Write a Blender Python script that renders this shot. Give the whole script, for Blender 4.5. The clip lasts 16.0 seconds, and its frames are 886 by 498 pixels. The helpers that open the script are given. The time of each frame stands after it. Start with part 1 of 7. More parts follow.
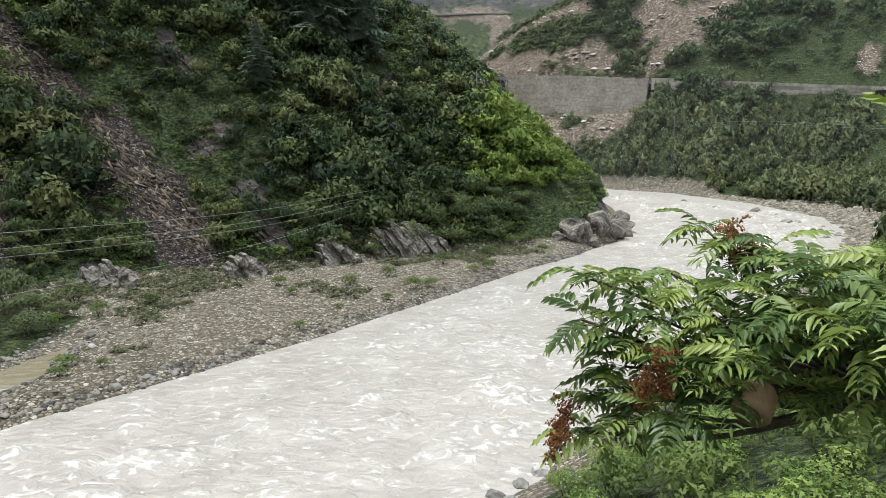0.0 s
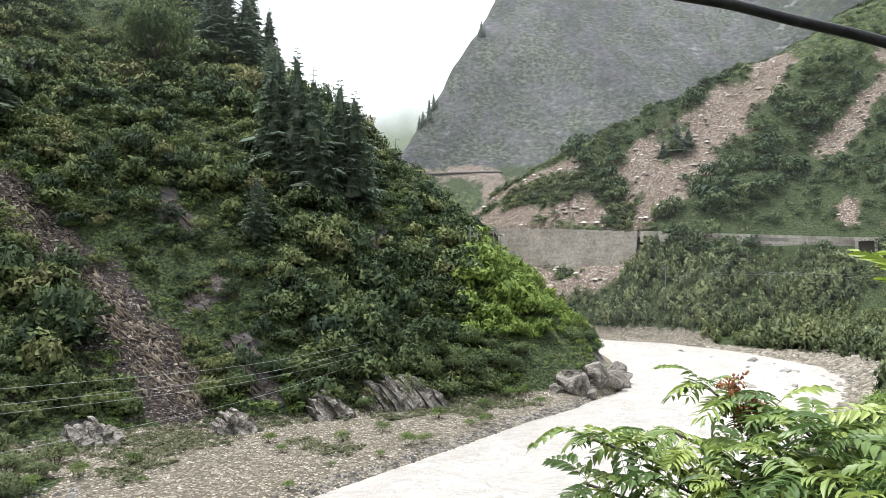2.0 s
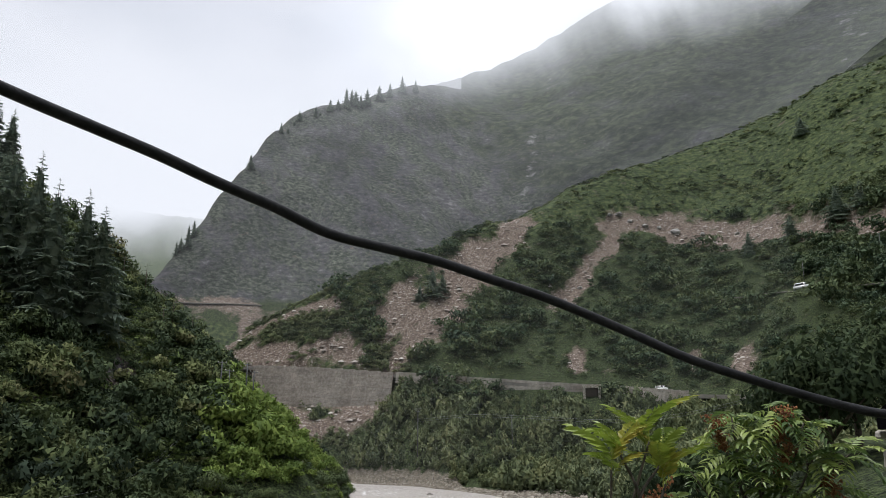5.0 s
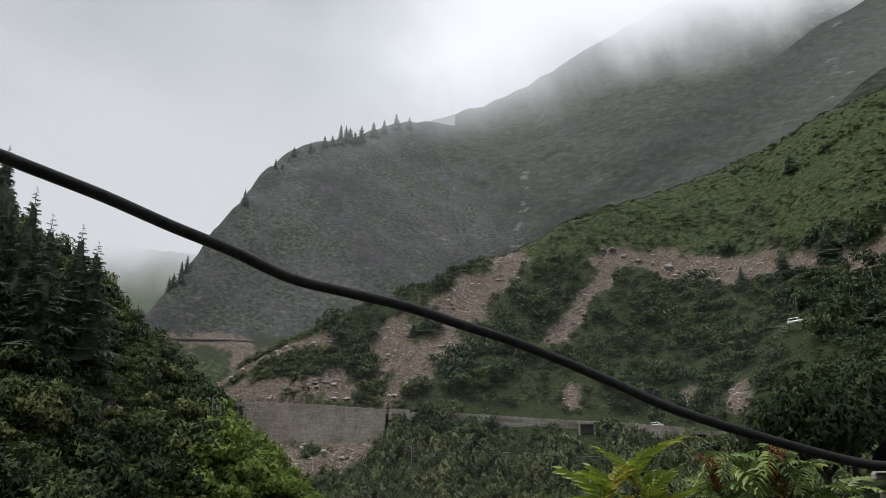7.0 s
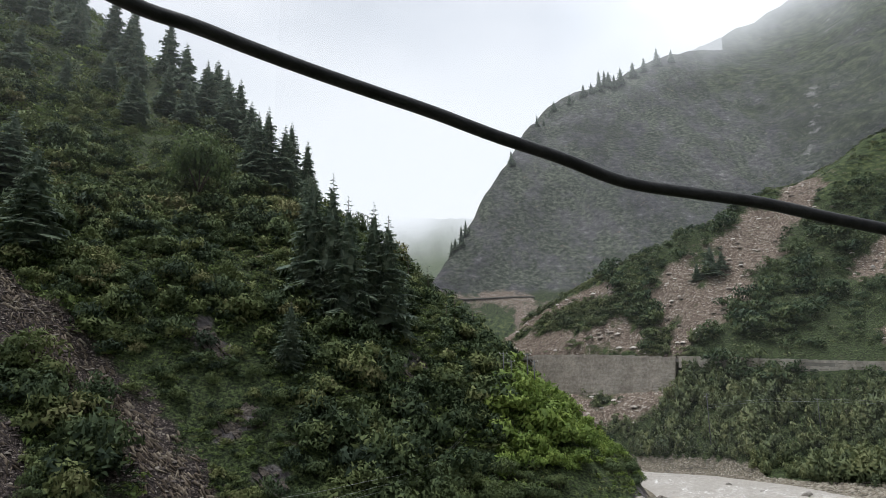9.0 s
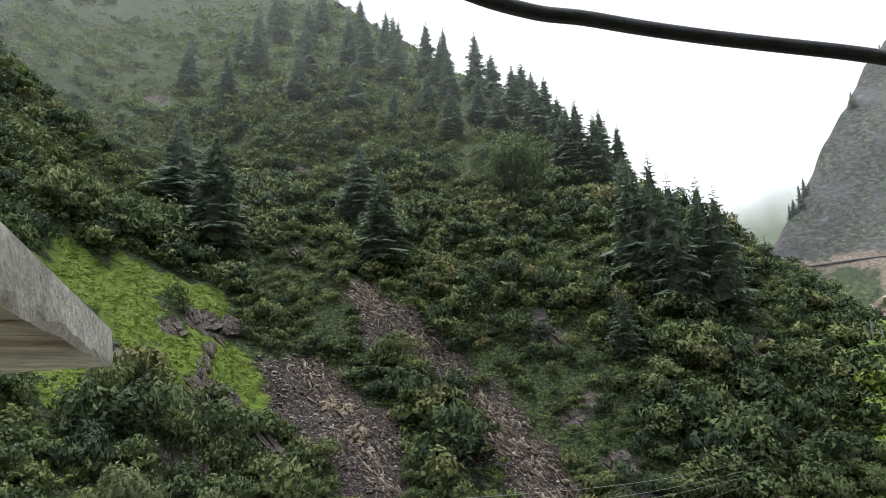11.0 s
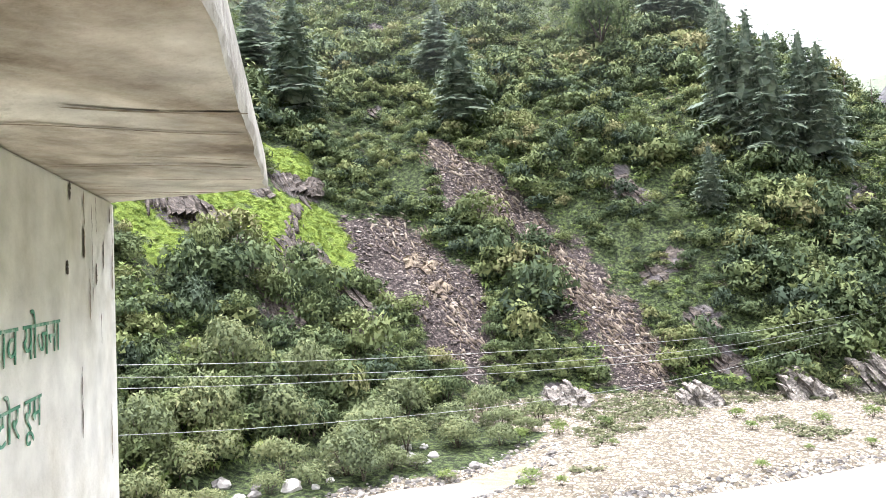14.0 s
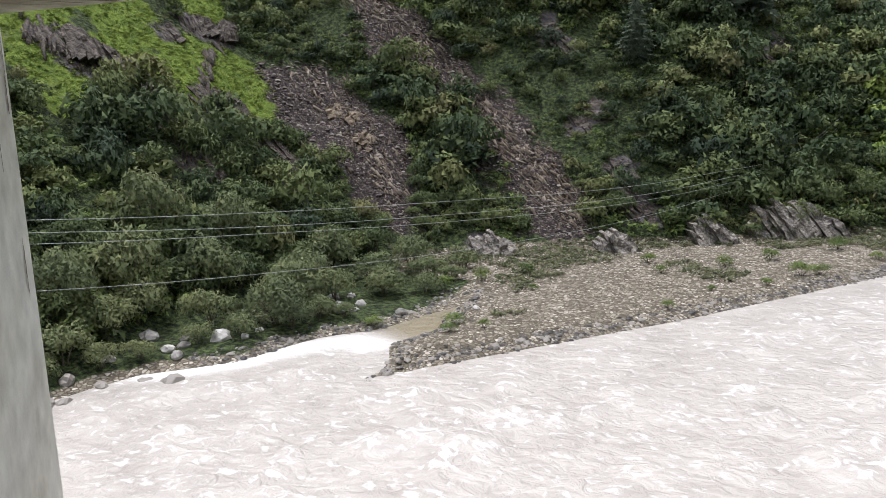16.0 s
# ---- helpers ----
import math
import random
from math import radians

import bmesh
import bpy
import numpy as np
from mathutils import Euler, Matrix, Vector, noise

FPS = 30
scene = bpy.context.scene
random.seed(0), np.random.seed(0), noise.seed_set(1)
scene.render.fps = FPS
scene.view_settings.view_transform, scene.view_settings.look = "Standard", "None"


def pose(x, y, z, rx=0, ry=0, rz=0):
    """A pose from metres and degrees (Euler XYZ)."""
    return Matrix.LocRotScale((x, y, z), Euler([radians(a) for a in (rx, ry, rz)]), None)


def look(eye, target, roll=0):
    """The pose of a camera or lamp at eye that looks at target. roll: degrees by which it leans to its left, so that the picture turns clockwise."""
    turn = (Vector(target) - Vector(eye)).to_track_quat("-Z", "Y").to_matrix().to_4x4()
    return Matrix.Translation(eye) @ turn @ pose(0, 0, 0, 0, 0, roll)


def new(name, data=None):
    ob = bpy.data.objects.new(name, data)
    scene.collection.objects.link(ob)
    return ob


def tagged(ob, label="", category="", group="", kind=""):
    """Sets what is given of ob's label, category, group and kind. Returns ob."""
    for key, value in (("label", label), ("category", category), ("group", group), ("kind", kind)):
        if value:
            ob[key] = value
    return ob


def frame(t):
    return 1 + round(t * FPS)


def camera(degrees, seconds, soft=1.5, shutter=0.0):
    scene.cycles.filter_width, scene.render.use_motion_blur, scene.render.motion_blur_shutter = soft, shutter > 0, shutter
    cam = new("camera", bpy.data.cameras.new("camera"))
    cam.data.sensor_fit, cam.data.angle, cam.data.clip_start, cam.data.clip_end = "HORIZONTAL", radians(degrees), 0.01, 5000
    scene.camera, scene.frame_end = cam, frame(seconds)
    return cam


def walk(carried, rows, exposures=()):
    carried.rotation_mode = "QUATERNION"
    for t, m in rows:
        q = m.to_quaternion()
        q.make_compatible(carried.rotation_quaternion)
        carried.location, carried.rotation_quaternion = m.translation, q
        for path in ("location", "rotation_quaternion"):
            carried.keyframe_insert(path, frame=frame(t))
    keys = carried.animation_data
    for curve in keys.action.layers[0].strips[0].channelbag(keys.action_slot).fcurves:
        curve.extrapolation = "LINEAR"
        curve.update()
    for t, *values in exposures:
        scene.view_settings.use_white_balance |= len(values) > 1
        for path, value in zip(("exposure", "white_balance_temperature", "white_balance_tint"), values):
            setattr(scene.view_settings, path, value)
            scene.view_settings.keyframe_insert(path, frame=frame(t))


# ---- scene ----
cam = camera(62.44, 16.0, 0.75)
PATH = [
    (0.0, pose(-0.020, 0.010, 15.885, 81.50, -0.00, 0.00)),
    (0.5, pose(-0.022, 0.014, 15.886, 84.17, -0.02, 0.08)),
    (1.0, pose(-0.025, 0.018, 15.888, 87.10, 0.22, 0.36)),
    (1.5, pose(-0.027, 0.022, 15.896, 90.25, 0.45, 0.15)),
    (2.0, pose(-0.027, 0.022, 15.918, 93.35, 0.42, -0.41)),
    (2.5, pose(-0.072, 0.025, 15.970, 96.68, 0.42, -1.08)),
    (3.0, pose(-0.038, 0.023, 16.013, 99.31, 0.53, -2.12)),
    (3.5, pose(0.000, 0.026, 16.039, 101.38, 0.08, -5.28)),
    (4.0, pose(0.013, -0.009, 16.056, 102.85, -0.08, -10.61)),
    (4.5, pose(0.025, -0.044, 16.073, 103.32, 0.10, -16.09)),
    (4.7, pose(0.030, -0.041, 16.075, 103.47, 0.32, -17.95)),
    (6.8, pose(0.086, -0.009, 16.102, 107.14, -0.15, -21.40)),
    (7.0, pose(0.091, -0.006, 16.105, 106.76, 0.14, -19.69)),
    (7.5, pose(0.072, -0.005, 16.085, 105.73, 1.33, -14.02)),
    (8.0, pose(0.053, -0.004, 16.065, 104.52, 1.73, -8.26)),
    (8.5, pose(0.037, 0.062, 16.067, 103.49, 1.14, -3.27)),
    (9.0, pose(0.020, 0.128, 16.068, 103.17, 0.46, 2.17)),
    (9.5, pose(0.015, 0.193, 16.102, 103.93, 0.42, 9.24)),
    (10.0, pose(0.010, 0.258, 16.135, 104.40, 1.10, 16.37)),
    (10.2, pose(-0.007, 0.232, 16.124, 104.27, 1.43, 19.05)),
    (12.3, pose(-0.185, -0.038, 16.011, 98.82, 1.76, 35.22)),
    (12.5, pose(-0.202, -0.064, 16.000, 98.34, 1.81, 35.48)),
    (13.0, pose(-0.207, -0.051, 15.988, 96.77, 2.00, 35.84)),
    (13.5, pose(-0.212, -0.032, 15.970, 94.54, 2.16, 35.10)),
    (14.0, pose(-0.225, -0.006, 15.947, 91.91, 2.13, 34.13)),
    (14.5, pose(-0.242, 0.021, 15.920, 88.91, 2.22, 33.64)),
    (15.0, pose(-0.259, 0.041, 15.895, 85.86, 2.55, 32.49)),
    (15.5, pose(-0.283, 0.045, 15.877, 82.92, 2.53, 30.17)),
    (16.0, pose(-0.304, 0.044, 15.858, 80.17, 2.07, 28.25)),
]
EXPOSURES = [(0.0, 0.55, 6200, 6), (1.0, 0.8, 6150, 7), (2.0, 1.12, 6200, 10), (2.5, 1.2, 5950, 10), (3.0, 1.0, 5950, 12),
             (4.0, 0.12, 6050, 13), (4.5, 0.05, 6120, 13), (7.0, -0.4, 6350, 11), (8.0, -0.22, 6300, 10), (9.0, 0.08, 6200, 10),
             (10.2, 0.25, 6250, 7), (12.3, 1.8, 6050, 17), (13.0, 2.2, 5980, 18), (13.5, 2.5, 6100, 18),
             (14.0, 2.4, 6200, 17), (14.5, 2.15, 6250, 15), (15.0, 1.7, 6300, 15), (15.5, 1.25, 6250, 16), (16.0, 0.7, 6150, 15)]
walk(cam, PATH, EXPOSURES)

# ---- overcast daylight ----
world = bpy.data.worlds.new("overcast_sky")
scene.world = world
world.use_nodes = True
wn, wl = world.node_tree.nodes, world.node_tree.links
wn.clear()
w_out = wn.new("ShaderNodeOutputWorld")
w_bg = wn.new("ShaderNodeBackground")
w_sky = wn.new("ShaderNodeTexSky")
w_sky.sky_type = "NISHITA"
w_sky.sun_disc = False
w_sky.sun_elevation, w_sky.sun_rotation = radians(79), radians(297)
w_dim = wn.new("ShaderNodeMix")
w_dim.data_type = "RGBA"
w_dim.blend_type = "MULTIPLY"
w_dim.inputs[0].default_value = 1.0
w_dim.inputs[7].default_value = (0.1, 0.1, 0.1, 1)
w_co = wn.new("ShaderNodeTexCoord")
w_map = wn.new("ShaderNodeMapping")
w_map.inputs["Scale"].default_value = (1.0, 1.0, 2.2)
w_noise = wn.new("ShaderNodeTexNoise")
w_noise.inputs["Scale"].default_value = 1.7
w_noise.inputs["Detail"].default_value = 5.0
w_noise.inputs["Roughness"].default_value = 0.5
w_ramp = wn.new("ShaderNodeValToRGB")
w_ramp.color_ramp.elements[0].position, w_ramp.color_ramp.elements[0].color = 0.33, (0.62, 0.665, 0.72, 1)
w_ramp.color_ramp.elements[1].position, w_ramp.color_ramp.elements[1].color = 0.66, (1.02, 1.03, 1.05, 1)
w_mix = wn.new("ShaderNodeMix")
w_mix.data_type = "RGBA"
w_mix.inputs[0].default_value = 0.93
w_bg.inputs["Strength"].default_value = 0.97
wl.new(w_co.outputs["Generated"], w_map.inputs["Vector"])
wl.new(w_map.outputs["Vector"], w_noise.inputs["Vector"])
wl.new(w_noise.outputs["Fac"], w_ramp.inputs["Fac"])
wl.new(w_sky.outputs["Color"], w_dim.inputs[6])
wl.new(w_dim.outputs[2], w_mix.inputs[6])
wl.new(w_ramp.outputs["Color"], w_mix.inputs[7])
wl.new(w_mix.outputs[2], w_bg.inputs["Color"])
wl.new(w_bg.outputs["Background"], w_out.inputs["Surface"])

sun = new("sun", bpy.data.lights.new("sun", "SUN"))
sun.data.energy, sun.data.angle, sun.data.color = 3.1, radians(14), (1.0, 0.97, 0.92)
sun.matrix_world = look((-40, 110, 230), (0, 90, 0))

# ---- the lie of the land ----
def lattice(ix, iy, seed):
    h = (ix * 374761393 + iy * 668265263 + seed * 974634321) & 0x7FFFFFFF
    h = ((h ^ (h >> 13)) * 1274126177) & 0x7FFFFFFF
    return ((h ^ (h >> 16)) & 0xFFFF) / 65535.0


def value_noise(x, y, seed):
    ix, iy = np.floor(x).astype(np.int64), np.floor(y).astype(np.int64)
    u, v = x - ix, y - iy
    u, v = u * u * (3 - 2 * u), v * v * (3 - 2 * v)
    a, b = lattice(ix, iy, seed), lattice(ix + 1, iy, seed)
    c, d = lattice(ix, iy + 1, seed), lattice(ix + 1, iy + 1, seed)
    return (a * (1 - u) + b * u) * (1 - v) + (c * (1 - u) + d * u) * v


def fbm(x, y, size, octaves=4, seed=1):
    """Fractal noise about zero, of that size in metres."""
    total, amp, out = 0.0, 1.0, 0.0
    for k in range(octaves):
        out = out + amp * (value_noise(x / size + 37.1 * k, y / size - 11.7 * k, seed + k) - 0.5)
        total += amp
        amp *= 0.5
        size = size / 2.03
    return out / total * 2


def smooth_min(a, b, k):
    h = np.clip(0.5 + 0.5 * (b - a) / k, 0, 1)
    return b * (1 - h) + a * h - k * h * (1 - h)


def smooth_max(a, b, k):
    return -smooth_min(-a, -b, k)


def step(a, b, x):
    t = np.clip((x - a) / (b - a), 0, 1)
    return t * t * (3 - 2 * t)


def line_distance(x, y, pts):
    best = np.full(np.shape(x), 1e9)
    for (ax, ay), (bx, by) in zip(pts, pts[1:]):
        dx, dy = bx - ax, by - ay
        t = np.clip(((x - ax) * dx + (y - ay) * dy) / (dx * dx + dy * dy), 0, 1)
        best = np.minimum(best, np.hypot(x - ax - t * dx, y - ay - t * dy))
    return best


def inside(x, y, pts):
    odd = np.zeros(np.shape(x), bool)
    for (ax, ay), (bx, by) in zip(pts, pts[1:] + pts[:1]):
        if ay != by:
            odd ^= ((ay > y) != (by > y)) & (x < (bx - ax) * (y - ay) / (by - ay) + ax)
    return odd


LEFT_SHORE = [(-75, -400), (-70, -60), (-48, 8), (-41.7, 24.7), (-41.3, 28), (-40.5, 31.2), (-38.5, 33.2), (-36.2, 36.1), (-35.2, 40.4), (-34.2, 43.3), (-32.4, 44.9), (-31.2, 46.6), (-30.6, 49), (-29.9, 53),
              (-30.2, 58.4), (-29.2, 57.5), (-28.5, 52), (-27.2, 48), (-28.1, 45), (-28.6, 42.9), (-27.0, 40.6), (-26.0, 38.2), (-26.0, 35.6), (-23.9, 39.2), (-10.3, 57.2), (2, 76), (11, 90), (18.4, 99.5), (24, 110), (30.5, 120), (35, 138), (40, 172), (42, 198),
              (28, 222), (0, 250), (-50, 300), (-110, 390), (-160, 520)]
RIGHT_SHORE = [(-175, 620), (-70, 380), (-20, 300), (22, 256), (50, 241), (69, 220), (77, 186), (78, 150), (71, 128), (58, 106), (40, 80), (20, 55),
               (3.2, 31.2), (-6, 23), (-22, 8), (-40, -60), (-45, -400)]
RIVER = LEFT_SHORE + RIGHT_SHORE
RIGHT_SIDE = RIGHT_SHORE + [(3000, -400), (3000, 3000), (-175, 3000)]


def river_distance(x, y):
    """Metres from the water's edge, negative in the river."""
    d = np.minimum(line_distance(x, y, LEFT_SHORE), line_distance(x, y, RIGHT_SHORE))
    return np.where(inside(x, y, RIVER), -d, d)


def left_hill(x, y):
    """The wooded spur across the river."""
    wob = 5.0 * fbm(x, y, 42, 3, 11)
    a = 0.82 * ((x + 35) * -0.55 + (y - 71) * 0.835 + wob)
    b = 0.86 * ((-43 - x) * 0.99 + (y - 40) * -0.02 + wob * 0.7)
    front = smooth_max(a, b, 14)
    d = 31 + 0.13 * (y - 125) - x + 3 * fbm(x, y, 26, 2, 17)
    back = smooth_min(1.7 * d, 3 + 0.87 * d, 4)
    h = smooth_min(front, back, 9)
    return smooth_min(h, 190 + 0.25 * (y - 200) - 0.35 * x, 30)


def right_hill(x, y):
    """The slope with the two roads, and the grassy ridge above it."""
    wob = 7.0 * fbm(x, y, 70, 3, 23)
    a = 30 + 0.9 * (0.287 * (x - 43) + 0.958 * (y - 250) + wob)
    b = 27 + 0.86 * (x - 166 + 0.10 * (y - 120) + wob)
    front = smooth_max(a, b, 26)
    r1 = 96 + 0.50 * (x - 81) - 0.38 * (y - 301)
    r2 = 166 + 0.157 * (x - 184) - 0.686 * (y - 332)
    rise = 20 * np.exp(-((x - 325) / 62) ** 2 - ((y - 318) / 70) ** 2) + 7 * np.exp(-((x - 215) / 50) ** 2 - ((y - 345) / 45) ** 2)
    return smooth_min(front, smooth_min(r1, r2, 20) + wob, 14) + rise


def back_mountain(x, y):
    """The grey rock mountain at the head of the valley."""
    wob = 22 * fbm(x, y, 170, 4, 31)
    front = 86 + 1.0 * (y - 430) + wob
    west = 86 + 2.9 * (0.919 * (x + 38) - 0.394 * (y - 430)) + 0.9 * (y - 430) + wob * 0.6
    crest = 322 + 0.80 * (x - 68) - 0.15 * (y - 628)
    front = smooth_max(front, 120 + 0.97 * (0.75 * (x - 330) + 0.66 * (y - 330)) + wob, 40)
    return smooth_min(smooth_min(front, west, 20), crest, 30)


def far_slope(x, y):
    """The misty green slope far behind the gorge."""
    return smooth_min(60 + 0.55 * (y - 900) - 0.12 * (x + 100), 560, 90) + 40 * fbm(x, y, 260, 4, 41)


SLIDES = [([(152, 323), (141, 312), (124, 310), (113, 297), (103, 286), (96, 277), (86, 270)], 12), ([(84, 291), (79, 283), (83, 274), (75, 268)], 11), ([(60, 287), (55, 283), (66, 276)], 6.5),
          ([(15, 322), (29, 307), (43, 292), (54, 284)], 5), ([(31, 444), (29, 430), (17, 330)], 6), ([(14, 329), (25, 324), (36, 321), (45, 316), (60, 303)], 3.2),
          ([(197, 306), (213, 301), (229, 291), (240, 270), (243, 254)], 12.5), ([(244, 232), (240, 212), (237, 198)], 8), ([(238, 190), (240, 178)], 9), ([(192, 297), (174, 289), (161, 279), (147, 271)], 7),
          ([(-20, 442), (25, 446), (60, 430)], 8), ([(134, 237), (130, 230)], 4.5), ([(168, 215), (163, 209)], 4.5), ([(174, 197), (166, 188)], 5.5),
          ([(24, 300), (34, 292), (49, 276), (68, 262)], 11), ([(33, 276), (42, 260), (58, 258)], 9.5)]


def slide_mask(x, y, share=0.66):
    out = np.zeros(np.shape(x))
    for pts, w in SLIDES:
        ragged = line_distance(x, y, pts) + w * share * (1.0 * fbm(x, y, w * 2.1, 3, 81) + 0.7 * fbm(x, y, w * 0.6, 3, 83))
        out = np.maximum(out, 1 - step(w * share * 0.25, w * share * 1.75, ragged))
    return out


def land(x, y):
    x, y = np.asarray(x, float), np.asarray(y, float)
    sd = river_distance(x, y)
    right = inside(x, y, RIGHT_SIDE)
    bed = np.maximum(0.35 * sd, -1.6)
    # shingle bar and banks on the far side
    bar = np.minimum(0.30 * sd, 0.55 + 0.035 * sd) + 0.10 * fbm(x, y, 3.0, 3, 3) * step(0, 2, sd)
    hl = left_hill(x, y)
    relief = 1.6 * fbm(x, y, 9, 4, 5) + 0.7 * fbm(x + y * 0.6, (y - x * 0.6) * 0.35, 3.2, 3, 7)
    hl = hl + relief * step(0.5, 9, hl)
    left = smooth_max(bar, hl, 1.2)
    # terraces on the near side
    grade = 0.52 - 0.27 * step(35, 110, y)
    cap = 14.1 + 15.9 * step(40, 220, y) + 0.02 * sd
    bench = smooth_min(grade * sd, cap, 2.0) + 0.8 * fbm(x, y, 11, 3, 13) * step(2, 10, sd) * step(6, 25, np.hypot(x, y))
    hr = right_hill(x, y)
    hr = hr + (2.2 * fbm(x, y, 16, 4, 15)) * step(30, 45, hr)
    # landslides bite into the slope and leave gullied faces
    hr = hr - slide_mask(x, y, 0.8) * (2.6 + 2.2 * np.abs(fbm(x + 0.6 * y, y * 0.5, 7, 3, 19))) * step(44, 56, hr)
    rside = smooth_min(smooth_max(bench, hr, 4), 0.3 + 1.15 * np.maximum(sd, 0), 2)
    # the ground falls away below the retaining wall of the road
    u = ((x - 29.5) * 44.5 + (y - 299) * -38) / 3424.25
    o = -(x - 29.5) * 0.649 - (y - 299) * 0.760
    foot = 26.5 - 1.0 * u - 0.62 * np.maximum(o - 6, 0)
    rside = np.where((u > -0.25) & (u < 1.05) & (o > 2.2) & (o < 45), np.minimum(rside, np.maximum(foot, 0.4)), rside)
    h = np.where(sd < 0, bed, np.where(right, rside, left))
    deep = y + 0.5 * np.maximum(x - 330, 0)
    gully = 9 * np.abs(fbm(x * 1.0 + y * 0.25, y * 0.12, 34, 4, 53)) * step(430, 520, deep)
    far = np.maximum(back_mountain(x, y), far_slope(x, y)) * step(330, 430, deep) + 5 * fbm(x, y, 40, 5, 51) * step(400, 500, deep) - gully
    h = np.where(deep > 330, np.maximum(h, np.where(sd < 6, -2, far)), h)
    # wooded hills close the valley behind
    dist = np.hypot(x, y)
    rim = 0.35 * np.maximum(0, dist - 420) * (1 - step(-0.2, 0.3, y / np.maximum(dist, 1)))
    rim = np.where(np.abs(x + 40) < 60, rim * 0.4, rim)
    return np.where(sd > 0, np.maximum(h, rim), h)

# ---- materials ----
def material(name, colors, scale=1.0, detail=6.0, rough=0.85, bump=0.3, bump_scale=None, spread=(0.35, 0.65), metal=0.0, random_value=0.0,
             translucent=0.0, fine=None, spec=0.3, island=0.0, stretch=None, tone=0.0):
    """A surface whose colours follow noise at two sizes, with fine relief."""
    m = bpy.data.materials.new(name)
    m.use_nodes = True
    n, l = m.node_tree.nodes, m.node_tree.links
    p = n["Principled BSDF"]
    out = n["Material Output"]
    geo = n.new("ShaderNodeNewGeometry")
    tex = n.new("ShaderNodeTexNoise")
    tex.inputs["Scale"].default_value, tex.inputs["Detail"].default_value = scale, detail
    tex.inputs["Roughness"].default_value = 0.62
    if stretch:
        mp = n.new("ShaderNodeMapping")
        mp.inputs["Rotation"].default_value, mp.inputs["Scale"].default_value = stretch
        l.new(geo.outputs["Position"], mp.inputs["Vector"])
        l.new(mp.outputs["Vector"], tex.inputs["Vector"])
    else:
        l.new(geo.outputs["Position"], tex.inputs["Vector"])
    ramp = n.new("ShaderNodeValToRGB")
    while len(ramp.color_ramp.elements) < len(colors):
        ramp.color_ramp.elements.new(0.5)
    for k, c in enumerate(colors):
        e = ramp.color_ramp.elements[k]
        e.position = spread[0] + (spread[1] - spread[0]) * k / max(1, len(colors) - 1)
        e.color = (*c, 1)
    fac = tex.outputs["Fac"]
    if random_value or island:
        info = n.new("ShaderNodeObjectInfo") if random_value else geo
        add = n.new("ShaderNodeMath")
        add.operation = "MULTIPLY_ADD"
        l.new(info.outputs["Random" if random_value else "Random Per Island"], add.inputs[0])
        add.inputs[1].default_value = random_value or island
        l.new(fac, add.inputs[2])
        sub = n.new("ShaderNodeMath")
        sub.operation = "SUBTRACT"
        l.new(add.outputs[0], sub.inputs[0])
        sub.inputs[1].default_value = 0.5 * (random_value or island)
        fac = sub.outputs[0]
    if tone:
        own = n.new("ShaderNodeAttribute")
        own.attribute_name = "tone"
        shift = n.new("ShaderNodeMath")
        shift.operation = "MULTIPLY_ADD"
        l.new(own.outputs["Fac"], shift.inputs[0])
        shift.inputs[1].default_value = tone
        l.new(fac, shift.inputs[2])
        fac = shift.outputs[0]
    l.new(fac, ramp.inputs["Fac"])
    color = ramp.outputs["Color"]
    if fine:
        t2 = n.new("ShaderNodeTexNoise")
        t2.inputs["Scale"].default_value, t2.inputs["Detail"].default_value = fine[0], 4
        l.new(geo.outputs["Position"], t2.inputs["Vector"])
        r2 = n.new("ShaderNodeMapRange")
        r2.inputs[1].default_value, r2.inputs[2].default_value = 0.3, 0.7
        r2.inputs[3].default_value, r2.inputs[4].default_value = fine[1], fine[2]
        l.new(t2.outputs["Fac"], r2.inputs[0])
        mul = n.new("ShaderNodeMix")
        mul.data_type, mul.blend_type = "RGBA", "MULTIPLY"
        mul.inputs[0].default_value = 1.0
        l.new(color, mul.inputs[6])
        l.new(r2.outputs[0], mul.inputs[7])
        color = mul.outputs[2]
    l.new(color, p.inputs["Base Color"])
    p.inputs["Roughness"].default_value, p.inputs["Metallic"].default_value = rough, metal
    p.inputs["Specular IOR Level"].default_value = spec
    if bump:
        tb = n.new("ShaderNodeTexNoise")
        tb.inputs["Scale"].default_value, tb.inputs["Detail"].default_value = bump_scale or scale * 6, 5
        l.new(geo.outputs["Position"], tb.inputs["Vector"])
        b = n.new("ShaderNodeBump")
        b.inputs["Strength"].default_value, b.inputs["Distance"].default_value = bump, 1.0 / (bump_scale or scale * 6)
        l.new(tb.outputs["Fac"], b.inputs["Height"])
        l.new(b.outputs["Normal"], p.inputs["Normal"])
    if translucent:
        tr = n.new("ShaderNodeBsdfTranslucent")
        l.new(color, tr.inputs["Color"])
        mx = n.new("ShaderNodeMixShader")
        mx.inputs[0].default_value = translucent
        l.new(p.outputs["BSDF"], mx.inputs[1])
        l.new(tr.outputs["BSDF"], mx.inputs[2])
        l.new(mx.outputs["Shader"], out.inputs["Surface"])
    return m


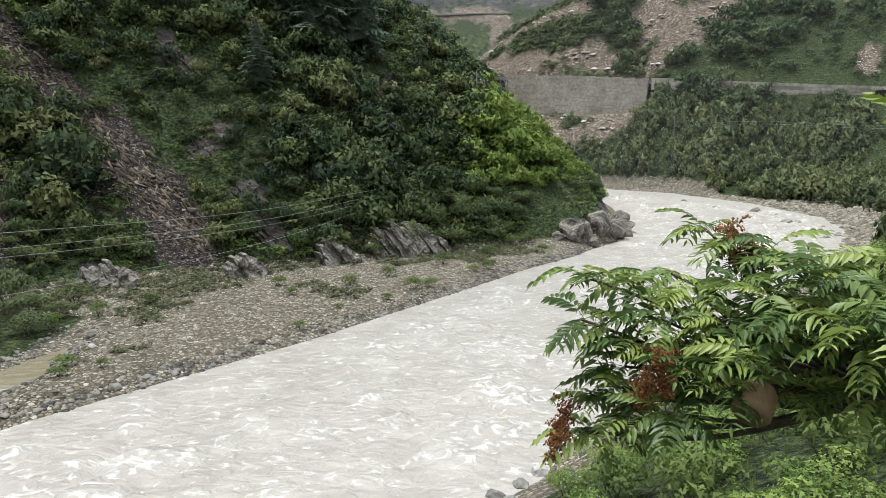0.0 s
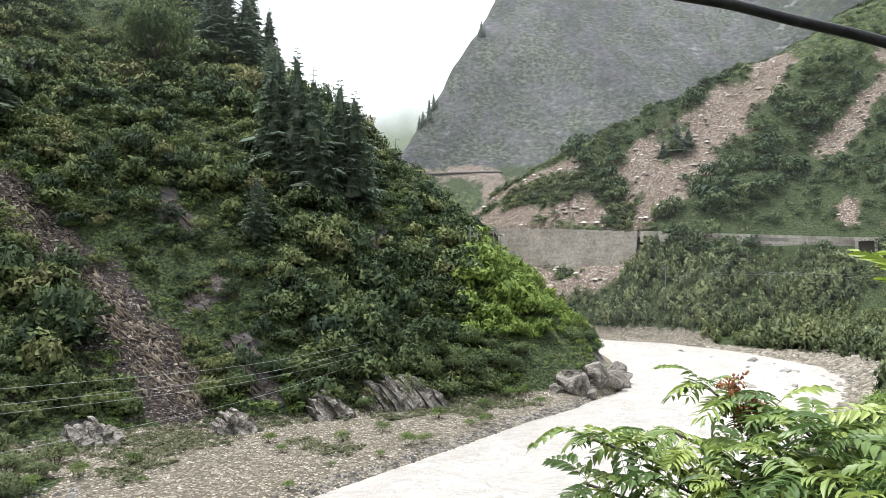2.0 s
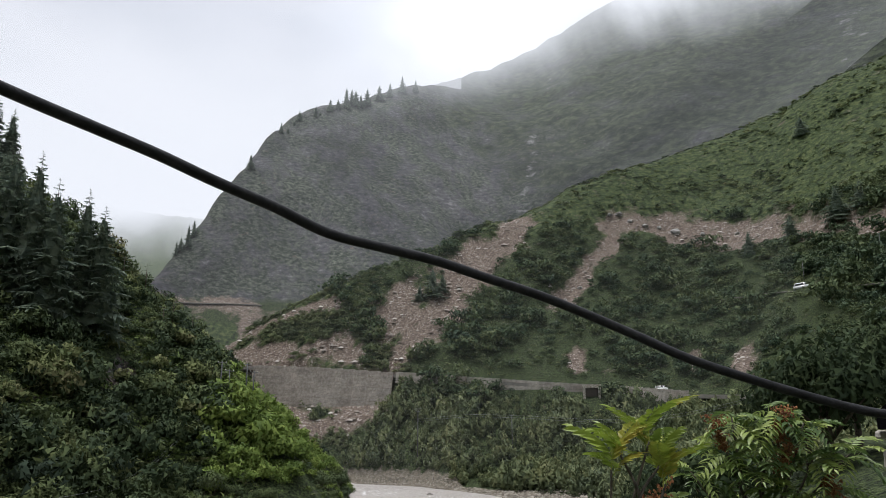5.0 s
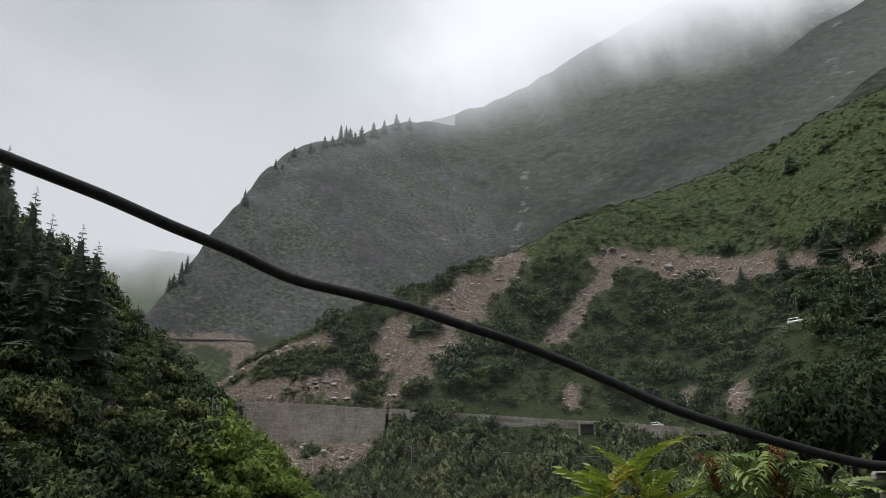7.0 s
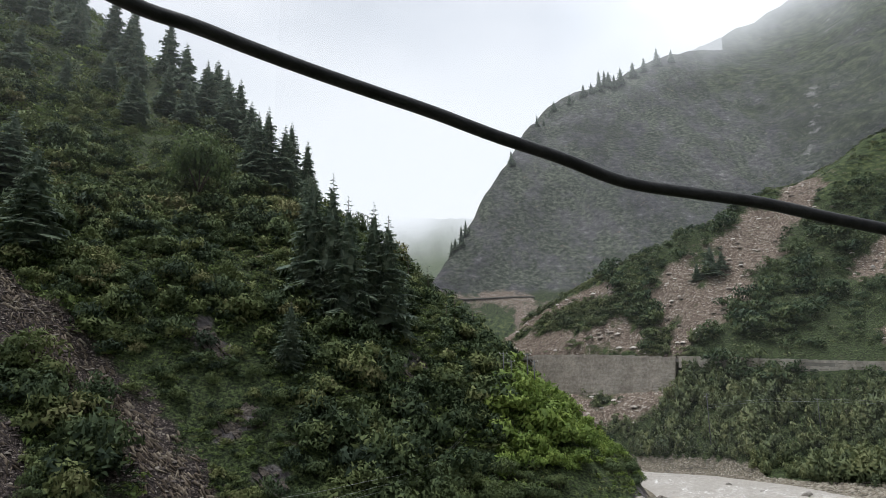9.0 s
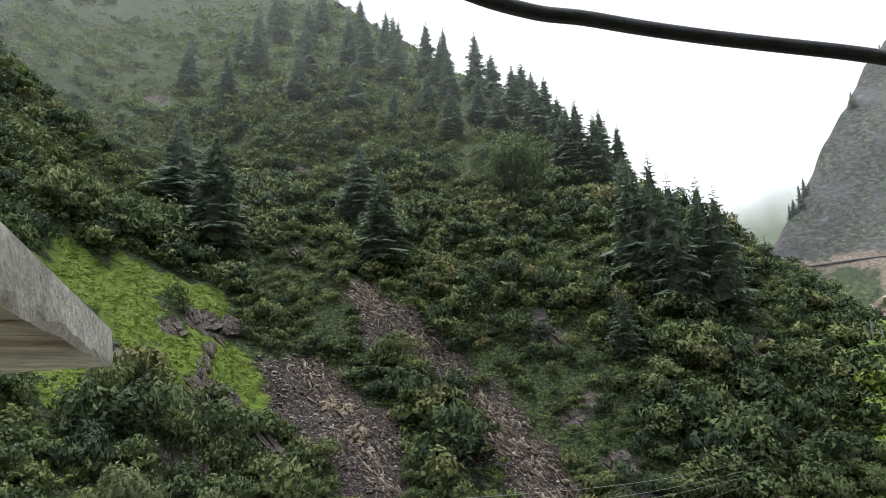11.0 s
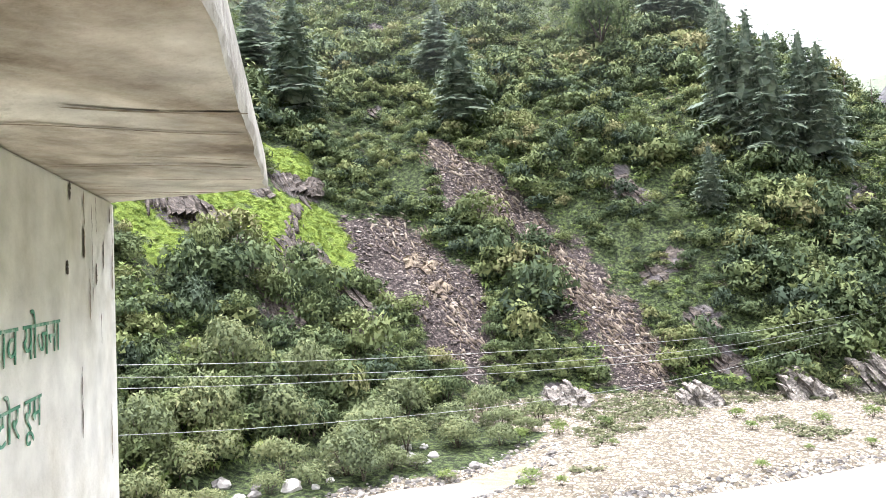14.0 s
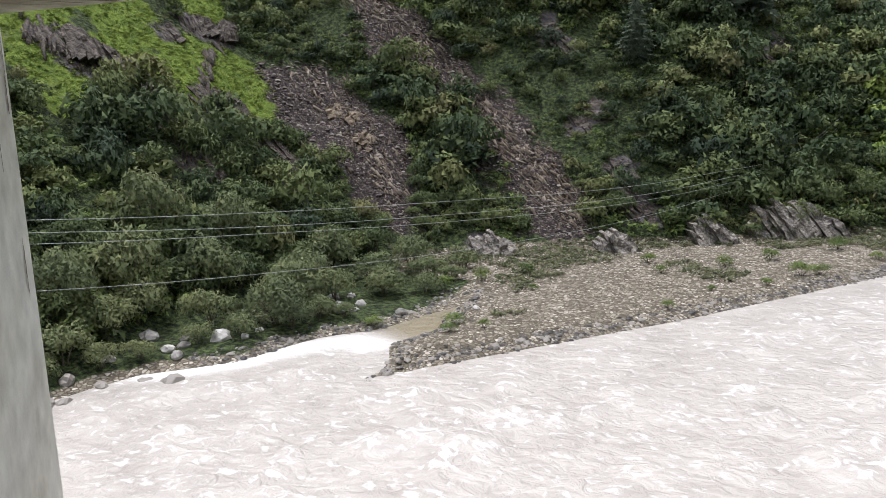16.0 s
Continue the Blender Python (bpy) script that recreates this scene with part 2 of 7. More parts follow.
SHRUB = material("shrub_leaves", [(0.039, 0.057, 0.037), (0.065, 0.092, 0.047), (0.106, 0.136, 0.058), (0.148, 0.172, 0.070), (0.168, 0.164, 0.080)], 0.11, 4, 0.85, 0, spread=(0.2, 0.9), translucent=0.22, island=0.12, tone=1.5, spec=0.12)
SHRUB_BRIGHT = material("bright_leaves", [(0.076, 0.112, 0.042), (0.128, 0.178, 0.054), (0.192, 0.236, 0.074)], 0.3, 3, 0.65, 0, spread=(0.25, 0.75), translucent=0.3, island=0.18, tone=0.8, spec=0.12)
NOSE_LEAF = material("yellow_green_leaves", [(0.085, 0.130, 0.036), (0.150, 0.215, 0.048), (0.225, 0.285, 0.07)], 0.2, 3, 0.65, 0, spread=(0.25, 0.75), translucent=0.3, island=0.18, tone=0.8, spec=0.12)
MEADOW = material("meadow_grass", [(0.095, 0.142, 0.022), (0.155, 0.215, 0.032), (0.24, 0.28, 0.05)], 0.5, 4, 0.7, 0, spread=(0.3, 0.7), translucent=0.3, island=0.35)
WEED = material("dry_weeds", [(0.090, 0.108, 0.055), (0.145, 0.160, 0.085), (0.22, 0.215, 0.125)], 0.5, 4, 0.8, 0, spread=(0.3, 0.7), translucent=0.25, island=0.35)
ALDER = material("alder_leaves", [(0.074, 0.096, 0.054), (0.128, 0.155, 0.076), (0.192, 0.208, 0.098)], 0.10, 4, 0.7, 0, spread=(0.25, 0.75), translucent=0.28, island=0.28, tone=0.8, spec=0.12)
NEAR_GREEN = material("broadleaf_leaves", [(0.060, 0.095, 0.040), (0.100, 0.145, 0.052), (0.150, 0.190, 0.068)], 0.3, 4, 0.6, 0, spread=(0.25, 0.75), translucent=0.24, island=0.2, spec=0.12)
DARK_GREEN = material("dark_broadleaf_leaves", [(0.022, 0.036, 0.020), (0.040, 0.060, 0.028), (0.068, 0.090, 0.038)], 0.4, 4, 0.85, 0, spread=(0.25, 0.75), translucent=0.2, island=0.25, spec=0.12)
WOODS = material("slope_wood_leaves", [(0.036, 0.060, 0.036), (0.066, 0.096, 0.046), (0.112, 0.138, 0.060)], 0.06, 4, 0.7, 0, spread=(0.25, 0.75), translucent=0.2, island=0.3, tone=0.9, spec=0.12)
FIR_LEAF = material("fir_needles", [(0.112, 0.148, 0.118), (0.175, 0.220, 0.165), (0.240, 0.285, 0.205)], 0.5, 4, 0.75, 0, spread=(0.3, 0.7), island=0.35, translucent=0.4, spec=0.12)
BARK = material("bark", [(0.045, 0.036, 0.028), (0.11, 0.09, 0.07)], 5, 6, 0.9, 0.6)
ROCK = material("schist_rock", [(0.056, 0.049, 0.044), (0.20, 0.180, 0.158), (0.44, 0.405, 0.355)], 0.9, 9, 0.8, 1.0, 3.0, (0.34, 0.66), fine=(5.0, 0.35, 1.2), stretch=((0.4, 0.9, 0.5), (0.5, 2.6, 0.6)))
RIB = material("dark_brown_schist", [(0.022, 0.018, 0.015), (0.074, 0.059, 0.048), (0.19, 0.160, 0.132)], 1.1, 9, 0.75, 1.0, 3.0, (0.34, 0.7), fine=(5.0, 0.45, 1.15), stretch=((0.4, 0.9, 0.5), (0.5, 3.0, 0.6)))
BOULDER = material("river_boulder", [(0.13, 0.122, 0.112), (0.26, 0.25, 0.232), (0.42, 0.41, 0.385)], 0.8, 8, 0.8, 0.35, 6.0, (0.3, 0.7), random_value=0.5, fine=(5.0, 0.75, 1.1))
STONE = material("shingle_stone", [(0.105, 0.093, 0.074), (0.195, 0.173, 0.136), (0.31, 0.284, 0.236)], 0.6, 4, 0.85, 0.2, 8.0, (0.25, 0.75), island=0.6)
CONCRETE = material("stained_concrete", [(0.17, 0.132, 0.092), (0.36, 0.31, 0.245), (0.53, 0.488, 0.415), (0.66, 0.632, 0.565)], 2.2, 11, 0.85, 0.35, 45, (0.33, 0.63), fine=(6.0, 0.62, 1.18), stretch=((0, 0, 0.79), (1.25, 0.8, 1.0)))
STRATA = material("broken_strata", [(0.032, 0.023, 0.016), (0.078, 0.059, 0.043), (0.138, 0.110, 0.082), (0.27, 0.235, 0.185)], 0.7, 6, 0.85, 0.4, 4.0, (0.15, 0.98), island=0.75)
SCAR = material("brown_cream_scar_rock", [(0.042, 0.031, 0.022), (0.125, 0.096, 0.068), (0.25, 0.200, 0.140), (0.52, 0.45, 0.33)], 0.9, 10, 0.85, 1.0, 3.0, (0.3, 0.76), fine=(4.0, 0.5, 1.15), stretch=((0.4, 0.9, 0.5), (0.6, 1.8, 0.7)))
PLASTER = material("whitewashed_plaster", [(0.50, 0.468, 0.405), (0.66, 0.638, 0.585), (0.75, 0.735, 0.70)], 2.6, 10, 0.8, 0.16, 80, (0.30, 0.58), fine=(9.0, 0.78, 1.06))
GREEN_PAINT = material("worn_green_paint", [(0.04, 0.17, 0.11), (0.10, 0.28, 0.19), (0.45, 0.50, 0.43)], 26, 9, 0.8, 0, spread=(0.36, 0.66))
CRACK = material("crack_shadow_dirt", [(0.05, 0.04, 0.03), (0.10, 0.08, 0.06)], 20, 4, 0.95, 0)
CABLE = material("black_cable_sheath", [(0.008, 0.008, 0.009), (0.018, 0.018, 0.019)], 30, 5, 0.55, 0.25, 160, fine=(60, 0.7, 1.2))
WIRE = material("aluminium_wire", [(0.20, 0.21, 0.20), (0.30, 0.31, 0.30)], 2, 2, 0.5, 0, metal=0.4)
POLE = material("galvanised_pole", [(0.07, 0.072, 0.072), (0.14, 0.145, 0.145)], 3, 4, 0.6, 0.1, metal=0.3)
WALLSTONE = material("retaining_wall_stone", [(0.36, 0.318, 0.275), (0.485, 0.436, 0.380), (0.575, 0.525, 0.468)], 0.12, 9, 0.9, 0.3, 2.5, random_value=0.10, fine=(1.0, 0.70, 1.15))
ROAD = material("dusty_road", [(0.22, 0.20, 0.18), (0.33, 0.31, 0.28)], 0.3, 6, 0.95, 0.3, 2.0)
WHITE_CAR = material("white_car_paint", [(0.78, 0.78, 0.78), (0.82, 0.82, 0.81)], 3, 2, 0.3, 0, spec=0.5)
DARK_GLASS = material("dark_glass", [(0.02, 0.022, 0.025), (0.03, 0.032, 0.035)], 3, 2, 0.1, 0, spec=0.5)
RUBBER = material("rubber", [(0.02, 0.02, 0.02), (0.03, 0.03, 0.03)], 3, 2, 0.9, 0)


def ground_material():
    m = bpy.data.materials.new("valley_ground")
    m.use_nodes = True
    n, l = m.node_tree.nodes, m.node_tree.links
    p = n["Principled BSDF"]
    p.inputs["Roughness"].default_value, p.inputs["Specular IOR Level"].default_value = 0.92, 0.2
    geo = n.new("ShaderNodeNewGeometry")

    def tex(scale, detail=6.0, stretch=None):
        t = n.new("ShaderNodeTexNoise")
        t.inputs["Scale"].default_value, t.inputs["Detail"].default_value, t.inputs["Roughness"].default_value = scale, detail, 0.65
        if stretch:
            mp = n.new("ShaderNodeMapping")
            mp.inputs["Rotation"].default_value, mp.inputs["Scale"].default_value = stretch
            l.new(geo.outputs["Position"], mp.inputs["Vector"])
            l.new(mp.outputs["Vector"], t.inputs["Vector"])
        else:
            l.new(geo.outputs["Position"], t.inputs["Vector"])
        return t.outputs["Fac"]

    def stones(scale, flat=1.0):
        """Random value of each stone, darkened in the gaps between stones."""
        mp = n.new("ShaderNodeMapping")
        mp.inputs["Scale"].default_value = (1.0, flat, 1.0)
        l.new(geo.outputs["Position"], mp.inputs["Vector"])
        v, e = n.new("ShaderNodeTexVoronoi"), n.new("ShaderNodeTexVoronoi")
        e.feature = "DISTANCE_TO_EDGE"
        for t in (v, e):
            t.inputs["Scale"].default_value = scale
            l.new(mp.outputs["Vector"], t.inputs["Vector"])
        sep = n.new("ShaderNodeSeparateColor")
        l.new(v.outputs["Color"], sep.inputs[0])
        gap = n.new("ShaderNodeMapRange")
        gap.inputs[1].default_value, gap.inputs[2].default_value = 0.0, 0.16
        l.new(e.outputs["Distance"], gap.inputs[0])
        mul = n.new("ShaderNodeMath")
        mul.operation = "MULTIPLY"
        l.new(sep.outputs[0], mul.inputs[0])
        l.new(gap.outputs[0], mul.inputs[1])
        return mul.outputs[0], gap.outputs[0]

    def ramp(fac, *stops):
        r = n.new("ShaderNodeValToRGB")
        while len(r.color_ramp.elements) < len(stops):
            r.color_ramp.elements.new(0.5)
        for e, (at, c) in zip(r.color_ramp.elements, stops):
            e.position, e.color = at, (*c, 1)
        l.new(fac, r.inputs["Fac"])
        return r.outputs["Color"]

    def blend(mask_name, a, b, rag=0.5, scale=0.8, soft=0.08):
        at = n.new("ShaderNodeAttribute")
        at.attribute_name = mask_name
        s = n.new("ShaderNodeMath")
        s.operation = "MULTIPLY_ADD"
        l.new(tex(scale, 7), s.inputs[0])
        s.inputs[1].default_value = rag * 2
        l.new(at.outputs["Fac"], s.inputs[2])
        mr = n.new("ShaderNodeMapRange")
        mr.inputs[1].default_value, mr.inputs[2].default_value = 0.5 - soft + rag, 0.5 + soft + rag
        l.new(s.outputs[0], mr.inputs[0])
        mx = n.new("ShaderNodeMix")
        mx.data_type = "RGBA"
        l.new(mr.outputs[0], mx.inputs[0])
        l.new(a, mx.inputs[6])
        l.new(b, mx.inputs[7])
        return mx.outputs[2]

    veg = ramp(tex(2.2, 10), (0.40, (0.012, 0.017, 0.008)), (0.5, (0.036, 0.052, 0.020)), (0.61, (0.085, 0.112, 0.040)))
    grass = ramp(tex(0.4, 10), (0.36, (0.018, 0.028, 0.012)), (0.5, (0.050, 0.074, 0.026)), (0.64, (0.108, 0.130, 0.048)))
    moss = ramp(tex(0.9, 8), (0.3, (0.060, 0.092, 0.018)), (0.5, (0.120, 0.175, 0.026)), (0.72, (0.19, 0.245, 0.045)))
    rock = ramp(tex(1.0, 9, ((0.5, 0.6, 0.5), (0.5, 2.2, 0.6))), (0.3, (0.030, 0.027, 0.029)), (0.5, (0.085, 0.076, 0.078)), (0.7, (0.20, 0.185, 0.175)))
    rubble = stones(2.8, 1.5)[0]
    pebbles, pebble_gap = stones(3.1)
    scree = ramp(rubble, (0.0, (0.016, 0.013, 0.013)), (0.35, (0.055, 0.043, 0.040)), (0.75, (0.115, 0.092, 0.082)), (0.97, (0.25, 0.22, 0.195)))
    clods = stones(1.7)[0]
    earth = ramp(clods, (0.0, (0.090, 0.066, 0.051)), (0.35, (0.195, 0.152, 0.120)), (0.75, (0.285, 0.234, 0.192)), (0.97, (0.50, 0.46, 0.415)))
    gravel = ramp(pebbles, (0.0, (0.100, 0.086, 0.063)), (0.3, (0.180, 0.157, 0.120)), (0.65, (0.285, 0.252, 0.198)), (0.97, (0.48, 0.445, 0.38)))
    bare = ramp(tex(0.26, 12, ((0.3, 0.0, 0.2), (0.8, 0.8, 1.1))), (0.34, (0.030, 0.031, 0.035)), (0.48, (0.064, 0.064, 0.069)), (0.60, (0.105, 0.103, 0.108)), (0.74, (0.24, 0.236, 0.235)))
    scrub = ramp(tex(0.34, 11), (0.38, (0.018, 0.023, 0.019)), (0.5, (0.050, 0.060, 0.046)), (0.62, (0.110, 0.118, 0.094)))
    pick = n.new("ShaderNodeMapRange")
    pick.inputs[1].default_value, pick.inputs[2].default_value = 0.40, 0.54
    l.new(tex(0.06, 14, ((0.0, 0.0, 0.0), (1.0, 0.5, 0.42))), pick.inputs[0])
    both = n.new("ShaderNodeMix")
    both.data_type = "RGBA"
    l.new(pick.outputs[0], both.inputs[0])
    l.new(bare, both.inputs[6])
    l.new(scrub, both.inputs[7])
    broad = ramp(tex(0.016, 9, ((0.0, 0.0, 0.5), (1.0, 0.35, 0.8))), (0.36, (0.62, 0.62, 0.64)), (0.5, (0.98, 0.98, 0.98)), (0.64, (1.32, 1.30, 1.26)))
    worn = n.new("ShaderNodeMix")
    worn.data_type, worn.blend_type = "RGBA", "MULTIPLY"
    worn.inputs[0].default_value = 1.0
    l.new(both.outputs[2], worn.inputs[6])
    l.new(broad, worn.inputs[7])
    alpine = ramp(tex(0.11, 11), (0.36, (0.014, 0.020, 0.014)), (0.5, (0.034, 0.044, 0.026)), (0.64, (0.075, 0.088, 0.050)))
    cliff = blend("alpine", worn.outputs[2], alpine, 0.9, 0.022, 0.2)
    pale = ramp(tex(0.2, 10), (0.35, (0.10, 0.10, 0.098)), (0.65, (0.23, 0.225, 0.22)))
    color = blend("grassy", veg, grass, 0.25, 0.05)
    color = blend("cliff", color, cliff, 0.30, 0.03)
    color = blend("streak", color, pale, 0.9, 0.06)
    color = blend("mossy", color, moss, 0.8, 0.25)
    color = blend("rocky", color, rock, 1.1, 0.4, 0.15)
    color = blend("scree", color, scree, 1.1, 0.4, 0.15)
    color = blend("earth", color, earth, 1.2, 0.14, 0.22)
    color = blend("gravel", color, gravel, 0.30, 0.9)
    l.new(color, p.inputs["Base Color"])
    b1 = n.new("ShaderNodeBump")
    b1.inputs["Strength"].default_value, b1.inputs["Distance"].default_value = 0.9, 0.35
    l.new(tex(1.6, 9), b1.inputs["Height"])
    b2 = n.new("ShaderNodeBump")
    b2.inputs["Strength"].default_value, b2.inputs["Distance"].default_value = 0.8, 0.12
    l.new(pebble_gap, b2.inputs["Height"])
    l.new(b1.outputs["Normal"], b2.inputs["Normal"])
    l.new(b2.outputs["Normal"], p.inputs["Normal"])
    return m


def water_material():
    m = bpy.data.materials.new("silty_river_water")
    m.use_nodes = True
    n, l = m.node_tree.nodes, m.node_tree.links
    p = n["Principled BSDF"]
    geo = n.new("ShaderNodeNewGeometry")
    mp = n.new("ShaderNodeMapping")
    mp.inputs["Rotation"].default_value = (0, 0, radians(-58))
    mp.inputs["Scale"].default_value = (0.72, 1.0, 1.0)
    l.new(geo.outputs["Position"], mp.inputs["Vector"])

    def tex(scale, detail, distortion=0.0):
        t = n.new("ShaderNodeTexNoise")
        t.inputs["Scale"].default_value, t.inputs["Detail"].default_value, t.inputs["Distortion"].default_value = scale, detail, distortion
        l.new(mp.outputs["Vector"], t.inputs["Vector"])
        return t.outputs["Fac"]

    r = n.new("ShaderNodeValToRGB")
    r.color_ramp.elements[0].position, r.color_ramp.elements[0].color = 0.3, (0.325, 0.298, 0.272, 1)
    r.color_ramp.elements[1].position, r.color_ramp.elements[1].color = 0.7, (0.425, 0.396, 0.364, 1)
    l.new(tex(0.5, 12, 0.4), r.inputs["Fac"])
    foam = n.new("ShaderNodeValToRGB")
    foam.color_ramp.elements[0].position, foam.color_ramp.elements[0].color = 0.59, (0, 0, 0, 1)
    foam.color_ramp.elements[1].position, foam.color_ramp.elements[1].color = 0.70, (1, 1, 1, 1)
    mx = n.new("ShaderNodeMix")
    mx.data_type = "RGBA"
    l.new(foam.outputs["Color"], mx.inputs[0])
    l.new(r.outputs["Color"], mx.inputs[6])
    mx.inputs[7].default_value = (0.62, 0.605, 0.585, 1)
    crest = n.new("ShaderNodeAttribute")
    crest.attribute_name = "crest"
    raise_foam = n.new("ShaderNodeMath")
    raise_foam.operation = "MULTIPLY_ADD"
    l.new(crest.outputs["Fac"], raise_foam.inputs[0])
    raise_foam.inputs[1].default_value = 0.10
    l.new(tex(1.7, 11, 0.9), raise_foam.inputs[2])
    l.new(raise_foam.outputs[0], foam.inputs["Fac"])
    color = mx.outputs[2]
    for name, tint in (("silt", (0.66, 0.65, 0.63, 1)), ("brown", (0.21, 0.18, 0.12, 1))):
        at = n.new("ShaderNodeAttribute")
        at.attribute_name = name
        over = n.new("ShaderNodeMix")
        over.data_type = "RGBA"
        l.new(at.outputs["Fac"], over.inputs[0])
        l.new(color, over.inputs[6])
        over.inputs[7].default_value = tint
        color = over.outputs[2]
    l.new(color, p.inputs["Base Color"])
    p.inputs["Roughness"].default_value = 0.32
    p.inputs["Specular IOR Level"].default_value = 0.4
    b = n.new("ShaderNodeBump")
    b.inputs["Strength"].default_value, b.inputs["Distance"].default_value = 0.95, 0.42
    l.new(tex(1.5, 9, 0.5), b.inputs["Height"])
    l.new(b.outputs["Normal"], p.inputs["Normal"])
    return m


GROUND, WATER = ground_material(), water_material()

# ---- building helpers ----
def mesh_from(name, verts, faces, mat, smooth=False):
    me = bpy.data.meshes.new(name)
    verts = np.asarray(verts, np.float32).reshape(-1, 3)
    if isinstance(faces, np.ndarray):
        k = faces.shape[1]
        me.vertices.add(len(verts))
        me.vertices.foreach_set("co", verts.ravel())
        me.loops.add(faces.size)
        me.loops.foreach_set("vertex_index", faces.ravel().astype(np.int32))
        me.polygons.add(len(faces))
        me.polygons.foreach_set("loop_start", np.arange(0, faces.size, k, dtype=np.int32))
        me.update(calc_edges=True)
    else:
        me.from_pydata(verts.tolist(), [], faces)
        me.update()
    if smooth:
        me.polygons.foreach_set("use_smooth", np.ones(len(me.polygons), bool))
    me.materials.append(mat)
    return me


def part_mesh(name, me, parent, label=""):
    ob = new(name, me)
    ob.parent = parent
    return tagged(ob, label)


def part(name, bm, mat, parent, label="", smooth=False):
    me = bpy.data.meshes.new(name)
    bm.to_mesh(me)
    bm.free()
    if smooth:
        for f in me.polygons:
            f.use_smooth = True
    me.materials.append(mat)
    return part_mesh(name, me, parent, label)


def thing(name, at, label, category, group="", kind=""):
    ob = new(name)
    ob.empty_display_size = 0.2
    ob.matrix_world = at if isinstance(at, Matrix) else Matrix.Translation(at)
    return tagged(ob, label, category, group, kind)


def tube_data(points, radii, sides=6):
    """Vertices and quads of a tapered tube along points."""
    pts = [Vector(p) for p in points]
    verts, faces = [], []
    for i, p in enumerate(pts):
        d = (pts[min(i + 1, len(pts) - 1)] - pts[max(i - 1, 0)]).normalized()
        side = d.cross(Vector((0, 0, 1)))
        side = side.normalized() if side.length > 1e-3 else Vector((1, 0, 0))
        up = side.cross(d)
        for k in range(sides):
            a = 2 * math.pi * k / sides
            verts.append(p + (side * math.cos(a) + up * math.sin(a)) * radii[i])
    for i in range(len(pts) - 1):
        for k in range(sides):
            a, b = i * sides + k, i * sides + (k + 1) % sides
            faces.append((a, b, b + sides, a + sides))
    faces.append(tuple(range(sides - 1, -1, -1)))
    faces.append(tuple(range((len(pts) - 1) * sides, len(pts) * sides)))
    return [tuple(v) for v in verts], faces


def tube(name, points, radii, mat, sides=6, smooth=True):
    v, f = tube_data(points, radii, sides)
    return mesh_from(name, v, f, mat, smooth)


def z_at(x, y):
    return float(land(np.array([x]), np.array([y]))[0])


# ---- the ground, one sheet to the horizon ----
def spaced(stops):
    """Grid lines: (from, to, step) runs, then widening runs outward."""
    out = []
    for a, b, s in stops:
        out.extend(np.arange(a, b, s).tolist())
    lo, hi, s = out[0], stops[-1][1], 8.0
    left, right = [], [hi]
    x = lo
    while x > -2600:
        s *= 1.13
        x -= s
        left.append(x)
    s = 8.0
    x = hi
    while x < 2900:
        s *= 1.10
        x += s
        right.append(x)
    return np.array(left[::-1] + out + right)


gx = spaced([(-240, -110, 4.0), (-110, 60, 1.45), (60, 330, 3.0)])
gy = spaced([(-60, 18, 3.0), (18, 135, 1.45), (135, 340, 2.6), (340, 700, 6.0)])
GX, GY = np.meshgrid(gx, gy)
GZ = land(GX.ravel(), GY.ravel())


def strip_mask(x, y, pts, width, soft):
    size = float(np.mean(width))
    ragged = line_distance(x, y, pts) + width * (1.3 * fbm(x, y, size * 3.2, 3, 81) + 0.7 * fbm(x, y, size * 0.9, 3, 83))
    return 1 - step(width - soft, width + soft, ragged)


SCREE_RUN = [(-69, 100.5), (-66.5, 98.8), (-60.5, 97.9), (-56.2, 97.1), (-51.1, 96.2), (-46.4, 93.8), (-41.9, 91.3), (-38.0, 89.6), (-34.2, 88.0), (-30.7, 86.3), (-27.0, 83.7)]
SCAR_RUN = [(-66.5, 84.5), (-64.1, 83.6), (-60.6, 82.6), (-55.6, 80.4), (-51.9, 78.5), (-49.4, 77.0), (-46.9, 74.2)]
MOSS_PATCHES = [(-77, 51, 6.5), (-72.2, 47.3, 4.7), (-69.8, 47.2, 3.9), (-73.1, 69.1, 4.7), (-72, 64.3, 3.4), (-72.2, 74, 4.7), (-73.8, 70.9, 4.7), (-68.4, 73.8, 3.9), (-69.4, 71.9, 3.4), (-66.1, 72, 3.1),
                (-80.6, 64, 5.9), (-79.5, 67.4, 3.9), (-82.6, 79.5, 5.2), (-85, 77, 4.5), (-87, 72, 5.2), (-88, 63, 5.2), (-75, 60, 3.5), (-70, 66, 3.0), (-83, 56, 5.0), (-84, 69, 4.5)]
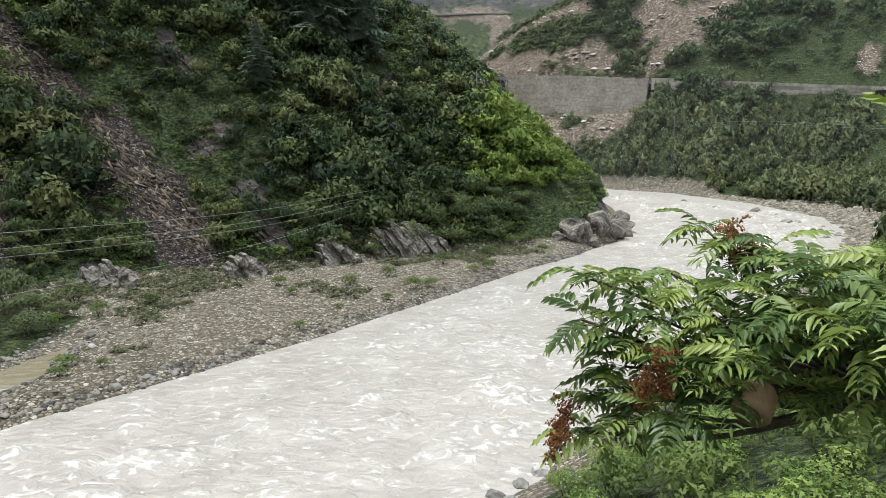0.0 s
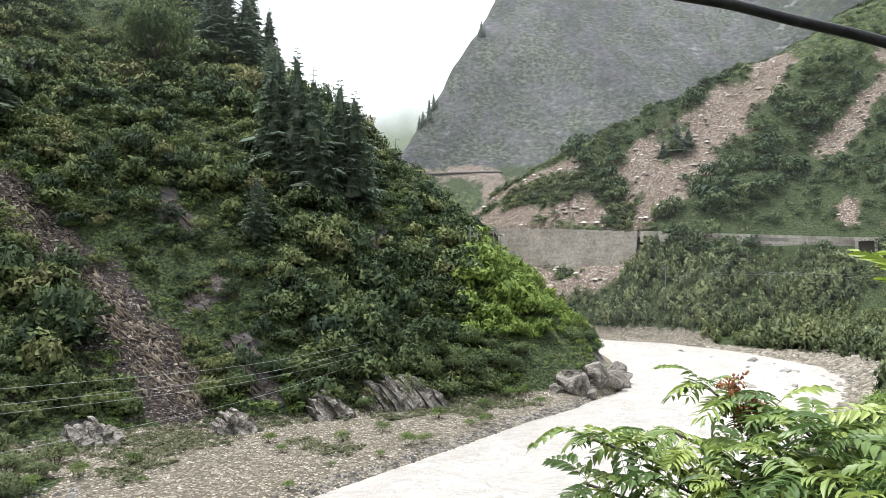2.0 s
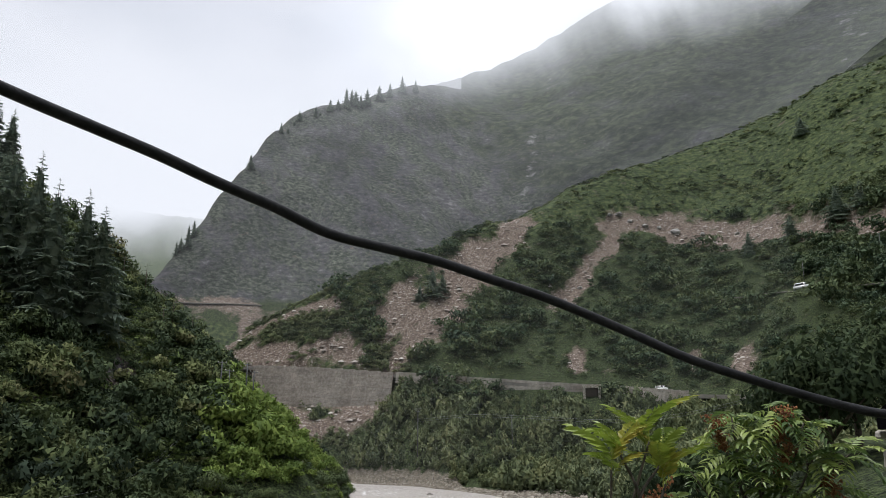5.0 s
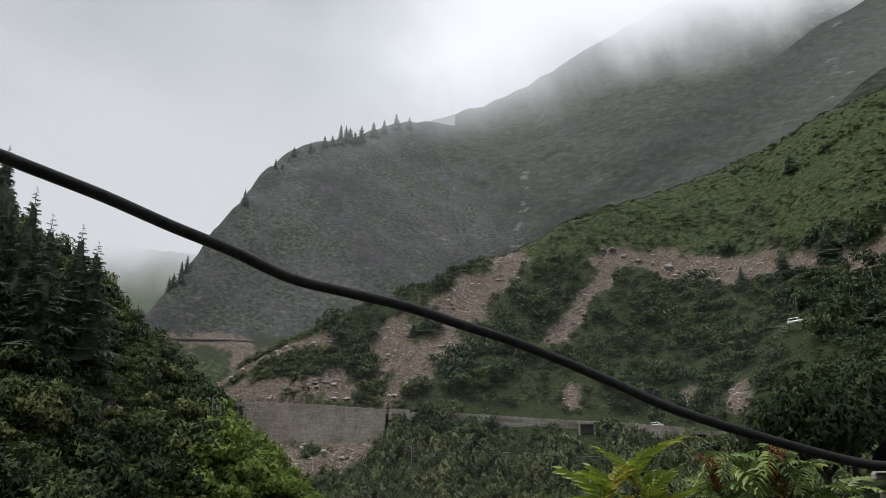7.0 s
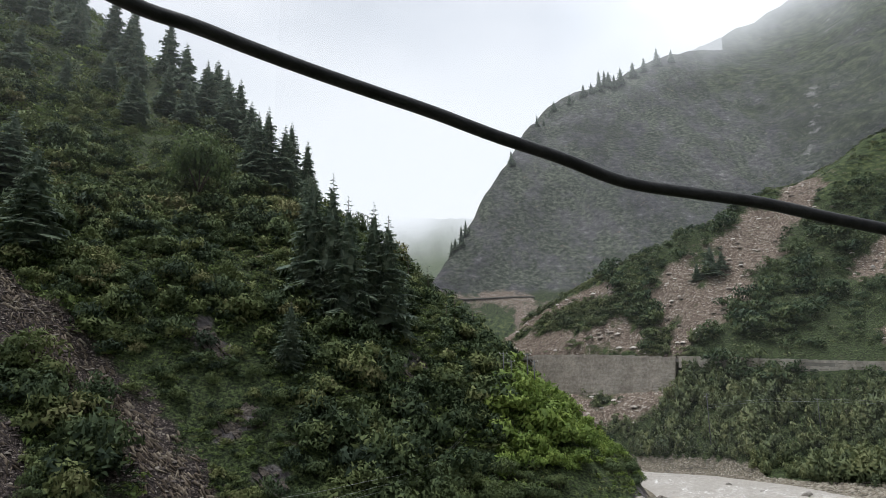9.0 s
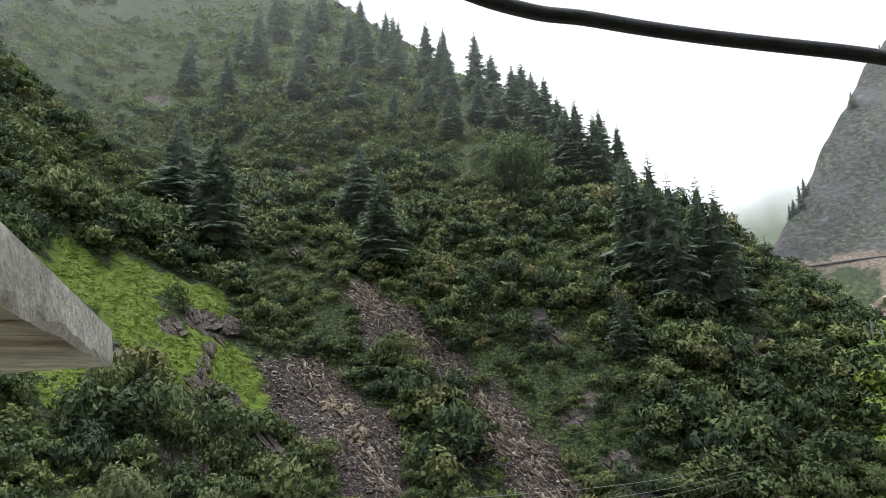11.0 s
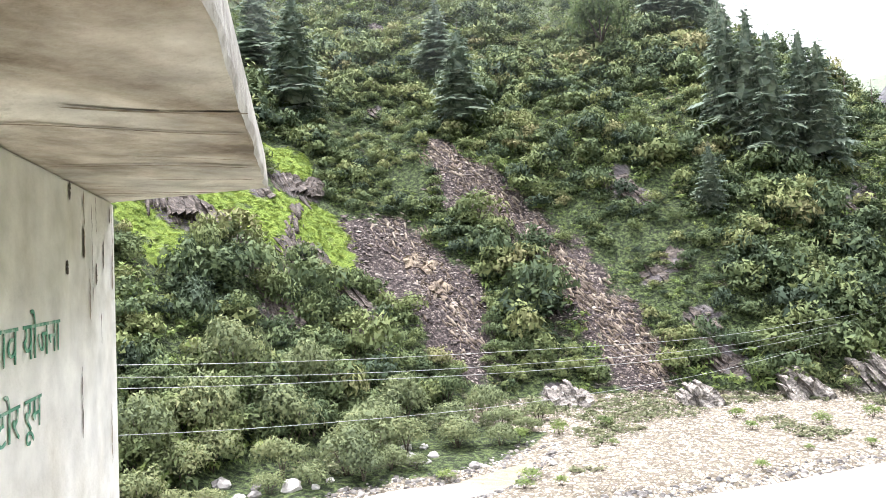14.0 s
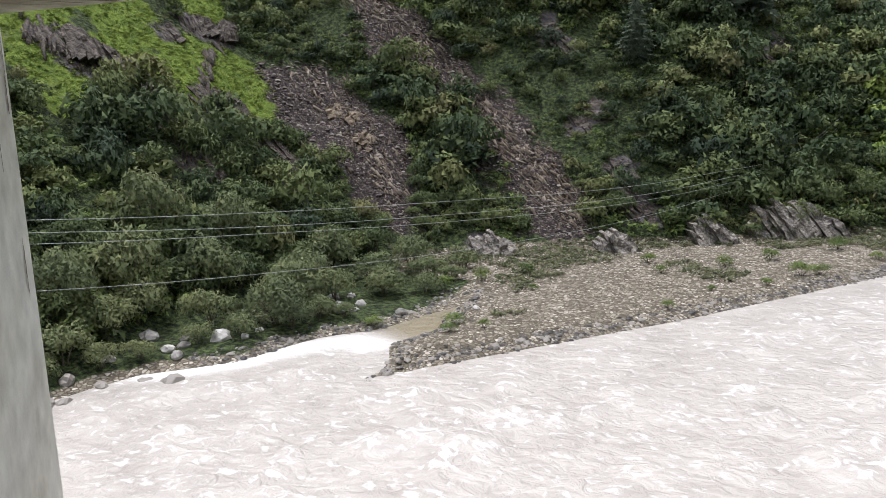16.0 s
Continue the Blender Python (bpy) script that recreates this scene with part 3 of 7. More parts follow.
RIBS = [(-74.9, 52.6, 6, 3.4), (-73.6, 55.5, 6, 3.4), (-71.3, 58.7, 6, 3.6), (-77.4, 68.8, 4, 2.4), (-78, 75.2, 5, 2.4), (-76.6, 77.4, 3.5, 2.2), (-66.1, 60.7, 4.5, 4.2),
        (-62.4, 56.6, 4.5, 4.4), (-59, 54.7, 4, 3.6), (-67.2, 66.4, 4.5, 3), (-66.3, 67.7, 4, 2.8), (-57.8, 66.9, 4, 3.6), (-54.1, 64.2, 3.5, 3.2), (-40.4, 108.2, 4.5, 2.6),
        (-37, 107.4, 3.6, 2.4), (-29.4, 98.9, 3, 2.2), (-30.8, 95.8, 3, 2.2), (-21.4, 88.4, 3.6, 2.6), (-19.2, 87.7, 2.6, 2), (-11.1, 121.3, 3.4, 2.2), (-9.2, 125.1, 3, 2),
        (-24.6, 92.4, 3, 2), (-132, 162.3, 5, 2.6), (-127.5, 164.8, 5, 2.4), (-117.4, 139.4, 4, 2), (-111.6, 141.4, 4.5, 2.2), (-103.9, 129.2, 3.4, 2), (-85.2, 105.4, 2.4, 1.6), (-165, 137, 6, 3), (-160, 136.2, 5, 3)]
LEFT_ROCKS = [(x, y, 0.55 * w) for x, y, w, h in RIBS] + [(-36, 75, 2.5)]


def zones(x, y, z):
    sd = river_distance(x, y)
    right = inside(x, y, RIGHT_SIDE)
    hl = left_hill(x, y)
    out = {}
    out["gravel"] = np.where(right, 1 - step(2.0, 5 + 9 * step(60, 120, y) * (1 - step(150, 200, y)), sd), (1 - step(0.6, 2.6, hl)) * (1 - step(260, 300, y)))
    out["gravel"] = np.where((x < -30.4) & (y < 62) & (~right), 1 - step(0.7, 1.6, sd), out["gravel"])
    out["gravel"] = np.where(sd < 0, 1, out["gravel"])
    scree = np.maximum(strip_mask(x, y, SCREE_RUN, 3.9 + 2.0 * fbm(x, y, 6, 3, 89), 2.2), strip_mask(x, y, SCAR_RUN, 4.6 + 2.2 * fbm(x, y, 6, 3, 90), 2.2))
    out["scree"] = np.where(right, 0, scree)
    rock = np.zeros_like(x)
    for px, py, r in LEFT_ROCKS:
        rock = np.maximum(rock, 1 - step(r * 0.5, r * 1.3, np.hypot(x - px, y - py) + 1.5 * fbm(x, y, 4, 3, 87)))
    nose = (1 - step(1.0, 6.0, z)) * step(14, 24, x) * step(0.3, 0.8, z)
    out["rocky"] = np.where(right, 0, np.maximum(rock, np.clip(nose, 0, 1)))
    moss = np.zeros_like(x)
    for px, py, r in MOSS_PATCHES:
        moss = np.maximum(moss, 1 - step(r * 0.5, r * 1.3, np.hypot(x - px, y - py) + 2.2 * fbm(x, y, 5, 3, 85)))
    out["mossy"] = np.where(right, 0, moss)
    earth = slide_mask(x, y)
    out["earth"] = np.where(right | (y > 330), earth, 0)
    deep = y + 0.5 * np.maximum(x - 330, 0)
    out["cliff"] = step(425, 470, deep) * np.where(back_mountain(x, y) > far_slope(x, y), 1, 0.15) * step(-140, -60, x + 0.0 * y)
    out["alpine"] = step(425, 470, deep) * (0.12 + 0.55 * step(120, 420, x + 0.1 * (y - 500)))
    out["grassy"] = np.where(right, step(92, 125, z) + (1 - step(62, 80, x)) * step(250, 265, y) * (1 - step(420, 440, deep)) + step(600, 800, y), np.where(y > 330, 1, 0.25))
    out["streak"] = 0.40 * strip_mask(x, y, [(150, 330), (215, 480), (330, 640), (420, 780)], 9, 12) + 0.42 * strip_mask(x, y, [(420, 330), (520, 420), (640, 520), (760, 620)], 12, 12)
    out["streak"] *= step(425, 470, deep)
    return {k: np.clip(v, 0, 1) for k, v in out.items()}


ny, nx = GX.shape
idx = np.arange(nx * ny).reshape(ny, nx)
quads = np.stack([idx[:-1, :-1], idx[:-1, 1:], idx[1:, 1:], idx[1:, :-1]], -1).reshape(-1, 4)
ground_me = mesh_from("ground", np.stack([GX.ravel(), GY.ravel(), GZ], 1), quads, GROUND, True)
ZONES = zones(GX.ravel(), GY.ravel(), GZ)
for key, val in ZONES.items():
    ground_me.attributes.new(key, "FLOAT", "POINT").data.foreach_set("value", val.astype(np.float32))
ground = tagged(new("ground", ground_me), "steep green valley ground with scree, rock and shingle", "ground", kind="structure")

# ---- the river ----
rx, ry = np.arange(-80, 92, 0.68), np.arange(-30, 262, 0.68)
RX, RY = np.meshgrid(rx, ry)
rsd = river_distance(RX.ravel(), RY.ravel())
ux, uy = RX.ravel() * 0.52 + RY.ravel() * 0.85, RX.ravel() * 0.85 - RY.ravel() * 0.52
ridged = 1 - np.abs(fbm(ux * 0.9, uy * 1.2, 5.0, 3, 61)) * 2.2
rz = 0.62 * np.clip(ridged, 0, 1) ** 5 * (0.3 + 0.9 * np.clip(0.5 + fbm(ux, uy, 16, 2, 63), 0, 1)) + 0.22 * fbm(ux, uy * 1.6, 3.2, 3, 65) + 0.14 * fbm(ux, uy * 1.4, 1.5, 2, 67)
rz = rz * step(0, 5, -rsd) + 0.02
idx = np.arange(RX.size).reshape(RX.shape)
quads = np.stack([idx[:-1, :-1], idx[:-1, 1:], idx[1:, 1:], idx[1:, :-1]], -1).reshape(-1, 4)
keep = (rsd < 1.5)[quads].all(1)
used, inverse = np.unique(quads[keep], return_inverse=True)
river_me = mesh_from("river", np.stack([RX.ravel(), RY.ravel(), rz], 1)[used], inverse.reshape(-1, 4), WATER, True)
wx, wy = RX.ravel()[used], RY.ravel()[used]
calm = 1 - step(-1.0, 1.5, np.maximum(36.6 + 0.30 * (-26 - wx) - wy, wx + 25.6))
river_me.attributes.new("silt", "FLOAT", "POINT").data.foreach_set("value", np.clip(1 - step(0.7, 2.6, line_distance(wx, wy, [(-40, 32), (-36.5, 36.4), (-34.5, 40.5), (-32, 42.6), (-29.5, 42.6)]) + 0.9 * fbm(wx, wy, 3.5, 3, 69)), 0, 1).astype(np.float32))
river_me.attributes.new("brown", "FLOAT", "POINT").data.foreach_set("value", (calm * step(43.5, 47.5, wy + 0.6 * (wx + 30))).astype(np.float32))
river_me.attributes.new("crest", "FLOAT", "POINT").data.foreach_set("value", np.clip(rz[used] / 0.45, 0, 1).astype(np.float32))
tagged(new("river_water", river_me), "milky grey silty river water with foam and ripples", "river", kind="structure")


# ---- foliage ----
def dome_cloud(rng, lobes, leaves, leaf, column=False):
    """A crown of unit radius: domed lobes, each a leafy shell with some leaves inside. Triangles."""
    k = np.arange(lobes)
    if column:
        up = (k + 0.5) / lobes
        rad = 0.44 * (1 - 0.55 * up) * rng.uniform(0.8, 1.2, lobes)
        c = np.stack([rng.normal(0, 0.22, lobes), rng.normal(0, 0.22, lobes), 0.12 + 0.88 * up], 1)
    else:
        ring = np.sqrt((k + 0.3) / lobes) * 0.72
        a = k * 2.399 + rng.uniform(0, 6)
        rad = rng.uniform(0.24, 0.40, lobes)
        c = np.stack([ring * np.cos(a), ring * np.sin(a), 0.22 + 0.52 * (1 - ring ** 2) + rng.uniform(-0.16, 0.16, lobes)], 1)
        c[:, :2] += rng.normal(0, 0.07, (lobes, 2))
    pick = rng.choice(lobes, leaves, p=rad ** 2 / (rad ** 2).sum())
    d = rng.normal(size=(leaves, 3))
    d[:, 2] = np.where(d[:, 2] < -0.3, -d[:, 2], d[:, 2])
    d /= np.linalg.norm(d, axis=1)[:, None]
    base = c[pick] + d * (rad[pick] * np.where(rng.random(leaves) < 0.12, rng.uniform(0.35, 0.8, leaves), rng.uniform(0.86, 1.24, leaves)))[:, None]
    face = d * 0.9 + rng.normal(size=(leaves, 3)) * 0.5
    face[:, 2] += 0.3
    face /= np.linalg.norm(face, axis=1)[:, None]
    way = np.cross(face, rng.normal(size=(leaves, 3)))
    way /= np.maximum(np.linalg.norm(way, axis=1), 1e-6)[:, None]
    side = np.cross(face, way)
    size = (leaf * rng.uniform(0.55, 1.4, leaves))[:, None]
    v = np.stack([base - way * size * 0.3 + side * size * 0.40, base + way * size * 1.1, base - way * size * 0.3 - side * size * 0.40], 1)
    turn = np.cross(v[:, 1] - v[:, 0], v[:, 2] - v[:, 0])
    round_way = d + 0.45 * (base - np.array([0, 0, 0.25])) + rng.normal(size=(leaves, 3)) * 0.16
    round_way /= np.linalg.norm(round_way, axis=1)[:, None]
    v = np.where(((turn * round_way).sum(1) < 0)[:, None, None], v[:, ::-1], v).reshape(-1, 3)
    return v, np.arange(leaves * 3).reshape(-1, 3), np.repeat(round_way, 3, 0)


def leafy_mesh(name, v, f, n, mat):
    """A mesh of leaves that takes the light as the rounded crown does."""
    me = mesh_from(name, v, f, mat, True)
    me.attributes.new("custom_normal", "FLOAT_VECTOR", "POINT").data.foreach_set("vector", np.asarray(n, np.float32).ravel())
    return me


def scatter_mesh(name, protos, spots, mat):
    """Many crowns in one mesh. spots: x, y, z, radius, height factor."""
    vs, fs, ns, tones, at = [], [], [], [], 0
    shade = np.random.default_rng(len(spots)).normal(0, 0.11, len(spots))
    for i, (x, y, z, r, h) in enumerate(spots):
        v, f, n = protos[i % len(protos)]
        a = i * 2.399
        ca, sa = math.cos(a), math.sin(a)
        q = np.empty_like(v)
        q[:, 0] = (v[:, 0] * ca - v[:, 1] * sa) * r + x
        q[:, 1] = (v[:, 0] * sa + v[:, 1] * ca) * r + y
        q[:, 2] = v[:, 2] * r * h + z
        vs.append(q)
        ns.append(np.stack([n[:, 0] * ca - n[:, 1] * sa, n[:, 0] * sa + n[:, 1] * ca, n[:, 2]], 1))
        fs.append(f + at)
        tones.append(np.full(len(v), shade[i], np.float32))
        at += len(v)
    me = leafy_mesh(name, np.concatenate(vs), np.concatenate(fs), np.concatenate(ns), mat)
    me.attributes.new("tone", "FLOAT", "POINT").data.foreach_set("value", np.concatenate(tones))
    return me


def sample_spots(rng, count, box, test, radius, sink=0.25, tall=(0.8, 1.3), skew=1.0):
    """Random places in a box that pass test(x, y, z, zones)."""
    x, y = rng.uniform(box[0], box[1], count), rng.uniform(box[2], box[3], count)
    z = land(x, y)
    zn = zones(x, y, z)
    bare = np.maximum.reduce([zn["gravel"], zn["scree"], zn["rocky"], zn["mossy"], zn["earth"]])
    ok = test(x, y, z) & (bare < 0.25 + 0.5 * rng.random(count)) & (zn["mossy"] < 0.1) & (river_distance(x, y) > 1.2)
    r = (radius[0] + (radius[1] - radius[0]) * rng.random(count) ** skew) * (0.6 + 0.8 * np.clip(0.5 + 1.3 * fbm(x, y, 14, 2, 71), 0, 1))
    h = rng.uniform(*tall, count)
    return [(float(a), float(b), float(c) - sink * float(d), float(d), float(e)) for a, b, c, d, e, k in zip(x, y, z, r, h, ok) if k]


rng = np.random.default_rng(7)
PROTO = [dome_cloud(rng, 9, 215, 0.168) for _ in range(12)]
PROTO_BIG = [dome_cloud(rng, 14, 400, 0.130) for _ in range(6)]
PROTO_FAR = [dome_cloud(rng, 8, 118, 0.190) for _ in range(8)]
PROTO_FINE = [dome_cloud(rng, 10, 440, 0.122) for _ in range(6)]
PROTO_TINY = [dome_cloud(rng, 5, 54, 0.28) for _ in range(5)]
PROTO_TALL = [dome_cloud(rng, 6, 96, 0.24, True) for _ in range(8)]

# shrubs all over the spur across the river
def faces_river(x, y, z):
    """True on the side of the spur that rises away from the river."""
    return land(x * 1.04, y * 1.04) - z > 0.04 * (z - 16) - 2.5


spots = sample_spots(rng, 9000, (-150, 36, 20, 205), lambda x, y, z: (~inside(x, y, RIGHT_SIDE)) & (z > 1.6) & (left_hill(x, y) > 1.0) & faces_river(x, y, z)
                     & (47 + 0.2 * (y - 125) - x > 0), (1.1, 3.0), 0.12, (0.85, 1.4), 1.5)
spots = [s for s in spots if np.hypot(s[0] - 24, s[1] - 112) > 9.5]
near_spots = [s for s in spots if np.hypot(s[0], s[1]) < 165]
far_spots = [s for s in spots if np.hypot(s[0], s[1]) >= 165]
far_spots += sample_spots(rng, 2100, (-330, -40, 50, 330), lambda x, y, z: (~inside(x, y, RIGHT_SIDE)) & (left_hill(x, y) > 60) & ((x < -148) | (y > 202)) & faces_river(x, y, z), (1.6, 3.8), 0.2, (0.8, 1.3))
low = [s for s in near_spots if s[2] < 7.5][:200]
nose = [s for s in near_spots if s[0] > 4 and s[2] < 26 and s not in low]
tagged(new("spur_thicket", scatter_mesh("spur_thicket", PROTO, nose, NOSE_LEAF)), "bright yellow-green thicket on the nose of the spur", "thicket", kind="stuff")
close = [s for s in near_spots if s[0] < -36 and s[1] < 66 and s not in low]
small = [(x, y, z, min(r, 2.3), h * max(1.0, r / 2.6)) for x, y, z, r, h in close]
tagged(new("shelf_shrubs", scatter_mesh("shelf_shrubs", PROTO_FINE, [s for k, s in enumerate(small) if k % 5 < 4], SHRUB)), "leafy green shrubs below the mossy shelves", "shrubs", kind="stuff")
# shade below the firs, put into the leaf colour of every second shrub
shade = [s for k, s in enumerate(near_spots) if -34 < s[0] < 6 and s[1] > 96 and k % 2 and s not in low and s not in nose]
tagged(new("shaded_thicket", scatter_mesh("shaded_thicket", PROTO, shade, DARK_GREEN)), "thicket below the firs of the spur, shade put into its dark leaves", "thicket", kind="stuff")
chosen = set(low) | set(nose) | set(close) | set(shade)
tagged(new("hillside_shrubs", scatter_mesh("hillside_shrubs", PROTO, [s for s in near_spots if s not in chosen], SHRUB)),
       "dense dark green shrubs covering the steep hillside", "shrubs", kind="stuff")
tagged(new("ridge_shrubs", scatter_mesh("ridge_shrubs", PROTO_FAR, [(x, y, z, min(r, 3.0), h) for k, (x, y, z, r, h) in enumerate(far_spots) if k % 3 == 0 or (x < -125 and y < 185 and k % 3 == 1)], SHRUB)), "green shrubs on the high ridge", "shrubs", kind="stuff")

# larger bushes standing above them
spots = sample_spots(rng, 620, (-125, 8, 45, 170), lambda x, y, z: (~inside(x, y, RIGHT_SIDE)) & (left_hill(x, y) > 3) & faces_river(x, y, z), (1.8, 3.3), 0.05, (1.0, 1.5))
tagged(new("hillside_bushes", scatter_mesh("hillside_bushes", PROTO_BIG, spots, SHRUB)), "large rounded bushes standing out of the hillside shrubs", "bushes", kind="stuff")

# low ferns and herbs between them
FERN = [dome_cloud(rng, 4, 20, 0.30) for _ in range(6)]
spots = sample_spots(rng, 17000, (-125, 36, 20, 180), lambda x, y, z: (~inside(x, y, RIGHT_SIDE)) & (z > 1.3) & (left_hill(x, y) > 0.8) & faces_river(x, y, z)
                     & (fbm(x, y, 17, 3, 91) + 0.3 * step(0, 25, x) + 0.25 * step(25, 60, z) > -0.08), (0.6, 1.5), 0.15, (0.6, 1.1))
spots = spots[::4] + [s for k, s in enumerate(spots) if k % 4 and s[0] < 12]
spots += sample_spots(rng, 3000, (-270, -110, 75, 290), lambda x, y, z: (left_hill(x, y) > 50) & faces_river(x, y, z), (1.4, 3.0), 0.15, (0.5, 0.9))
tagged(new("hillside_herbs", scatter_mesh("hillside_herbs", FERN, spots, SHRUB_BRIGHT)), "bright green ferns and herbs between the shrubs", "herbs", kind="stuff")

spots = sample_spots(rng, 7500, (-120, 36, 20, 175), lambda x, y, z: (~inside(x, y, RIGHT_SIDE)) & (z > 1.3) & (left_hill(x, y) > 0.8) & faces_river(x, y, z), (0.7, 1.6), 0.2, (0.6, 1.0))
tagged(new("hillside_undergrowth", scatter_mesh("hillside_undergrowth", FERN, spots, SHRUB)), "dark green undergrowth covering the hillside", "undergrowth", kind="stuff")
# grass on the mossy shelves
GRASS_TUFT = [dome_cloud(rng, 4, 26, 0.34) for _ in range(5)]
gxs, gys = rng.uniform(-95, -60, 9000), rng.uniform(34, 92, 9000)
gzs = land(gxs, gys)
ok = zones(gxs, gys, gzs)["mossy"] > 0.35 + 0.3 * rng.random(9000)
tagged(new("shelf_grass", scatter_mesh("shelf_grass", GRASS_TUFT, [(float(a), float(b), float(c) - 0.1, float(d), 0.6) for a, b, c, d, k in zip(gxs, gys, gzs, rng.uniform(0.22, 0.5, 9000), ok) if k], MEADOW)),
       "bright yellow-green grass on the rock shelves", "grass", kind="stuff")
# weeds at the back of the shingle
wxs, wys = rng.uniform(-45, 20, 16000), rng.uniform(40, 112, 16000)
ok = (~inside(wxs, wys, RIGHT_SIDE)) & (left_hill(wxs, wys) < 1.5) & (left_hill(wxs, wys) > -16) & (river_distance(wxs, wys) > 4) & (fbm(wxs, wys, 9, 3, 93) + 0.02 * left_hill(wxs, wys) > 0.0)
wzs = land(wxs, wys)
tagged(new("shingle_weeds", scatter_mesh("shingle_weeds", GRASS_TUFT, [(float(a), float(b), float(c) - 0.1, float(d), 0.8) for a, b, c, d, k in zip(wxs, wys, wzs, rng.uniform(0.2, 0.65, 16000), ok) if k], WEED)),
       "dry green weeds growing through the shingle", "weeds", kind="stuff")

# thickets on the near side of the valley
LOW_ROAD = [(74, 261), (97.4, 236.5), (123.4, 225.3), (139.5, 216.5), (153, 196), (158, 165), (160, 120)]
spots = sample_spots(rng, 7600, (36, 200, 90, 268), lambda x, y, z: inside(x, y, RIGHT_SIDE) & (z > 1.2) & ((right_hill(x, y) < 26) | (z < right_hill(x, y) - 3)) & (line_distance(x, y, LOW_ROAD) > 4.4) & (line_distance(x, y, [(129, 217), (112, 187)]) > 4.6), (1.7, 3.0), 0.05, (1.1, 1.8))
tagged(new("alder_thicket", scatter_mesh("alder_thicket", PROTO_TALL, spots, ALDER)), "green alder thicket on the river terrace", "thicket", kind="stuff")
spots = sample_spots(rng, 5300, (58, 310, 100, 345), lambda x, y, z: inside(x, y, RIGHT_SIDE) & (right_hill(x, y) > 25) & (z > 25) & (line_distance(x, y, LOW_ROAD) > 3.8) & (line_distance(x, y, [(205, 200), (190, 184)]) > 5.5) & (z < 118 + 12 * fbm(x, y, 30, 2, 77)), (1.5, 4.4), 0.15, (0.9, 1.4), 1.5)
tagged(new("slope_woods", scatter_mesh("slope_woods", PROTO_FAR, spots, WOODS)), "dark green woods on the slope between the roads", "woods", kind="stuff")
spots = sample_spots(rng, 4200, (80, 420, 150, 400), lambda x, y, z: inside(x, y, RIGHT_SIDE) & (z > 96), (0.9, 2.6), 0.3, (0.5, 0.8))
tagged(new("ridge_scrub", scatter_mesh("ridge_scrub", PROTO_TINY, spots, SHRUB)), "low green scrub on the grassy ridge", "scrub", kind="stuff")

spots = sample_spots(rng, 5200, (12, 310, 100, 345), lambda x, y, z: inside(x, y, RIGHT_SIDE) & (z > 1.6) & (z < 150), (0.9, 2.2), 0.2, (0.5, 0.9))
bushes = sample_spots(rng, 2600, (10, 78, 250, 345), lambda x, y, z: inside(x, y, RIGHT_SIDE) & (z > 8), (0.8, 1.9), 0.2, (0.7, 1.1))
tagged(new("slope_bushes", scatter_mesh("slope_bushes", PROTO_TINY, bushes, ALDER)), "small green bushes on the grassy slope by the landslide", "bushes", kind="stuff")
tagged(new("slope_undergrowth", scatter_mesh("slope_undergrowth", FERN, spots, ALDER)), "green undergrowth between the woods on the slope", "undergrowth", kind="stuff")


# ---- single shrubs at the foot of the hill ----
def shrub_proto(k, mat, leaves=760, leaf=0.105):
    r = np.random.default_rng(100 + k)
    foliage = leafy_mesh("foliage", *dome_cloud(r, 13, leaves, leaf), mat)
    pts = [((0, 0, -0.35), (0.05, 0.02, 0.2), (0.15, 0.1, 0.7)), ((0.02, 0, -0.35), (-0.12, 0.1, 0.2), (-0.35, 0.2, 0.6)), ((0, 0.02, -0.35), (0.1, -0.15, 0.2), (0.2, -0.4, 0.6))]
    vs, fs = [], []
    for q in pts:
        a, b = tube_data(q, (0.035, 0.026, 0.01), 5)
        fs += [tuple(i + len(vs) for i in face) for face in b]
        vs += a
    return foliage, mesh_from("stem", vs, fs, BARK, True)


SHRUBS = [shrub_proto(k, SHRUB) for k in range(5)]
SHRUBS_ALDER = [shrub_proto(20 + k, ALDER, 1600, 0.074) for k in range(4)]
SHRUBS_BRIGHT = [shrub_proto(10 + k, SHRUB_BRIGHT, 620, 0.10) for k in range(3)]


def shrub(x, y, r, h=1.0, protos=SHRUBS, k=0, label="bushy dark green shrub at the foot of the hill", group="shrubs at the foot of the hill", lift=0.0, name="shrub"):
    foliage, stem = protos[k % len(protos)]
    m = Matrix.Translation((x, y, z_at(x, y) + lift)) @ pose(0, 0, 0, 0, 0, 137.5 * k) @ Matrix.Diagonal((r, r, r * h, 1))
    ob = thing(name, m, label, "shrub", group)
    part_mesh("foliage", foliage, ob)
    part_mesh("stem", stem, ob, "thin brown stems")
    return ob


for k, (x, y, z, r, h) in enumerate(low):
    shrub(x, y, min(r, 2.2), h, SHRUBS, k)


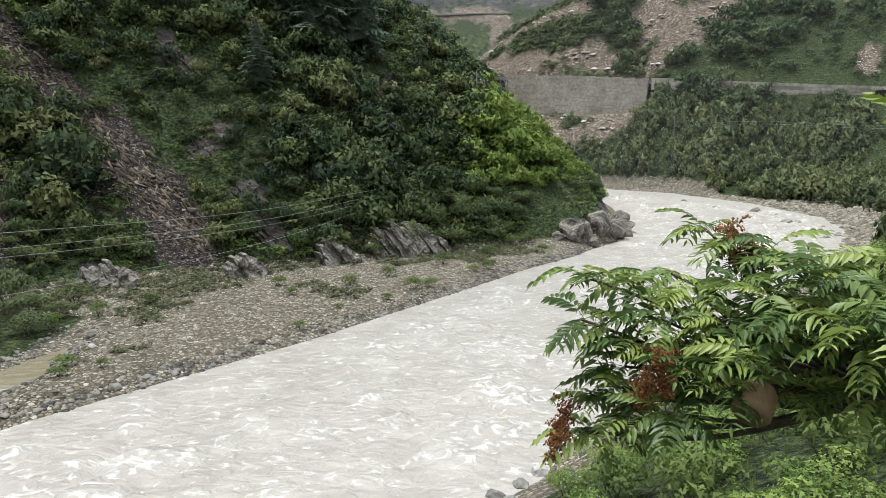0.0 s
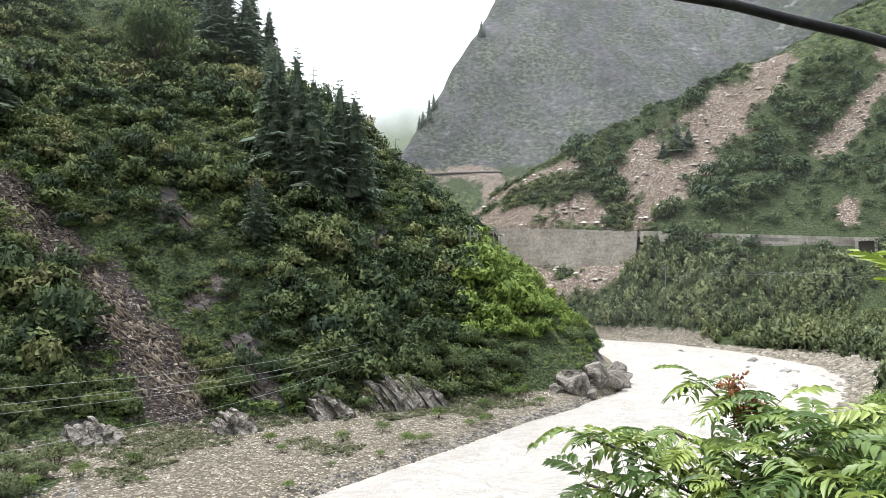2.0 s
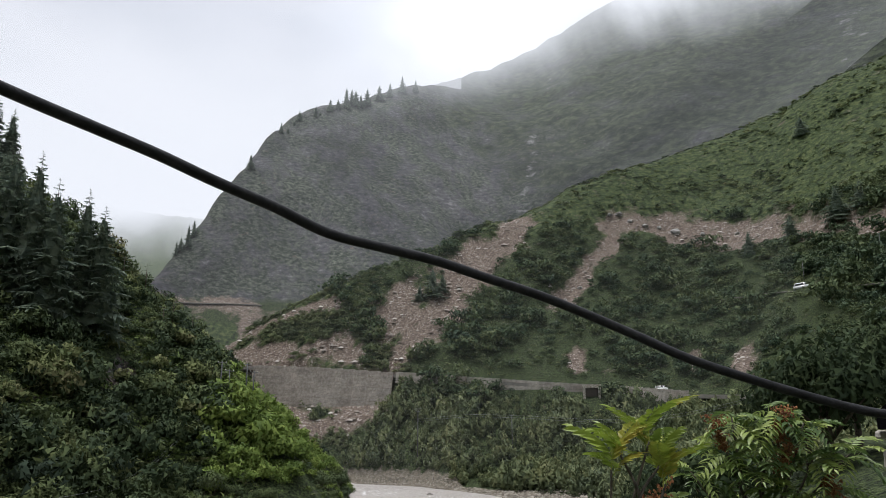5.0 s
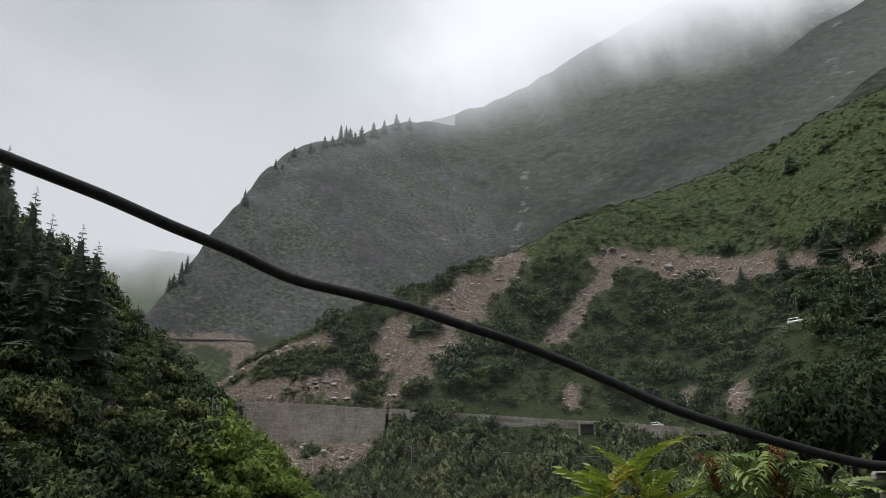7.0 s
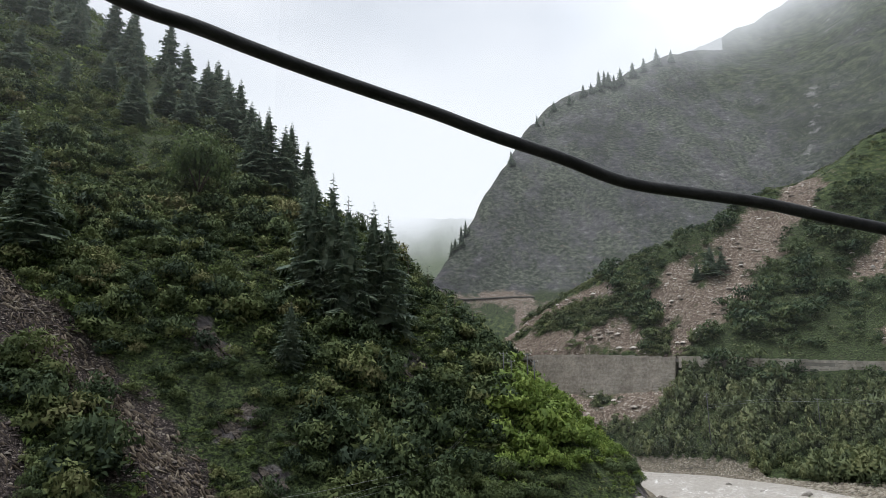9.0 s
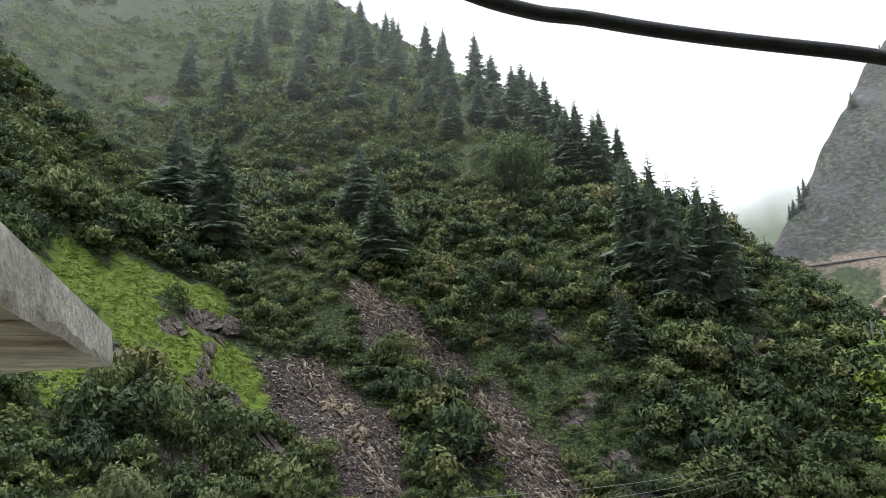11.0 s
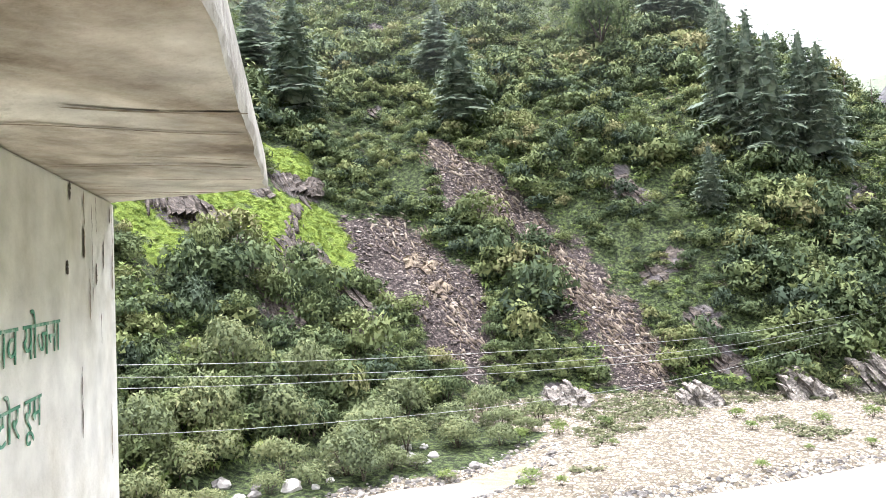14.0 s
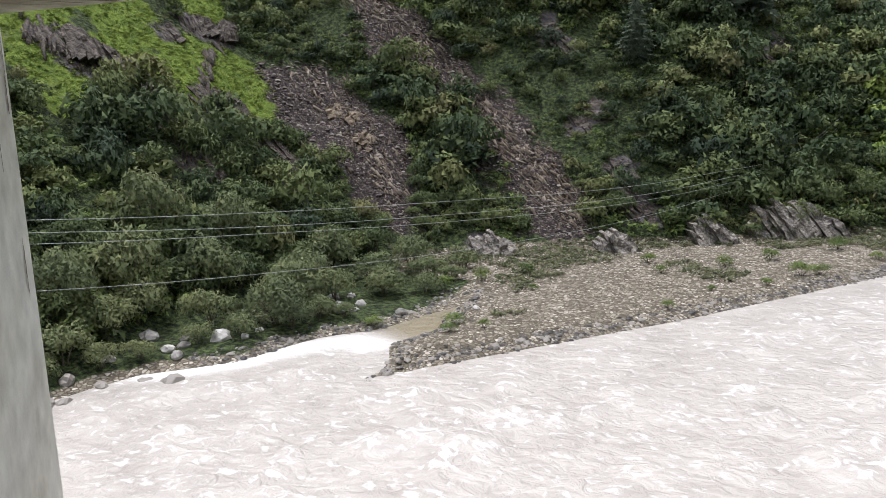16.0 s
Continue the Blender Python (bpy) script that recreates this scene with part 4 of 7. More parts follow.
# ---- firs ----
def fir_meshes(seed, height=22.0, radius=7.3, tiers=28, sprays=6):
    """A conifer in tiers: each bough a flat drooping spray with a hanging fringe, round an inner mass of needles."""
    r = np.random.default_rng(seed)
    verts, faces = [], []

    def tri(*pts):
        k = len(verts)
        verts.extend(tuple(p) for p in pts)
        faces.append((k, k + 1, k + 2))

    for w in range(tiers):
        u = 0.03 + 0.96 * (w / (tiers - 1)) ** 0.94
        reach = radius * (1 - u) ** 0.90 * r.uniform(0.72, 1.14) * (0.82 + 0.18 * min(1, u / 0.12)) + 0.25
        count = 8 if u < 0.5 else 7 if u < 0.8 else 5
        for b in range(count):
            a = 2 * math.pi * (b + r.uniform(-0.35, 0.35)) / count + w * 1.1
            ln = reach * r.uniform(0.60, 1.18)
            out, across = np.array([math.cos(a), math.sin(a), 0.0]), np.array([-math.sin(a), math.cos(a), 0.0])
            rise, droop = 0.06 + 0.30 * u, r.uniform(0.18, 0.34)
            start = np.array([0, 0, u * height + r.uniform(-0.2, 0.2)])

            def at(q):
                return start + out * ln * q + np.array([0, 0, ln * (rise * q - droop * q * q)])

            for i in range(sprays):
                q = 0.18 + 0.78 * (i + 0.5) / sprays
                p = at(q)
                wide = ln * (0.13 + 0.27 * math.sin(math.pi * min(1.0, 0.15 + 0.80 * q))) * r.uniform(0.7, 1.25)
                for sgn in (-1, 1):
                    tip = p + across * sgn * wide + out * wide * r.uniform(0.45, 0.95) - np.array([0, 0, wide * r.uniform(0.05, 0.5)])
                    tri(p - out * ln * 0.11, p + out * ln * 0.09, tip)
                drop = p + across * wide * r.uniform(-0.5, 0.5) + out * wide * 0.3 - np.array([0, 0, wide * r.uniform(0.4, 0.9)])
                tri(p - out * ln * 0.07, p + out * ln * 0.07, drop)
            tri(at(0.86) + across * 0.06 * ln, at(1.10), at(0.86) - across * 0.06 * ln)
    # inner mass of needles
    sides, rings = 9, 12
    inner = []
    for j in range(rings + 1):
        u = 0.05 + 0.82 * j / rings
        for k in range(sides):
            a = 2 * math.pi * (k + 0.5 * (j % 2)) / sides
            q = radius * (1 - u) ** 0.95 * r.uniform(0.36, 0.58) + 0.08
            inner.append((q * math.cos(a), q * math.sin(a), u * height + r.uniform(-0.4, 0.4)))
    for j in range(rings):
        for k in range(sides):
            p, q = j * sides + k, j * sides + (k + 1) % sides
            tri(inner[p], inner[q], inner[p + sides])
            tri(inner[q], inner[q + sides], inner[p + sides])
    crown = mesh_from("crown", verts, np.array(faces), FIR_LEAF)
    trunk = tube("trunk", [(0, 0, -1.2), (0.05, 0, height * 0.5), (0, 0.05, height)], (0.34, 0.2, 0.03), BARK, 7)
    return crown, trunk


FIRS = [fir_meshes(s) for s in range(4)]
SMALL_FIRS = [fir_meshes(s, tiers=14, sprays=4) for s in range(4, 8)]


def fir(x, y, height, k=0, slim=1.0, label="tall dark green fir on the steep hillside", group="firs on the hillside", meshes=FIRS):
    s = height / 22.0
    ob = thing("fir_tree", Matrix.Translation((x, y, z_at(x, y) - 0.5)) @ pose(0, 0, 0, 0, 0, 73 * k) @ Matrix.Diagonal((s * slim, s * slim, s, 1)), label, "tree", group)
    crown, trunk = meshes[k % 4]
    part_mesh("crown", crown, ob)
    part_mesh("trunk", trunk, ob, "brown bark trunk")
    return ob
FIR_SPOTS = [(-95.1, 94.0, 24.0), (-108.1, 97.0, 19.5), (-68.8, 108.4, 19.5), (-80.8, 119.4, 17.5), (-27.7, 125.2, 24.8), (-24.1, 124.5, 26.5),
             (-21.0, 123.3, 24.0), (-17.0, 127.0, 22.5), (-14.4, 127.2, 21), (-105, 146, 7), (-49.8, 159.5, 18.8), (-46.7, 159.8, 21.2), (-42.7, 160.5, 18.2), (-40.7, 175, 16),
             (-134.4, 165.3, 17.2), (-168.5, 153, 19.8), (-115.8, 168.6, 13.8), (-104.3, 171.9, 10.8), (-99.4, 183.6, 13), (-84.7, 170, 16.5), (-83.1, 185.2, 15), (-76.1, 182.5, 13.8),
             (-76.2, 196, 18.5), (-27.1, 109.5, 11), (-75.5, 202.2, 20), (-95.7, 212.3, 24), (-114.2, 225, 21), (-175, 183.4, 15),
             (-116.3, 215, 22.5), (-126.7, 209.4, 24.5), (-134.6, 203.7, 22), (-47.8, 186, 18), (-58, 182, 16), (-64, 190, 18), (-155, 156, 17), (-178, 195, 22),
             (-191, 223, 24), (-186, 245, 24), (-161, 239, 24), (-129, 217, 21), (-88, 208, 19), (-98, 196, 17), (-70, 196, 19),
             (-54, 176, 16), (-150, 215, 22), (-170, 215, 22), (-140, 226, 22), (-205, 235, 24), (-165, 180, 18), (-152, 192, 18),
             (-66, 186, 17), (-120, 200, 18), (-105, 204, 18), (-33, 145, 15), (-35, 152, 13.5)]
for k, (x, y, h) in enumerate(FIR_SPOTS):
    fir(x, y, h, k, (1.0 if x < -60 and y < 150 else 0.70 if h > 20 else 0.86) * (0.88 + 0.24 * ((k * 0.618) % 1)))


# ---- the porch of the building the camera stands on ----
def prism(plan, z0, z1):
    """An upright prism over a plan outline, its rims slightly worn."""
    bm = bmesh.new()
    lo = [bm.verts.new((x, y, z0)) for x, y in plan]
    hi = [bm.verts.new((x, y, z1)) for x, y in plan]
    n = len(plan)
    bm.faces.new(lo[::-1])
    bm.faces.new(hi)
    for i in range(n):
        bm.faces.new((lo[i], lo[(i + 1) % n], hi[(i + 1) % n], hi[i]))
    bmesh.ops.bevel(bm, geom=bm.edges[:], offset=0.008, segments=2, affect="EDGES")
    return bm


WX, WY = -0.743, 0.669          # along the wall, away from the camera
NX, NY = 0.669, 0.743           # out of the wall, towards the river
SOFFIT = 16.242


def along(s, out):
    """A plan point s metres along the wall line from its corner by the river, out metres in front of it."""
    return (-2.64 - WX * s + NX * out, 1.487 - WY * s + NY * out)


def rough_slab():
    bm = bmesh.new()
    rnd = random.Random(4)
    plan = [along(0, -0.6)] + [along(0.0, 0.0)] + [(-2.005 + 0.714 * s, 1.622 - 0.700 * s) for s in np.linspace(0, 5.6, 70)] + [along(6, -0.6)]
    lo = [bm.verts.new((x + rnd.uniform(-0.005, 0.005), y + rnd.uniform(-0.005, 0.005), SOFFIT + rnd.uniform(-0.003, 0.003))) for x, y in plan]
    mid = [bm.verts.new((v.co.x + rnd.uniform(0, 0.007), v.co.y + rnd.uniform(0, 0.007), SOFFIT + 0.02 + rnd.uniform(-0.008, 0.008))) for v in lo]
    hi = [bm.verts.new((x, y, SOFFIT + 0.11)) for x, y in plan]
    bm.faces.new(lo[::-1])
    bm.faces.new(hi)
    k = len(plan)
    for i in range(k):
        j = (i + 1) % k
        bm.faces.new((lo[i], lo[j], mid[j], mid[i]))
        bm.faces.new((mid[i], mid[j], hi[j], hi[i]))
    bmesh.ops.recalc_face_normals(bm, faces=bm.faces[:])
    return bm


porch_wall = tagged(new("wall_porch", bpy.data.meshes.new("wall_porch")), "whitewashed plaster porch wall with streaks and green lettering", "wall", kind="structure")
bm = prism([along(0.0, 0.0), along(0.0, -0.25), along(6.0, -0.25), along(6.0, 0.0)], 13.9, SOFFIT - 0.002)
bm.to_mesh(porch_wall.data)
bm.free()
porch_wall.data.materials.append(PLASTER)
slab = tagged(new("ceiling_porch_slab", bpy.data.meshes.new("ceiling_porch_slab")), "stained bare concrete porch slab with a ragged edge", "ceiling", kind="structure")
bm = rough_slab()
bm.to_mesh(slab.data)
bm.free()
slab.data.materials.append(CONCRETE)
slab.data.materials.append(material("lime_crust", [(0.30, 0.27, 0.23), (0.46, 0.43, 0.385), (0.58, 0.555, 0.51)], 5.0, 8, 0.9, 0.5, 45, (0.3, 0.7), fine=(18.0, 0.7, 1.1)))
for face in slab.data.polygons:
    face.material_index = 1 if abs(face.normal.z) < 0.4 else 0
deck = tagged(new("floor_porch", bpy.data.meshes.new("floor_porch")), "plain concrete porch floor", "floor", kind="structure")
bm = prism([along(-0.1, -0.6), along(-0.1, 0.9), along(6, 0.9), along(6, -0.6)], 14.15, 14.3)
bm.to_mesh(deck.data)
bm.free()
deck.data.materials.append(CONCRETE)

# ---- the cable close to the camera ----
CABLE_LINE = [(-0.554, 0.456, 16.752), (-0.503, 0.514, 16.646), (-0.451, 0.573, 16.563), (-0.4, 0.631, 16.504), (-0.348, 0.689, 16.469), (-0.297, 0.748, 16.459), (-0.257, 0.795, 16.463), (-0.211, 0.845, 16.463),
              (-0.156, 0.896, 16.461), (-0.093, 0.946, 16.457), (-0.021, 0.994, 16.449), (0.059, 1.038, 16.433), (0.146, 1.077, 16.416), (0.239, 1.11, 16.39), (0.337, 1.132, 16.379), (0.437, 1.144, 16.366),
              (0.536, 1.15, 16.343), (0.634, 1.147, 16.318), (0.728, 1.138, 16.286), (0.817, 1.122, 16.25), (0.952, 1.083, 16.192), (1.253, 1.035, 16.115), (1.376, 1.0, 16.112), (1.534, 0.956, 16.11)]


def glide(points, n=6):
    """A smooth curve through points."""
    pts = [Vector(p) for p in points]
    pts = [pts[0] * 2 - pts[1]] + pts + [pts[-1] * 2 - pts[-2]]
    out = []
    for a, b, c, d in zip(pts, pts[1:], pts[2:], pts[3:]):
        for k in range(n):
            t = k / n
            out.append(0.5 * (2 * b + (c - a) * t + (2 * a - 5 * b + 4 * c - d) * t * t + (3 * b - a - 3 * c + d) * t ** 3))
    return out + [pts[-2]]


line = glide(CABLE_LINE)
cable = thing("power_cable", (0, 0, 0), "thick black rubber power cable hanging across the view", "cable")
part_mesh("sheath", tube("sheath", line, [0.0070 + 0.0018 * min(1, i / (0.55 * len(line))) for i in range(len(line))], CABLE, 12), cable)


# ---- wires and poles over the river ----
def pole(x, y, height, label, arms=1, radius=0.11, group="power poles", yaw=0.0, mat=POLE, lean=0.0):
    ob = thing("power_pole", Matrix.Translation((x, y, z_at(x, y))) @ pose(0, 0, 0, lean, 0, yaw), label, "pole", group)
    part_mesh("shaft", tube("shaft", [(0, 0, -0.8), (0, 0, height)], (radius, radius * 0.7), mat, 8), ob)
    for k in range(arms):
        zc = height - 0.3 - 0.7 * k
        arm = part_mesh("crossarm", tube("crossarm", [(-0.95, 0, zc), (0.95, 0, zc)], (0.06, 0.06), mat, 4, False), ob)
        for s in (-0.85, 0, 0.85):
            part_mesh("insulator", tube("insulator", [(s, 0, zc), (s, 0, zc + 0.12), (s, 0, zc + 0.3)], (0.03, 0.07, 0.03), PLASTER, 6), arm)
    return ob


for k, (x, y, h) in enumerate([(5.6, 125.4, 7.8), (6.9, 125.8, 7.2), (10.2, 132.6, 7.5), (11.7, 136.0, 7.2)]):
    pole(x, y, h, "thin grey power pole on the green spur", 1, 0.13, "power poles on the spur", 40)
pole(95.3, 209.3, 10.5, "slim grey power pole among the thicket", 1, 0.14, "power poles on the terrace", 20)
pole(70.5, 226.0, 17.0, "tall slim lattice power pole on the terrace", 2, 0.16, "power poles on the terrace", 20)
pole(150.5, 140.0, 11.0, "grey power pole on the near terrace", 1, 0.14, "power poles on the terrace", -20)
pole(19.6, 15.4, 20.4 - z_at(19.6, 15.4), "thin pale power pole behind the hut", 0, 0.07, "power poles on the terrace")
for x, y, h in [(205, 198, 8), (212, 172, 9)]:
    pole(x, y, h, "grey pole beside the upper road", 0, 0.14, "poles beside the upper road")


def wire(name, pts, r, label, group):
    ob = thing(name, (0, 0, 0), label, "wire", group)
    g = glide(pts, 5)
    part_mesh("strand", tube("strand", g, [r] * len(g), WIRE, 5), ob)


SAG = [(0.0, 22.6, 22.4, 22.0, 19.5), (0.2, 10.9, 10.4, 9.6, 9.2), (0.36, 9.1, 8.15, 7.5, 6.3), (0.51, 8.7, 7.6, 6.95, 5.0), (0.68, 9.3, 8.15, 7.5, 4.84), (0.81, 9.95, 8.9, 8.35, 5.4),
       (0.94, 11.0, 10.2, 9.46, 6.5), (1.15, 13.4, 12.9, 12.0, 9.2)]
SAG[0] = (0.0, 21.0, 20.8, 20.4, 18.5)
for k in range(4):
    wire("power_line", [(5.6 - 51.6 * s[0], 125.4 - 105.4 * s[0] + 0.3 * k, s[1 + k]) for s in SAG], 0.022, "pale sagging power line across the river foot", "lines over the river")
zp = z_at(95.3, 209.3) + 10.3
for dz in (0.0, -0.7):
    wire("power_line", [(70.5, 226, z_at(70.5, 226) + 13.5 + dz), (83, 217.6, zp + 0.2 + dz), (95.3, 209.3, zp + dz), (122, 176, zp - 1.2 + dz), (150.5, 140, z_at(150.5, 140) + 10.7 + dz)], 0.03,
         "thin sagging power line over the thicket", "lines over the terrace")


# ---- rocks ----
def lump(seed, detail=2, rough=0.28, squash=0.7, breaks=3):
    bm = bmesh.new()
    bmesh.ops.create_icosphere(bm, subdivisions=detail, radius=1.0)
    off = Vector((seed * 7.3, seed * 3.1, seed * 1.7))
    for v in bm.verts:
        n = v.co.normalized()
        d = 1 + rough * noise.noise(n * 1.3 + off) * 1.6 + rough * 0.5 * noise.noise(n * 3.1 + off)
        v.co = n * d
        v.co.z *= squash
    # a few flat breaks
    rnd = random.Random(seed)
    for _ in range(breaks):
        p = Vector((rnd.uniform(-1, 1), rnd.uniform(-1, 1), rnd.uniform(-0.3, 1))).normalized()
        for v in bm.verts:
            over = v.co.dot(p) - 0.72
            if over > 0:
                v.co -= p * over * 0.9
    return bm


def lump_mesh(name, seed, mat, detail=2, rough=0.28, squash=0.7, breaks=3):
    me = bpy.data.meshes.new(name)
    bm = lump(seed, detail, rough, squash, breaks)
    bm.to_mesh(me)
    bm.free()
    me.materials.append(mat)
    return me


BOULDERS = [lump_mesh("boulder", 20 + k, BOULDER) for k in range(6)]
WET = material("wet_dark_boulder", [(0.034, 0.031, 0.028), (0.085, 0.078, 0.070), (0.23, 0.213, 0.19)], 1.2, 7, 0.45, 0.35, 6.0, island=0.5)
WETS = [lump_mesh("wet_boulder", 40 + k, WET) for k in range(4)]


def boulder(x, y, r, k, wet=False, label="", group="boulders by the water"):
    ob = new("boulder", (WETS if wet else BOULDERS)[k % (4 if wet else 6)])
    ob.matrix_world = Matrix.Translation((x, y, max(z_at(x, y), -0.35) + r * 0.22)) @ pose(0, 0, 0, 8 * (k % 3), 6 * (k % 4), 77 * k) @ Matrix.Diagonal((r, r * 0.85, r * 0.9, 1))
    tagged(ob, label or ("dark wet boulder in the river shallows" if wet else "pale rounded boulder by the water"), "boulder", group)
    return ob


SHORE_STONES = [(-44.7, 35.6, 0.85), (-44.1, 33.6, 0.6), (-41.3, 34.3, 0.6), (-39.8, 37.8, 0.85), (-40.0, 33.9, 0.55), (-41.0, 35.4, 0.5), (-36.1, 47.3, 0.6), (-37.4, 49.0, 0.5), (-39.1, 50.6, 0.6),
                (-36.8, 48.2, 0.45), (-35.8, 50.1, 0.55), (-31.8, 50.0, 0.55), (-35.2, 48.2, 0.4), (-39.8, 61.4, 0.9), (-26, 52.5, 0.35), (-28, 56.5, 0.45), (-38.4, 38.8, 0.4), (-43.4, 31.0, 0.5),
                (-42.2, 36.6, 0.45), (-40.6, 38.9, 0.5), (-38.6, 40.6, 0.4), (-38.0, 51.8, 0.45)]
for k, (x, y, r) in enumerate(SHORE_STONES):
    boulder(x, y, r, k)
for k, (x, y, r) in enumerate([(-37.6, 31.1, 0.95), (-39.4, 30.8, 0.6), (-41.4, 25.1, 0.7), (-40.9, 25.8, 0.6), (-42.9, 27.6, 0.65), (-41.0, 28.6, 0.45), (-43.6, 24.4, 0.7), (-36.2, 33.6, 0.3),
                               (70.2, 163.5, 1.4), (52.3, 103.2, 1.3), (51.3, 120.6, 0.9), (50.0, 124.4, 0.8), (62.6, 189.8, 1.1), (64.3, 172, 1.0), (66.8, 141.3, 1.2), (60.5, 132, 0.8),
                               (56, 126, 0.7), (58.5, 121, 0.8), (54.3, 116, 0.9), (63.5, 150, 0.9), (49.4, 110, 0.6), (65.5, 133.5, 0.8), (61.2, 117, 0.9), (69.5, 148, 0.8), (71.5, 156, 0.7), (53, 131, 0.5), (55.5, 112, 0.6)]):
    boulder(x, y, r, k, True)
for k, (x, y, r) in enumerate([(55.3, 134.7, 0.6), (52.3, 125.1, 0.7), (50.9, 119.1, 0.7), (49.9, 115.1, 0.6), (49.2, 116.5, 0.5), (49.0, 118.3, 0.6), (69.8, 133.5, 0.7), (67.9, 127.1, 0.8), (67.6, 123.9, 0.7), (72.4, 129.8, 0.8),
                               (62.7, 118.5, 0.9), (68.9, 141.3, 0.9), (69.2, 143.9, 0.7), (69.4, 162.6, 1.3), (51.6, 122, 0.6), (53.4, 128, 0.5), (66, 121, 0.7), (70.6, 126, 0.7)]):
    boulder(x, y, r, k + 2, True)
# stones under the near bank
for k, (x, y, r) in enumerate([(2.4, 31.0, 0.5), (3.6, 32.0, 0.45), (1.4, 30.2, 0.4), (4.6, 33.2, 0.5), (3.0, 30.4, 0.35), (5.6, 34.8, 0.45), (0.4, 29.2, 0.4)]):
    boulder(x, y, r, k, False, "brown bank boulder below the near shrubs", "boulders under the near bank")


# layered outcrops at the foot of the spur
def outcrop(x, y, w, h, yaw, seed, label, lean=24, dip=58, mat=ROCK):
    """Tilted beds of rock, one broken plate beside the other, joined into one crag."""
    rnd = random.Random(seed)
    down = Vector((math.cos(radians(dip)), 0, -math.sin(radians(dip))))
    across = Vector((math.sin(radians(dip)), 0, math.cos(radians(dip))))
    ob = thing("rock_outcrop", Matrix.Translation((x, y, z_at(x, y))) @ pose(0, 0, 0, 0, 0, yaw), label, "rock", "outcrops at the foot of the spur")
    at = -w / 2
    while at < w / 2:
        thick = rnd.uniform(0.35, 1.15)
        u = at / (w / 2)
        tall = h * rnd.uniform(0.74, 1.0) * (1 - 0.55 * u * u)
        ln = (tall + 1.2) / math.sin(radians(dip))
        head = Vector((at, 0, tall)) - Vector((down.x, 0, 0)) * ln * 0.5
        proud = rnd.uniform(-0.4, 0.25)
        verts, faces, k, n = [], [], 0, 6
        for j in range(n + 1):
            c = head + down * ln * j / n
            bulge = rnd.uniform(-0.32, 0.32)
            t = thick * (0.45 if j == 0 else rnd.uniform(0.8, 1.12))
            for sx, sy in ((-0.5, 0), (0.5, 0), (0.5, 2.4), (-0.5, 2.4)):
                p = c + across * sx * t
                verts.append((p.x + rnd.uniform(-0.13, 0.13), proud + bulge * (sy == 0) + sy + p.z * math.tan(radians(lean)) + rnd.uniform(-0.1, 0.1), p.z + rnd.uniform(-0.08, 0.08)))
        for j in range(n):
            for q in range(4):
                a, b = k + j * 4 + q, k + j * 4 + (q + 1) % 4
                faces.append((a, b, b + 4, a + 4))
        faces += [(k + 3, k + 2, k + 1, k), (k + n * 4, k + n * 4 + 1, k + n * 4 + 2, k + n * 4 + 3)]
        part_mesh("rock_slab", mesh_from("rock_slab", verts, faces, mat), ob)
        at += thick * 0.8
    return ob


outcrop(-3.6, 92.6, 10.5, 4.6, 26, 3, "grey layered rock outcrop with slanting strata")
outcrop(-11.8, 86.2, 4.2, 3.6, 30, 8, "pale grey tilted rock slab beside the shingle")
outcrop(-20.3, 77.8, 4.0, 2.6, 32, 12, "low pale rock slab beside the shingle")
outcrop(-33.2, 72.4, 5.0, 2.6, 38, 15, "grey layered rock ledge under the shrubs", 30, 70)
for k, (x, y, r, sq) in enumerate([(20.0, 108.6, 3.0, 1.0), (24.0, 112.6, 2.8, 1.1), (27.6, 117.0, 2.6, 0.9), (30.0, 121.0, 1.9, 0.8), (22.2, 108.2, 1.5, 0.7), (26.4, 114.0, 1.5, 0.7), (31.0, 127.0, 2.4, 1.0), (33.0, 136.0, 2.4, 1.0), (17.0, 107.0, 1.4, 0.6)]):
    me = lump_mesh("headland_rock", 60 + k, ROCK, 3, 0.5, 0.9, 11)
    ob = new("headland_rock", me)
    ob.matrix_world = Matrix.Translation((x, y, max(0, z_at(x, y)) + 0.1 * r)) @ pose(0, 0, 0, 12, -14, 50 * k) @ Matrix.Diagonal((r, r * 0.8, r * sq, 1))
    tagged(ob, "grey weathered rock at the tip of the spur", "rock", "rocks at the tip of the spur")
# bare rock ribs on the hillside
for k, (x, y, w, h) in enumerate(RIBS):
    ob = outcrop(x, y, w, h, 30 + 22 * ((k * 7) % 5 - 2) * 0.5 + (35 if x < -53 and y < 75 else 0), 30 + k, "dark purple-grey rock rib breaking through the shrubs", 44, 64, RIB)
    ob["group"] = "rock ribs on the hillside"


